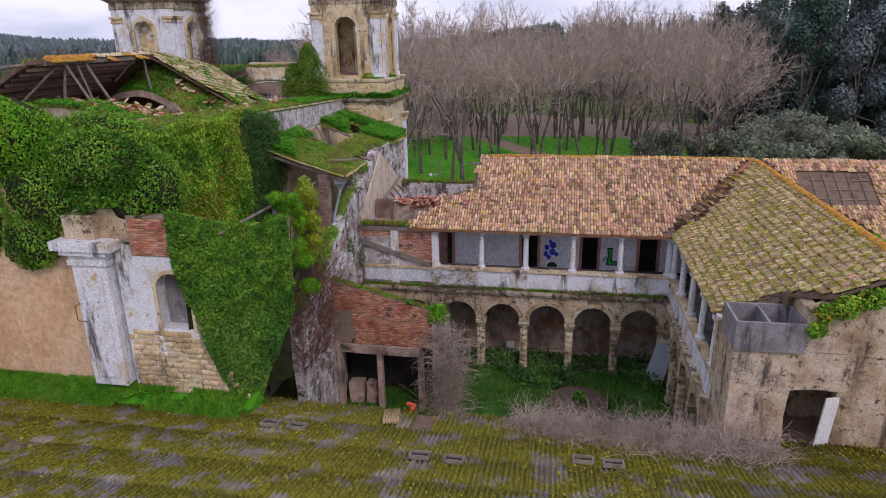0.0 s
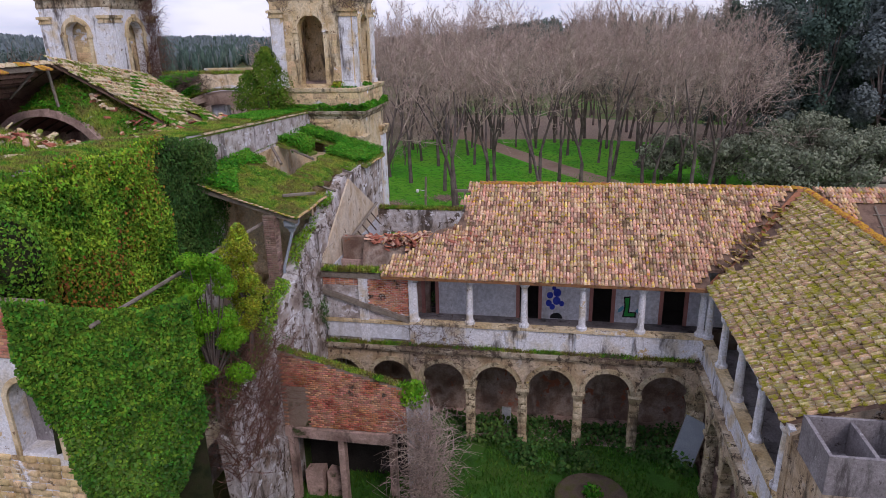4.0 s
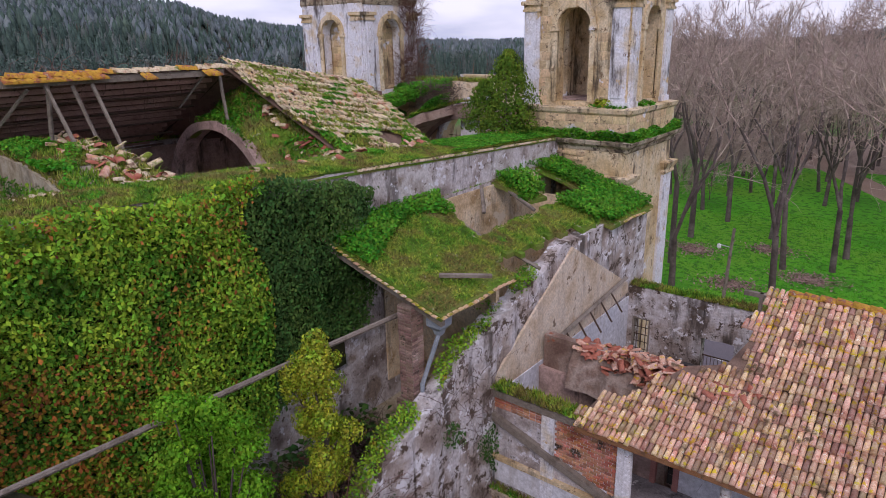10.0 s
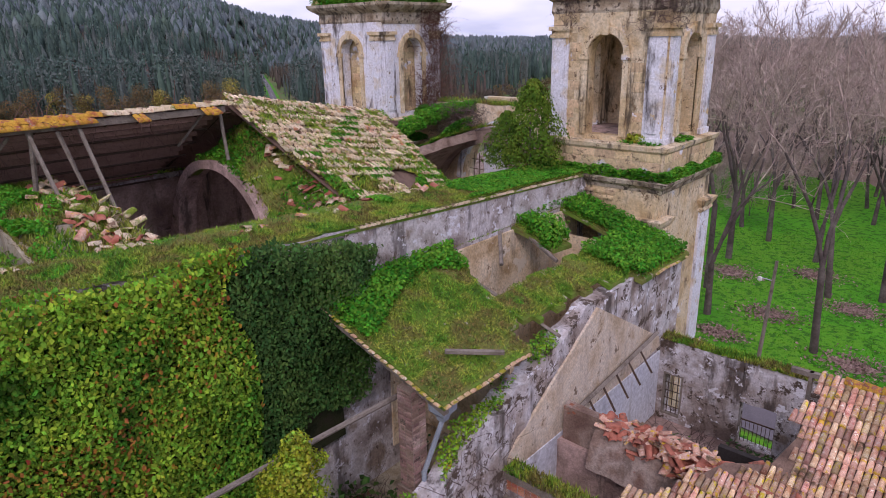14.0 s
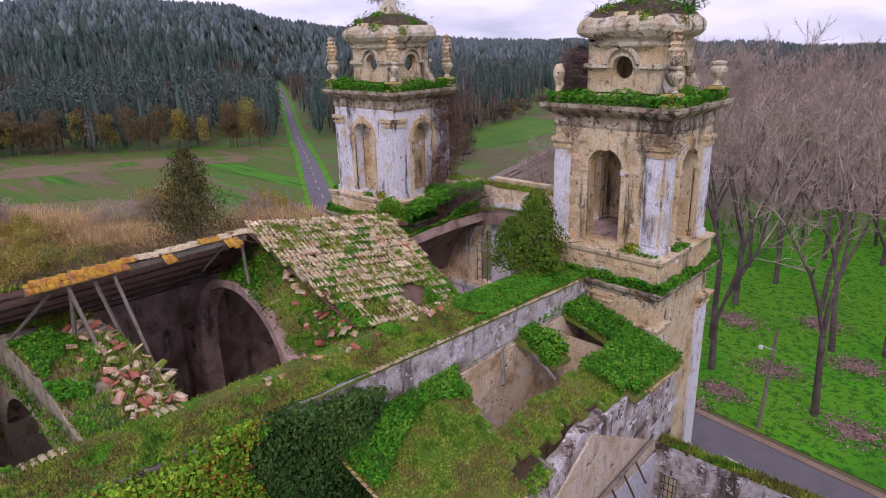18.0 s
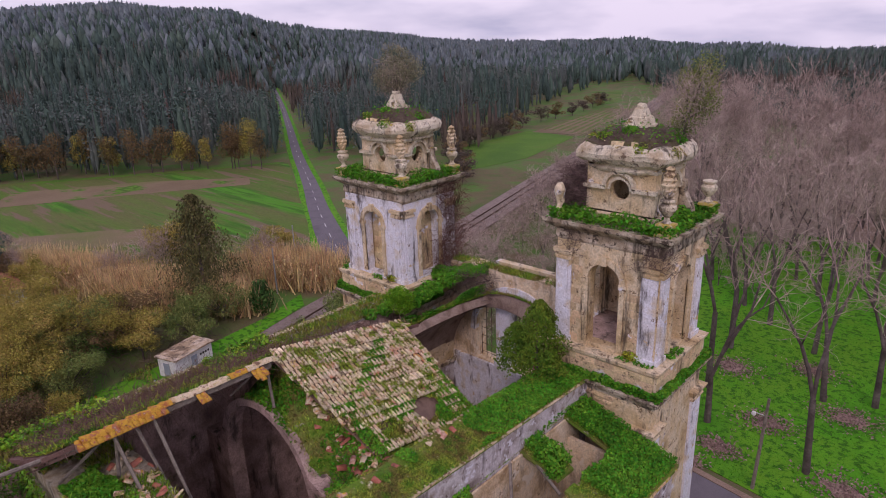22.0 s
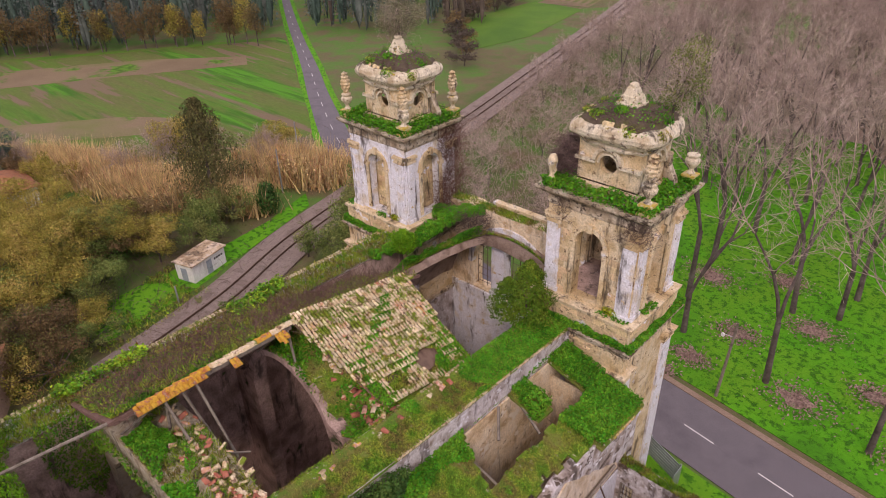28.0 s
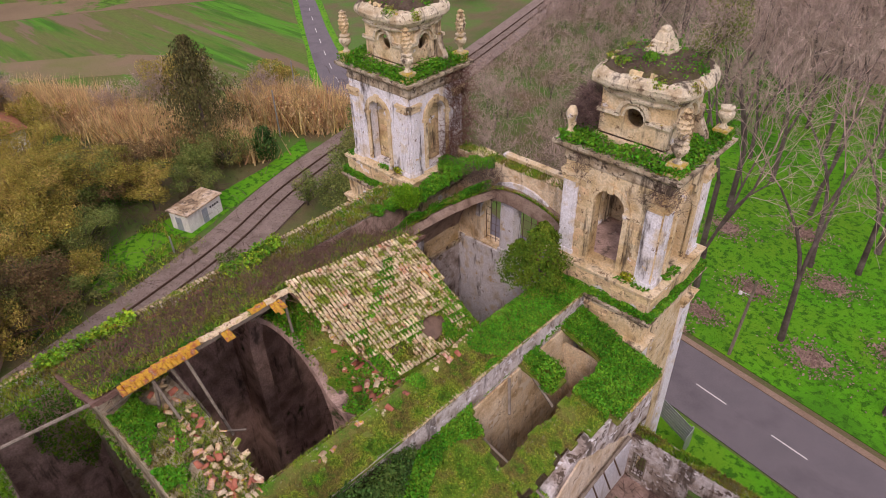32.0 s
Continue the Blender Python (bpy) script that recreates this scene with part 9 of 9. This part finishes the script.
bush("dome_shrub", "dark twiggy shrub rooted on the tower cap", (-12.9, 52.9, 19.9), [((.2, 0, 1.3), (.9, .8, .9)), ((.5, .3, 2.5), (1.0, .9, 1.0)), ((-.3, .3, .9), (.7, .7, .6)), ((.7, .3, 3.5), (.8, .8, .8)), ((-.1, .2, 3.0), (.6, .6, .7)), ((1.1, .1, 1.9), (.6, .6, .7))], BRUSH, .09, 1000, (2.2, .08))
for cx_, cy_, cz_, h_, w_ in ((-31.6, 52.0, 20.2, 4.2, .9), (-12.7, 52.9, 19.9, 3.9, .7)):
    p = np.stack([rng.normal(cx_, w_ * .5, 260), rng.normal(cy_, w_ * .4, 260), cz_ + rng.uniform(.2, .75, 260) * h_], 1)
    stuff("dome_twigs", bramble(p, 1.3, .014, 1.4), TWIG, "bare upright twigs through the bush on the tower cap", "twigs")
q, v = ball_points((-16.9, 50.2, 17.8), (.95, 1.0, 1.2), 2000, 1, .3)
stuff("dead_ivy_bundle", bramble(q, .6, .018, .1), surf("dead_ivy_twig", [(.14, .09, .08), (.24, .165, .15)], 2.0, bump=0, fine=4, island=.4), "bundle of dead brown ivy clinging to the tower attic", "creeper")
p = wall_pts(1500, (-28.35, 50.9, 9.8), (0, 3.3, 0), (0, 0, 6.4), .2, (1, 0, 0), lambda p: (p[:, 1] > 51.9 + .8 * lumps(p, 1.5, 2) - .12 * (p[:, 2] - 13)) & (lumps(p, .7, 5) > -.6))
stuff("red_creeper", bramble(p, 1.3, .015, -1.0), REDTWIG, "red-brown dead creeper on the tower side", "creeper")
p = wall_pts(500, (-16.6, 48.85, 14.6), (5.6, 0, 0), (0, 0, 1.4), .12, (0, -1, 0), lambda p: lumps(p, 1.3, 4) > .1)
stuff("dry_tower_growth", bramble(p, .9, .013, -1.0), DRYTWIG, "dry stems hanging below the tower cornice", "creeper")
# church front, far wall and far roof slope
n_ = 24000
y = rng.uniform(44.3, 53.0, n_)
end = np.interp(y, [44.2, 46, 49.8, 52.2, 52.6, 53], [-64, -44, -30, -16, 60, 60])
th_ = np.radians(end - np.abs(rng.normal(0, 9, n_)) + 1)
p = np.stack([-22.6 + 6.35 * np.sin(th_), y, 3.3 + 6.35 * np.cos(th_)], 1)
p = p[(lumps(p, .8, 1) > -.3) | (p[:, 1] > 51.8)]
up = np.stack([np.sin(np.interp(p[:, 1], [44, 53], [-.8, 0])), np.full(len(p), -.2), np.ones(len(p))], 1)
tall = (.5 + .5 * lumps(p, 1.4, 3)).clip(0, 1)
green = (p[:, 1] < 52.0) & (lumps(p, .9, 7) > -.45)
q = p[green] + np.stack([np.zeros(green.sum()), np.zeros(green.sum()), rng.uniform(0, 1.0, green.sum()) * tall[green]], 1)
stuff("vault_top_weeds", leaf_cloud(q, up[green], .15), WEED, "bright green weeds trailing along the broken vault", "weeds")
stuff("vault_top_grass", blade_cloud(p, .25, .9, .03), TURF, "mossy grass over the surviving vault", "grass")
n_ = 4200
p = np.stack([rng.uniform(-28.1, -17.5, n_), rng.uniform(53.0, 53.9, n_), np.full(n_, 10.72)], 1)
stuff("front_top_grass", blade_cloud(p, .3, .8, .03), TURF, "olive grass on the church front", "grass")
p = np.stack([rng.uniform(-28.0, -24.0, 700), rng.uniform(51.5, 53.8, 700), rng.uniform(9.0, 10.6, 700)], 1)
stuff("front_brambles", bramble(p, 1.1, .016, .4), DRYTWIG, "dry brown brambles beside the tower foot", "bramble")
q = []
for cx_, cy_, cz_, gr in ((-28.6, 45.9, 9.0, .55), (-28.3, 46.9, 9.1, .6), (-27.7, 48.7, 9.2, .7), (-27.5, 49.5, 9.5, .75), (-27.4, 50.3, 9.75, .8), (-27.2, 51.1, 10.0, .85), (-26.8, 51.9, 10.3, .8), (-26.2, 52.5, 10.5, .7), (-25.4, 53.0, 10.6, .55), (-28.0, 51.8, 10.3, .6)):
    q.append(ball_points((cx_, cy_, cz_), (gr, gr * .9, gr * .6), 900, cx_ + cy_)[0])
q = np.concatenate(q)
q = q[lumps(q, 1.7, 2) > -.75]
stuff("tower_foot_weeds", leaf_cloud(q, np.tile((.3, -.4, 1.0), (len(q), 1)), .14), WEED, "vivid green weeds heaped at the tower foot", "weeds")
bush("nave_bush", "dark shrub growing on the nave floor", (-25.7, 51.0, G + .02), [((0, 0, 2.2), (1.6, 1.3, 1.5)), ((.7, -.4, 3.6), (1.3, 1.1, 1.2)), ((-.7, .1, 4.3), (1.1, 1.0, 1.0))], IVY_DARK, .2, 500, (3.0, .09))
bush("shelf_bush", "small round green bush on the nave wall", (-27.6, 47.6, 8.9), [((0, 0, .7), (1.0, .9, .9)), ((.3, -.3, 1.3), (.7, .6, .6))], SHRUB, .13, 2200)
n_ = 3600
x, y = rng.uniform(-29.4, -22.9, n_), rng.uniform(27, 44, n_)
p = np.stack([x, y, 12.4 - .17 * np.maximum(0, y - 35.2) - np.abs(x + 22.5) * .47], 1)
stuff("roof_brambles", bramble(p, 1.3, .018, .5), surf("russet_bramble", [(.15, .085, .065), (.21, .13, .10)], 1.0, bump=0, fine=4, island=.3), "russet leafless brambles covering the far roof slope", "bramble")
q = p[lumps(p, .7, 9) > -.05]
stuff("roof_turf", blade_cloud(np.repeat(q, 8, 0) + rng.normal(0, .2, (8 * len(q), 3)) * (1, 1, .1), .25, .6, .03), TURF, "grass tufts on the far roof slope", "grass")
n_ = 22000
p = np.stack([rng.uniform(-30.5, -28.3, n_), rng.uniform(21.4, 48.4, n_), np.full(n_, 9.1)], 1)
stuff("far_wall_grass", blade_cloud(p, .25, .6, .03), TURF, "grass along the far nave wall top", "grass")
et = [axes((-30.5, y_, 9.15), (0, -1, 0), (1, 0, .1), (-.1, 0, 1), .9, .8, 1) for y_ in np.arange(21.6, 48, .24)]
pieces("edge_tile", tile_base(), et, TILE_PALE, edge_t, 115)
q = p[lumps(p, .8, 3) > .35][:3500] + rng.normal(0, .1, (min(3500, int((lumps(p, .8, 3) > .35).sum())), 3))
stuff("far_wall_weeds", leaf_cloud(q + np.array([0, 0, .3]), np.tile((0, 0, 1.0), (len(q), 1)), .2), IVY, "green weeds along the far nave wall", "weeds")
# broken vault band
n_ = 12000
x = rng.uniform(-28.4, -16.9, n_)
p = np.stack([x, rng.uniform(27.05, 29.9, n_), 9.33 + .85 * np.sin(np.clip((x + 28.6) / 11.7, 0, 1) * np.pi)], 1)
p = p[lumps(p, 1.2, 5) > -.35]
stuff("vault_grass", blade_cloud(p, .22, .6, .025), TURF, "grass on the broken vault", "grass")
q = p[(lumps(p, 1.0, 2) > .2) & (p[:, 0] < -19) & (p[:, 1] < 28.6)][:1800]
stuff("vault_weeds", leaf_cloud(q + np.array([0, 0, .2]), np.tile((0, 0, 1.0), (len(q), 1)), .17), WEED, "bright weeds on the broken vault", "weeds")
p = np.stack([rng.uniform(-24, -17.0, 4200), rng.uniform(34.7, 37.3, 4200), np.zeros(4200)], 1)
p = p[lumps(p, 1.3, 2) > -.1]
p[:, 2] = [fill_z(a_, b_) + .05 for a_, b_ in p[:, :2]]
p[:, 2] += rng.uniform(0, .22, len(p))
g_ = np.stack([rng.uniform(-24.5, -17.0, 9000), rng.uniform(34.8, 37.6, 9000), np.zeros(9000)], 1)
g_[:, 2] = [fill_z(a_, b_) for a_, b_ in g_[:, :2]]
stuff("fill_grass", blade_cloud(g_, .2, .8, .025), TURF, "mossy grass on the rubble behind the arch", "grass")
stuff("roof_edge_weeds", leaf_cloud(p, np.tile((0, -.4, 1.0), (len(p), 1)), .13), WEED, "weeds along the broken roof edge", "weeds")
n_ = 16000
x, y = rng.uniform(-22.0, -17.3, n_), rng.uniform(35.6, 42.7, n_)
p = np.stack([x, y, 12.63 - .17 * (y - 35.2) - np.abs(x + 22.5) * .60], 1)
p = p[lumps(p * (1, .8, 1), 1.35, 3) > -.2]
stuff("roof_moss", blade_cloud(p, .12, 1.2, .035), TURF, "moss and grass between the bleached tiles", "moss")
q = p[(lumps(p, 1.1, 8) > -.08) & (p[:, 1] > 36.2)][:6000]
stuff("roof_weeds", leaf_cloud(q + np.array([0, 0, .08]), np.tile((.4, 0, 1.0), (len(q), 1)), .11), WEED, "bright weeds among the bleached tiles", "weeds")
p = np.stack([rng.uniform(-18.9, -17.4, 130), rng.uniform(35.6, 36.8, 130), rng.uniform(6.6, 7.2, 130)], 1)
stuff("dry_saplings", bramble(p, 2.6, .016, 1.6), DRYTWIG, "thin leafless saplings in the open nave", "sapling")
x = -17.2 - 6.8 * rng.random(9000)
y = rng.uniform(27.1, 29.6, 9000)
p = np.stack([x, np.minimum(y, 29.85), np.array([bandtop(v) for v in x]) + .04], 1)
p = p[(lumps(p, .9, 6) > .9 * (p[:, 1] - 28.3)) & (lumps(p, 1.9, 3) > -.1)]
p[:, 2] += rng.uniform(0, .3, len(p))
stuff("rubble_weeds", leaf_cloud(p, np.tile((.2, -.3, 1.0), (len(p), 1)), .1), WEED, "bright weeds growing among the broken tiles", "weeds")
con = thing("wall_conifer", "young green cypress growing on the nave wall", "tree", at=(-17.0, 47.0, 8.8))
n_ = 11000
k = rng.uniform(.04, 1, n_)
an = rng.uniform(0, 6.283, n_)
rad = 1.35 * np.minimum(1, (1.03 - k) * 1.6) ** .7 * rng.uniform(.5, 1.05, n_) * (1 + .2 * np.sin(an * 4 + k * 13) + .1 * np.sin(an * 7 - k * 29))
low = np.arange(n_) < 3600
rad[low] *= .78
p = np.stack([rad * np.cos(an) - np.where(low, 1.0, -.15), rad * np.sin(an) - np.where(low, .35, 0), np.where(low, 2.5, 3.9) * k], 1)
np_part("crown", *leaf_cloud(p, np.stack([np.cos(an), np.sin(an), np.full_like(an, .6)], 1), .125, -.5), surf("cypress_spray", [(.06, .14, .012), (.12, .22, .018), (.19, .27, .03)], .9, bump=0, fine=4, island=.4, see=.25), con)
part("trunk", rod(bmesh.new(), (0, 0, -.1), (0, 0, 3.4), .09, 6, .02), BARK, con)
# tops of the lower walls
for nm, x0, x1, y0, y1, z, n_ in (("outer_wall_grass", -10.2, -3.2, 46.7, 47.35, 2.5, 4500), ("eaves_grass", -10.3, -5.5, 35.75, 36.4, 2.3, 2500), ("ledge_grass", -10.3, 8.5, 35.7, 36.0, -1.55, 4200), ("garth_grass", -10.2, 8.4, 23.5, 38.0, COURT, 26000), ("bank_grass", -27, -10.4, 19.5, 21.0, -1.1, 26000), ("east_bank_grass", 11.5, 19, 20.5, 24.7, -2.6, 6000)):
    p = np.stack([rng.uniform(x0, x1, n_), rng.uniform(y0, y1, n_), np.full(n_, z)], 1)
    if nm == "bank_grass":
        p[:, 2] += (p[:, 1] - 19.5) * .38
    p = p[lumps(p, 1.4, z) > -.5]
    stuff(nm, blade_cloud(p, .28 if "garth" in nm else .15 if "bank" in nm else .2, .5, .03), surf(nm + "_blade", [(.04, .13, .012), (.07, .21, .02), (.11, .2, .03)] if nm[0] == "g" else [(.08, .26, .014), (.12, .34, .02), (.17, .33, .03)], .6, bump=0, fine=4, island=.35, see=.2) if "g" == nm[0] or "bank" in nm else TURF, "rough green grass", "grass")
p = np.stack([rng.uniform(-10, 8.2, 9000), rng.uniform(33.6, 37.9, 9000), np.full(9000, COURT)], 1)
p = p[(lumps(p, .9, 3) + .3 * (p[:, 1] - 35) > .05)]
p[:, 2] += rng.uniform(.05, .9, len(p)) * (.6 + .5 * lumps(p, 1.3, 2))
stuff("garth_weeds", leaf_cloud(p, np.tile((0, -.5, 1.0), (len(p), 1)), .2), IVY_DARK, "tall dark weeds along the arcade", "weeds")
n_ = 3500
x = rng.uniform(-10.1, -3.8, n_)
p = np.stack([x, rng.uniform(30.2, 30.62, n_), .95 - (x + 10.5) * .27], 1)
stuff("brick_wall_moss", blade_cloud(p, .12, .7, .03), TURF, "moss along the sloping brick wall top", "moss")
p = np.stack([rng.normal(-3.7, .45, 1000), rng.normal(29.5, .4, 1000), rng.uniform(COURT, -1.6, 1000)], 1)
stuff("bramble_thicket", bramble(p, 1.7, .016, .9), TWIG, "grey leafless bramble thicket against the brick wall", "bramble")
q, v = ball_points((-4.3, 30.4, -1.0), (.7, .5, .7), 900, 3)
stuff("ivy_sprig", leaf_cloud(q, v, .17), SHRUB, "fresh green creeper at the brick wall end", "creeper")
p = np.stack([rng.uniform(-5.6, -2.4, 160), rng.uniform(35.55, 35.9, 160), rng.uniform(-2.6, -.2, 160)], 1)
stuff("ledge_creeper", bramble(p, 1.2, .014, -.6), DRYTWIG, "dry creeper draped over the parapet", "creeper")
p = np.stack([rng.uniform(-10.2, 8.5, 1300), rng.uniform(35.6, 35.8, 1300), np.full(1300, -1.6)], 1)
p = p[lumps(p, .8, 3) > -.1]
stuff("hanging_roots", bramble(p, .55, .012, -1.0), DRYTWIG, "dry roots hanging from the stone ledge", "creeper")
x = rng.uniform(.5, 9.8, 2700)
y = 21.4 + rng.normal(0, .7, 2700) - .1 * (x - 4)
p = np.stack([x, y, -1.75 + (22.4 - y) * .26], 1)
stuff("roof_edge_brambles", bramble(p, 1.5, .014, .45), TWIG, "grey-brown brambles sprawling over the roof edge", "bramble")
n_ = 60000
x, y = rng.uniform(-26.5, 16, n_), rng.uniform(12.0, 22.5, n_)
p = np.stack([x, y, -1.75 + (22.4 - y) * .26 + .03 + .045], 1)
p = p[lumps(p, .55, 2) + .5 * lumps(p, 2.1, 6) > .22 - .5 * np.sin(p[:, 0] / 1.06 * 2 * np.pi * 6 + np.pi)]
stuff("roof_moss_cushions", blade_cloud(p, .07, .9, .045), surf("yellow_green_moss", [(.13, .15, .012), (.24, .23, .02), (.32, .26, .02), (.16, .19, .02)], .5, bump=0, fine=4, island=.35), "cushions of yellow-green moss on the corrugated roof", "moss")
q = np.concatenate([ball_points(c_, (r_, r_ * .6, r_), int(900 * r_), 4 + r_)[0] for c_, r_ in (((11.2, 22.3, 3.7), .4), ((11.8, 22.2, 4.0), .5), ((11.0, 22.3, 3.0), .35), ((12.5, 22.1, 4.4), .45), ((13.2, 22.1, 4.8), .35))])
v = np.tile((0, -.5, 1.0), (len(q), 1))
stuff("gable_weeds", leaf_cloud(q, v, .14), IVY, "green weeds at the end of the mossy roof", "weeds")
stuff("well_plant", leaf_cloud(*ball_points((3.35, 31.5, COURT + .95), (.45, .45, .35), 260, 7), .16), WEED, "green weeds sprouting from the well platform", "weeds")
# growth inside the ruins
n_ = 5200
p = np.stack([rng.uniform(-28.3, -16.9, n_), np.full(n_, 26.9) - rng.uniform(0, .25, n_), rng.uniform(5.6, 9.6, n_)], 1)
top_ = 9.3 + .85 * np.sin(np.clip((p[:, 0] + 28.6) / 11.7, 0, 1) * np.pi)
p = p[(p[:, 2] < top_) & (p[:, 2] > top_ - 1.1 - 1.6 * np.maximum(0, lumps(p, .9, 3)))]
stuff("hanging_vault_ivy", leaf_cloud(p, np.tile((0, -1.0, .3), (len(p), 1)), .14), IVY_SUN, "ivy hanging down from the broken vault", "ivy")
p = np.stack([rng.uniform(-9.6, -3.4, 5000), rng.uniform(39.5, 46.4, 5000), np.full(5000, -1.15)], 1)
p = p[lumps(p, 1.1, 2) > -.1]
p[:, 2] += rng.uniform(0, .8, len(p)) * (.6 + .5 * lumps(p, 1.3, 1))
stuff("room_weeds", leaf_cloud(p, np.tile((0, 0, 1.0), (len(p), 1)), .16), IVY_DARK, "dark weeds growing in the roofless room", "weeds")
p = np.stack([rng.uniform(-9.6, -3.4, 500), rng.uniform(39.5, 46.4, 500), np.full(500, -1.15)], 1)
stuff("room_brambles", bramble(p, 1.5, .015, .8), DRYTWIG, "brown brambles in the roofless room", "bramble")
p = np.stack([np.full(2600, -10.02), rng.uniform(26.2, 36.0, 2600), rng.uniform(-4.5, 4.4, 2600)], 1)
p = p[(p[:, 2] < np.interp(p[:, 1], [26, 29.5, 31, 32.2, 33.5, 34.4, 37.2], [.4, .9, 2.4, 2.8, 3.3, 4.1, 4.75])) & (lumps(p, .8, 4) > .15)]
q = p[rng.random(len(p)) < .3]
stuff("wall_face_creeper", bramble(q, 1.4, .013, -.8), DRYTWIG, "dry stems clinging to the ruined wall", "creeper")
p, v = ball_points((-15.8, 20.9, 7.6), (1.3, .5, .9), 3200, 3)
p = p[p[:, 2] > 7.2 + .6 * lumps(p, 1.2, 2)]
stuff("block_ivy", leaf_cloud(p, np.tile((0, -.6, .6), (len(p), 1)), .14), IVY_SUN, "ivy creeping over the masonry block", "ivy")
